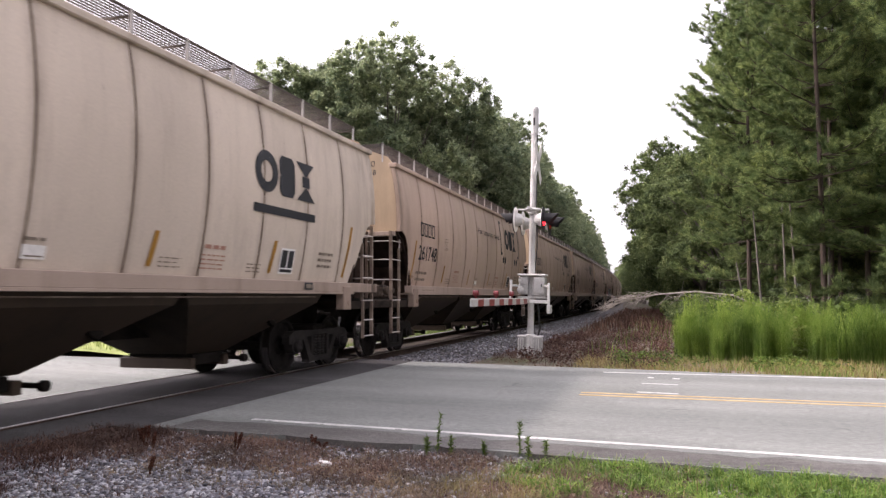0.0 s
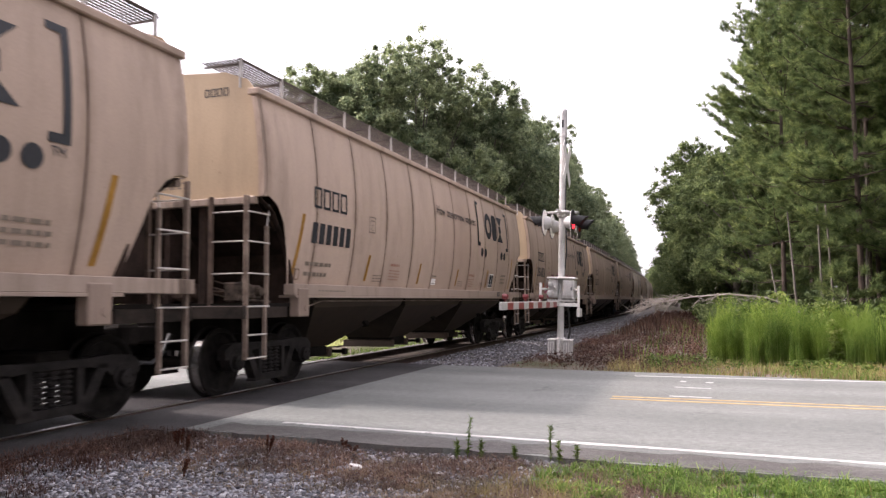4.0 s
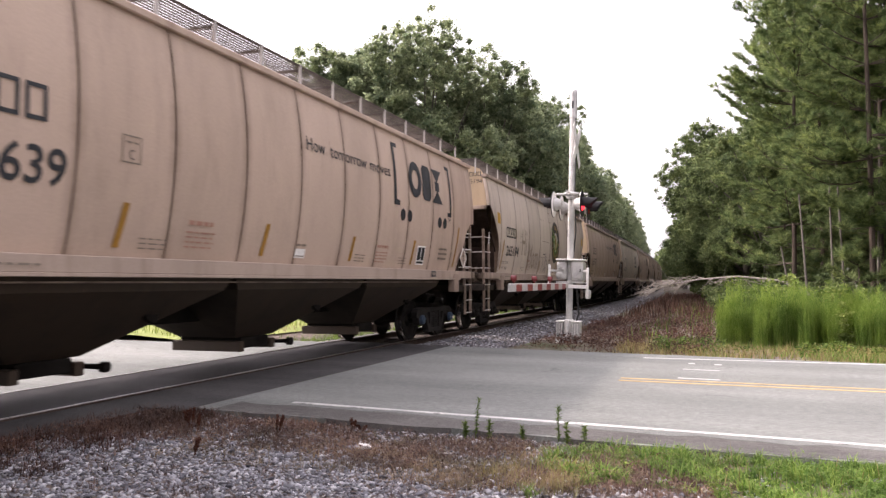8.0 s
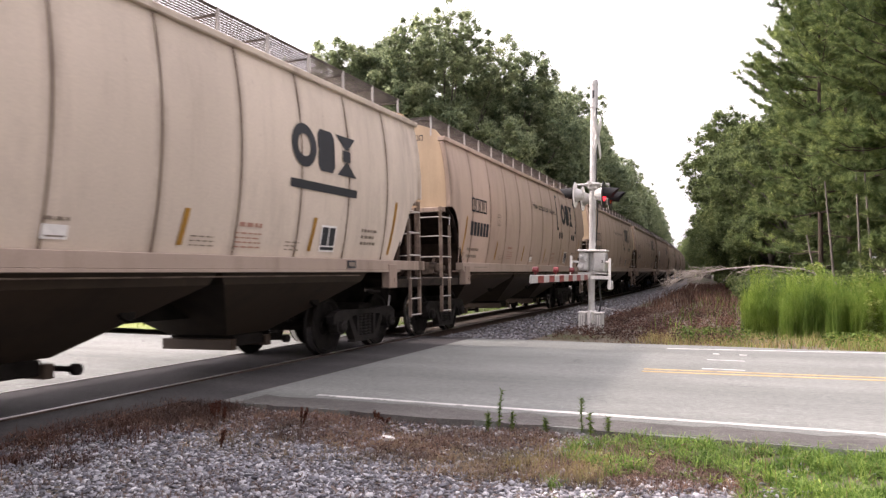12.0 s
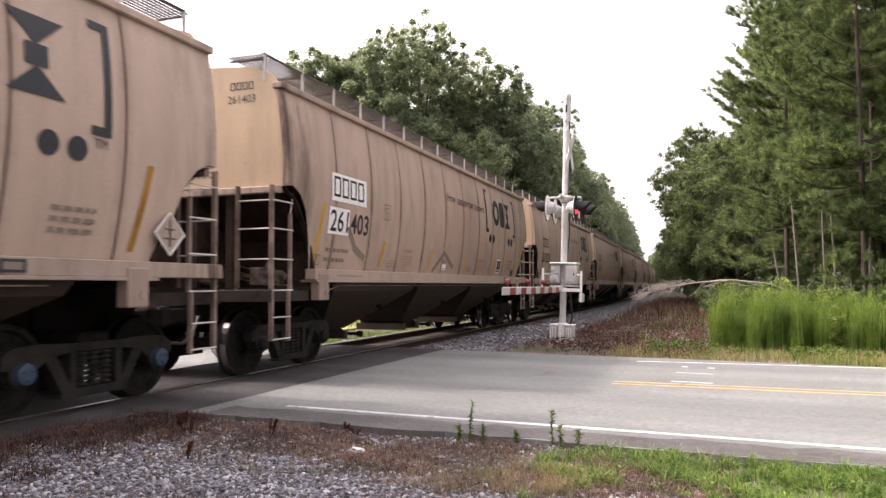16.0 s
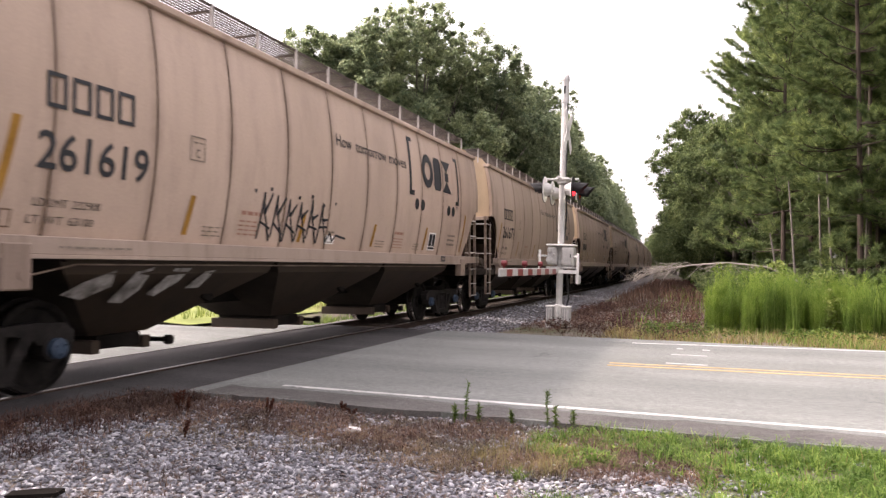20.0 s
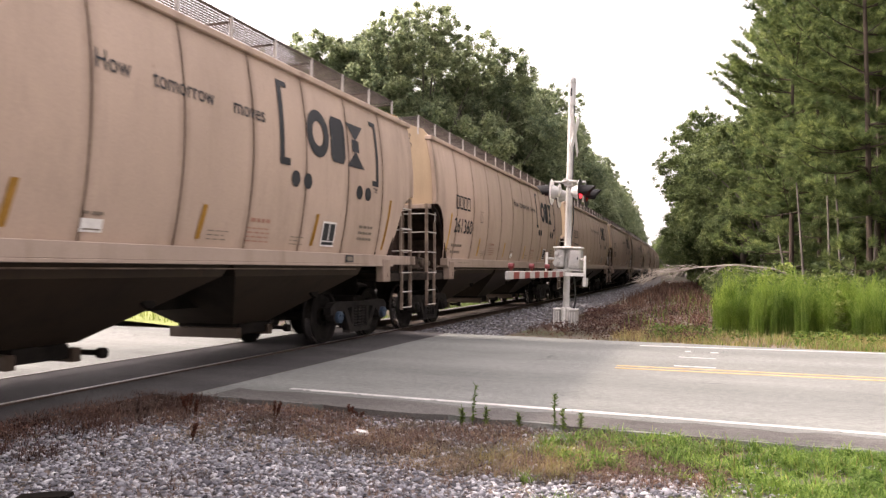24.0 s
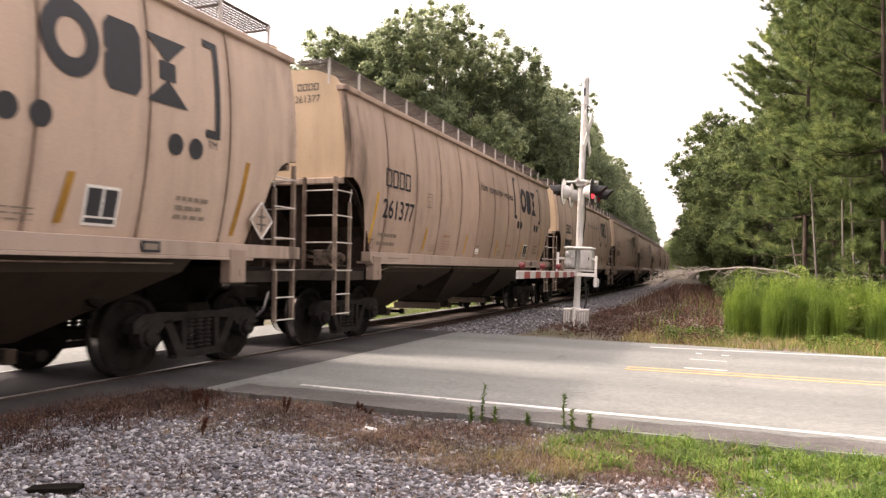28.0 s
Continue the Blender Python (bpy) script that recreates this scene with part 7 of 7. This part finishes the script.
    blades("verge_grass", p, rng.uniform(0.05, 0.20, len(p)), rng, GRASS, "green grass along the far road edge", "grass", 0.008, 0.9)
    p = ground_pts(rng, 9500, lambda x, y: 0.25 + 0.75 * clumpy(x + 2, y, 0.6), -1.9, 9, 14.3, 17.0)
    blades("verge_grass", p, rng.uniform(0.05, 0.26, len(p)), rng, STRAW, "dry tan grass along the far road edge", "grass", 0.006, 1.0)
    # tall feathery weeds in separate stands
    c = []
    for x0, x1, count in ((0.0, 0.60, 8), (0.84, 2.25, 21), (2.75, 5.2, 22)):
        for _ in range(count):
            x = rng.uniform(x0, x1)
            c.append((x, rng.uniform(16.9, 18.3), -0.1, rng.uniform(0.82, 1.46) * (0.85 if x < 0.25 else 1.0)))
    c = np.array(c)
    p, t = tufts(rng, c[:, :3], 70, 0.15)
    blades("tall_weeds", p, c[t, 3] * rng.uniform(0.35, 0.95, len(p)), rng, TALLGRASS, "dense stands of tall green weeds", "weeds", 0.0055, 0.16, 3)
    p, t = tufts(rng, c[:, :3], 22, 0.12)
    h = c[t, 3] * rng.uniform(0.62, 1.06, len(p))
    lean = (p[:, :2] - c[t, :2]) * 0.8 + rng.normal(0, 0.05, (len(p), 2))
    u = np.linspace(0.18, 1.0, 22)
    cs = np.stack([(p[:, 0, None] + lean[:, 0, None] * h[:, None] * u ** 2), (p[:, 1, None] + lean[:, 1, None] * h[:, None] * u ** 2), p[:, 2, None] + h[:, None] * u], -1).reshape(-1, 3)
    v, f = frond_cloud(rng, cs, np.tile(0.045 * (1.15 - u), len(p)), 5, 0.14, 0.0055, -1.9)
    tagged(link("weed_plumes", np_mesh("weed_plumes", v, f), TALLGRASS), "feathery yellow-green plumes of tall weeds", "weeds", "", "stuff")
    # pale-leaved vine between the stands and over their tops
    cs = [(rng.uniform(2.25, 2.75), rng.uniform(17.4, 18.1), rng.uniform(0.05, 1.35)) for _ in range(60)]
    cs += [(rng.uniform(1.2, 1.75), rng.uniform(18.2, 18.6), rng.uniform(1.0, 1.5)) for _ in range(22)] + [(rng.uniform(0.2, 3.4), rng.uniform(18.3, 18.8), rng.uniform(0.7, 1.25)) for _ in range(40)]
    v, f = leaf_cloud(rng, cs, rng.uniform(0.06, 0.15, len(cs)), 16, 0.042)
    tagged(link("vine", np_mesh("vine", v, f), VINE), "pale green leafy vine climbing among the weeds", "vine", "", "stuff")
    # low broad leaves among the near grass and at the foot of the far weeds
    c = ground_pts(rng, 420, near2, -1.0, 5, 4.2, 6.4)
    c[:, 2] += 0.03
    v, f = leaf_cloud(rng, c, np.full(len(c), 0.06), 26, 0.014)
    tagged(link("clover", np_mesh("clover", v, f), GRASS), "low clover leaves in the verge grass", "weeds", "", "stuff")
    c = ground_pts(rng, 60, lambda x, y: clumpy(x, y, 0.7) * (1.0 if x < 0.05 else 0.15), -1.1, 3.2, 15.3, 17.0)
    c[:, 2] += 0.12
    v, f = leaf_cloud(rng, c, rng.uniform(0.10, 0.26, len(c)), 46, 0.035)
    tagged(link("low_weeds", np_mesh("low_weeds", v, f), BUSH), "low leafy weeds along the far road edge", "weeds", "", "stuff")
    tall = lambda x, y: 0.1 + 0.9 * clumpy(x, y, 0.5) ** 2
    p = ground_pts(rng, 8000, tall, 2.6, 9, 18.0, 21)
    blades("tall_weeds", p, rng.uniform(0.5, 1.3, len(p)), rng, TALLGRASS, "tall green weeds before the pines", "weeds", 0.012, 0.3, 3)
    brush = lambda x, y: 0.1 + 0.9 * clumpy(x, y, 0.6)
    p = ground_pts(rng, 12000, brush, -4.0, 0.3, 14.5, 34)
    p[:, 2] -= 0.03
    blades("dead_brush", p, 0.04 + 0.22 * rng.uniform(0, 1, len(p)) ** 2.2, rng, BRUSH, "low reddish-brown sprayed brush beside the ballast", "dead brush", 0.006, 2.4, 3)
    for leaf, count, label in ((DEAD_DARK, 330, "dark maroon sprayed brush matted beside the ballast"), (BRUSH, 300, "brown withered leaves on the sprayed brush")):
        cs = ground_pts(rng, count, lambda x, y: clumpy(x, y, 0.9) ** 1.5, -3.7, -0.1, 14.7, 30)
        cs[:, 2] += rng.uniform(0.02, 0.16, count)
        v, f = leaf_cloud(rng, cs, rng.uniform(0.10, 0.30, count), 42, 0.022)
        tagged(link("brush_mat", np_mesh("brush_mat", v, f), leaf), label, "dead brush", "", "stuff")
    p = ground_pts(rng, 6000, lambda x, y: brush(x, y) * (1.0 if x > track_at(y, 3.6)[0].x else 0.0), -4.4, 1.5, 30, 75)
    blades("dead_brush", p, rng.uniform(0.2, 0.6, len(p)), rng, BRUSH, "brown brush along the line further off", "dead brush", 0.02, 0.8)
    p = ground_pts(rng, 5000, lambda x, y: brush(x, y) * (1.0 if x > 0.3 else 0.06), -2.0, 1.6, 17.5, 50)
    blades("green_brush", p, rng.uniform(0.15, 0.5, len(p)), rng, BUSH, "scattered green weeds at the wood's foot", "weeds", 0.014, 0.8)
    # weeds over the far ballast shoulder and its foot
    cs = []
    for _ in range(9000):
        q = track_at(14.6 + 50 * rng.uniform() ** 1.5, -1.75 - 1.7 * rng.uniform(), -0.16)[0]
        cs.append((q.x, q.y, q.z - 0.05))
    blades("dead_brush", cs, 0.06 + 0.22 * rng.uniform(0, 1, len(cs)) ** 1.5, rng, BUSH, "dark green weeds on the far ballast shoulder", "weeds", 0.010, 1.4)
    cs = []
    for _ in range(4200):
        q = track_at(15.0 + 14 * rng.uniform(), -3.3 - 1.5 * rng.uniform(), -0.25)[0]
        cs.append((q.x, q.y, q.z))
    blades("dry_grass", cs, rng.uniform(0.15, 0.5, len(cs)), rng, DEAD_TAN, "tall tan dry grass past the track", "grass", 0.010, 0.6)
    # field grass past the train
    fld = lambda x, y: 1.0
    p = ground_pts(rng, 18000, fld, -34, -10.8, 13.3, 32)
    p[:, 2] += 0.1
    blades("field_grass", p, rng.uniform(0.08, 0.3, len(p)), rng, FIELD, "sunlit yellow-green grass at the field's edge", "grass", 0.014, 0.7)
    # rusty seed stalks and green stems along the road edge
    for i, (x, y, h, k) in enumerate(((-4.62, 5.70, 0.20, 4), (-4.50, 5.66, 0.14, 3), (-3.76, 5.88, 0.17, 3), (-3.20, 6.28, 0.12, 2), (-3.08, 6.22, 0.10, 2), (-3.9, 4.9, 0.12, 3))):
        rnd = random.Random(90 + i)
        st = thing("dock_stalk", "rust-brown dead dock stalk with seed heads", "weed", "dead stalks by the road", at=pose(x, y, float(height(x, y)), 0, 0, rnd.uniform(0, 360)))
        bm = bmesh.new()
        cs = []
        for j in range(k):
            a = rnd.uniform(0, 6.283)
            tip = Vector((math.cos(a) * 0.05, math.sin(a) * 0.05, h * rnd.uniform(0.7, 1.1)))
            bm_tube(bm, (0.01 * j, 0, 0), tip, 0.004, 5, 0.002)
            for q in range(9):
                cs.append(tuple(Vector((0.01 * j, 0, 0)).lerp(tip, 0.45 + 0.06 * q)))
        part("stem", bm, SOREL, st)
        v, f = leaf_cloud(np.random.default_rng(i), cs, np.full(len(cs), 0.016), 16, 0.008)
        link("seed_head", np_mesh("seed_head", v, f), SOREL, st)
    for i, (x, y, h) in enumerate(((-2.02, 6.36, 0.36), (-1.88, 6.33, 0.17), (-2.1, 6.3, 0.15), (-1.28, 6.40, 0.32), (-1.20, 6.36, 0.20), (-1.05, 6.38, 0.17), (-1.6, 6.4, 0.12))):
        rnd = random.Random(190 + i)
        st = thing("horseweed_stem", "slender upright green weed by the road edge", "weed", "green weeds by the road", at=pose(x, y, float(height(x, y)), rnd.uniform(-4, 4), rnd.uniform(-4, 4), rnd.uniform(0, 360)))
        bm = bmesh.new()
        bm_tube(bm, (0, 0, 0), (0, 0, h), 0.004, 5, 0.0015)
        part("stem", bm, BUSH, st)
        cs = [(0, 0, h * u) for u in np.arange(0.12, 1.0, 0.035)]
        v, f = frond_cloud(np.random.default_rng(300 + i), cs, np.full(len(cs), 0.004), 5, 0.05, 0.008)
        link("leaves", np_mesh("leaves", v, f), BUSH, st)


def build_understory():
    """Shrubs and vines that close the foot of the woods."""
    rnd = random.Random(71)
    shrubs = []
    for k, (seed, r, leaf, lab) in enumerate(((81, 1.1, BUSH, "leafy green shrub at the wood's edge"), (82, 1.5, GUM, "dark leafy shrub under the trees"))):
        rng = np.random.default_rng(seed)
        sh = thing("shrub", lab, "shrub", "shrubs at the wood's edge")
        cs, rad = [], []
        bm = bmesh.new()
        for _ in range(44):
            a, u = rnd.uniform(0, 6.283), rnd.uniform(0.1, 1.0)
            p = Vector((math.cos(a) * r * u, math.sin(a) * r * u, r * rnd.uniform(0.15, 1.25) * (1.15 - 0.6 * u)))
            cs.append(tuple(p))
            rad.append(rnd.uniform(0.2, 0.42))
            if _ % 3 == 0:
                bm_tube(bm, (0, 0, 0), p, 0.02, 5, 0.006)
        part("branchwork", bm, BARK_GREY, sh)["kind"] = "stuff"
        v, f = leaf_cloud(rng, cs, np.array(rad), 60, 0.075)
        link("leaves", np_mesh("leaves", v, f), leaf, sh)
        shrubs.append(sh)
    spots = []
    for s in np.arange(24, 120, 2.6):
        spots.append((track_at(float(s), 9.0 + rnd.uniform(-0.5, 0.8) - 0.014 * (s - 20))[0], rnd.randrange(2)))
    for x in np.arange(1.6, 13, 1.5):
        spots.append((Vector((float(x), 22.5 + rnd.uniform(-0.8, 0.8), 0)), 0 if x < 5 else 1))
        spots.append((Vector((float(x) + 1.5, 27.0 + rnd.uniform(-1, 1), 0)), 1))
        spots.append((Vector((float(x) + 1.0, 40.0 + rnd.uniform(-1, 1), 0)), 1))
    for x in np.arange(3.0, 30, 1.7):
        for y in (31.0, 47.0):
            spots.append((Vector((float(x) + rnd.uniform(-0.6, 0.6) + 0.2 * (y - 31), y + rnd.uniform(-1, 1), 0)), 1))
    for s in np.arange(32, 110, 3.6):
        spots.append((track_at(float(s), -7.2 - rnd.uniform(0, 1.2))[0], 1))
    for s in np.arange(31, 110, 3.0):
        spots.append((track_at(float(s), -4.5 - rnd.uniform(0, 0.9))[0], 1))
    used = set()
    for p, k in spots:
        m = pose(p.x, p.y, -0.2, 0, 0, rnd.uniform(0, 360))
        if k not in used:
            used.add(k)
            shrubs[k].matrix_basis = m
        else:
            copy_thing(shrubs[k], m)


def build_fallen_tree():
    """A bleached fallen tree arching over the weeds, its crown of bare twigs towards the track."""
    rnd = random.Random(5)
    t = thing("fallen_tree", "bleached leafless fallen tree lying towards the track", "fallen tree", at=pose(0, 0, 0))
    bm = bmesh.new()
    pts = [(3.5, 24.8, 0.1), (3.0, 24.9, 0.75), (2.51, 25.0, 1.14), (1.81, 25.0, 1.42), (0.69, 25.0, 1.53), (-0.39, 25.1, 1.44), (-1.16, 25.2, 1.30), (-1.75, 25.4, 1.12), (-2.1, 25.5, 0.95)]
    bent_limb(bm, pts, 0.042, 0.010, 8)
    part("trunk", bm, DEADWOOD, t)
    bm = bmesh.new()
    for _ in range(46):
        i = rnd.choice((4, 5, 5, 5, 6, 6, 6, 7))
        p = Vector(pts[i]).lerp(Vector(pts[i + 1]), rnd.random())
        d = Vector((-0.85 + rnd.gauss(0, 0.2), rnd.gauss(0.1, 0.4), -abs(rnd.gauss(0.15, 0.28)))) * rnd.uniform(0.3, 0.85)
        m = p + d * 0.5 + Vector((0, 0, rnd.uniform(0.0, 0.16)))
        e = p + d
        e.z = max(e.z, -0.05)
        bent_limb(bm, [p, m, e], 0.010, 0.004, 5)
        for _k in range(3):
            q = m.lerp(e, rnd.random())
            bent_limb(bm, [q, q + Vector((rnd.gauss(-0.25, 0.2), rnd.gauss(0.05, 0.25), rnd.gauss(-0.08, 0.2)))], 0.005, 0.0025, 4)
    for _ in range(10):
        p = Vector(pts[3]).lerp(Vector(pts[5]), rnd.random())
        e = p + Vector((rnd.gauss(0.5, 0.4), rnd.gauss(0, 0.3), rnd.uniform(-0.5, 0.15)))
        bent_limb(bm, [p, p.lerp(e, 0.5) + Vector((0, 0, -0.06)), e], 0.009, 0.004, 5)
    part("branchwork", bm, DEADWOOD, t)["kind"] = "stuff"


def build_fence():
    for x, y in ((-15.5, 15.6), (-22.0, 15.8), (-29.0, 16.0), (-13.9, 22.0)):
        f = thing("fence_post", "dark weathered timber fence post in the grass", "fence post", "posts by the field", at=pose(x, y, -0.1, 1, -2, 0))
        bm = bmesh.new()
        bm_tube(bm, (0, 0, -0.1), (0, 0, 1.05), 0.06, 8, 0.05)
        part("post", bm, BARK_GREY, f)


def build_debris():
    bm = bmesh.new()
    bm_prism(bm, [(-0.16, -0.03), (0.15, -0.05), (0.17, 0.02), (0.02, 0.05), (-0.15, 0.04)], "Z", 0.0, 0.025)
    ob = part("tie_plate", bm, UNDER, None)
    ob.matrix_basis = pose(-3.68, 3.30, float(height(-3.68, 3.3)) + 0.02, 6, -5, 20)
    tagged(ob, "dark discarded iron plate lying on the gravel", "scrap iron")
    bm = bmesh.new()
    bm_prism(bm, [(-0.055, -0.02), (0.05, -0.03), (0.06, 0.02), (-0.05, 0.03)], "Z", 0.0, 0.03)
    ob = part("pale_stone", bm, WHITE_PAINT, None)
    ob.matrix_basis = pose(-2.76, 5.62, float(height(-2.76, 5.62)) + 0.01, 15, 10, 40)
    tagged(ob, "pale white stone on the gravel verge", "stone")


build_ground()
build_road()
build_track()
build_gravel()
build_signal()
plant_trees()
build_understory()
build_fallen_tree()
build_plants()
build_fence()
build_debris()
build_train()
motions()
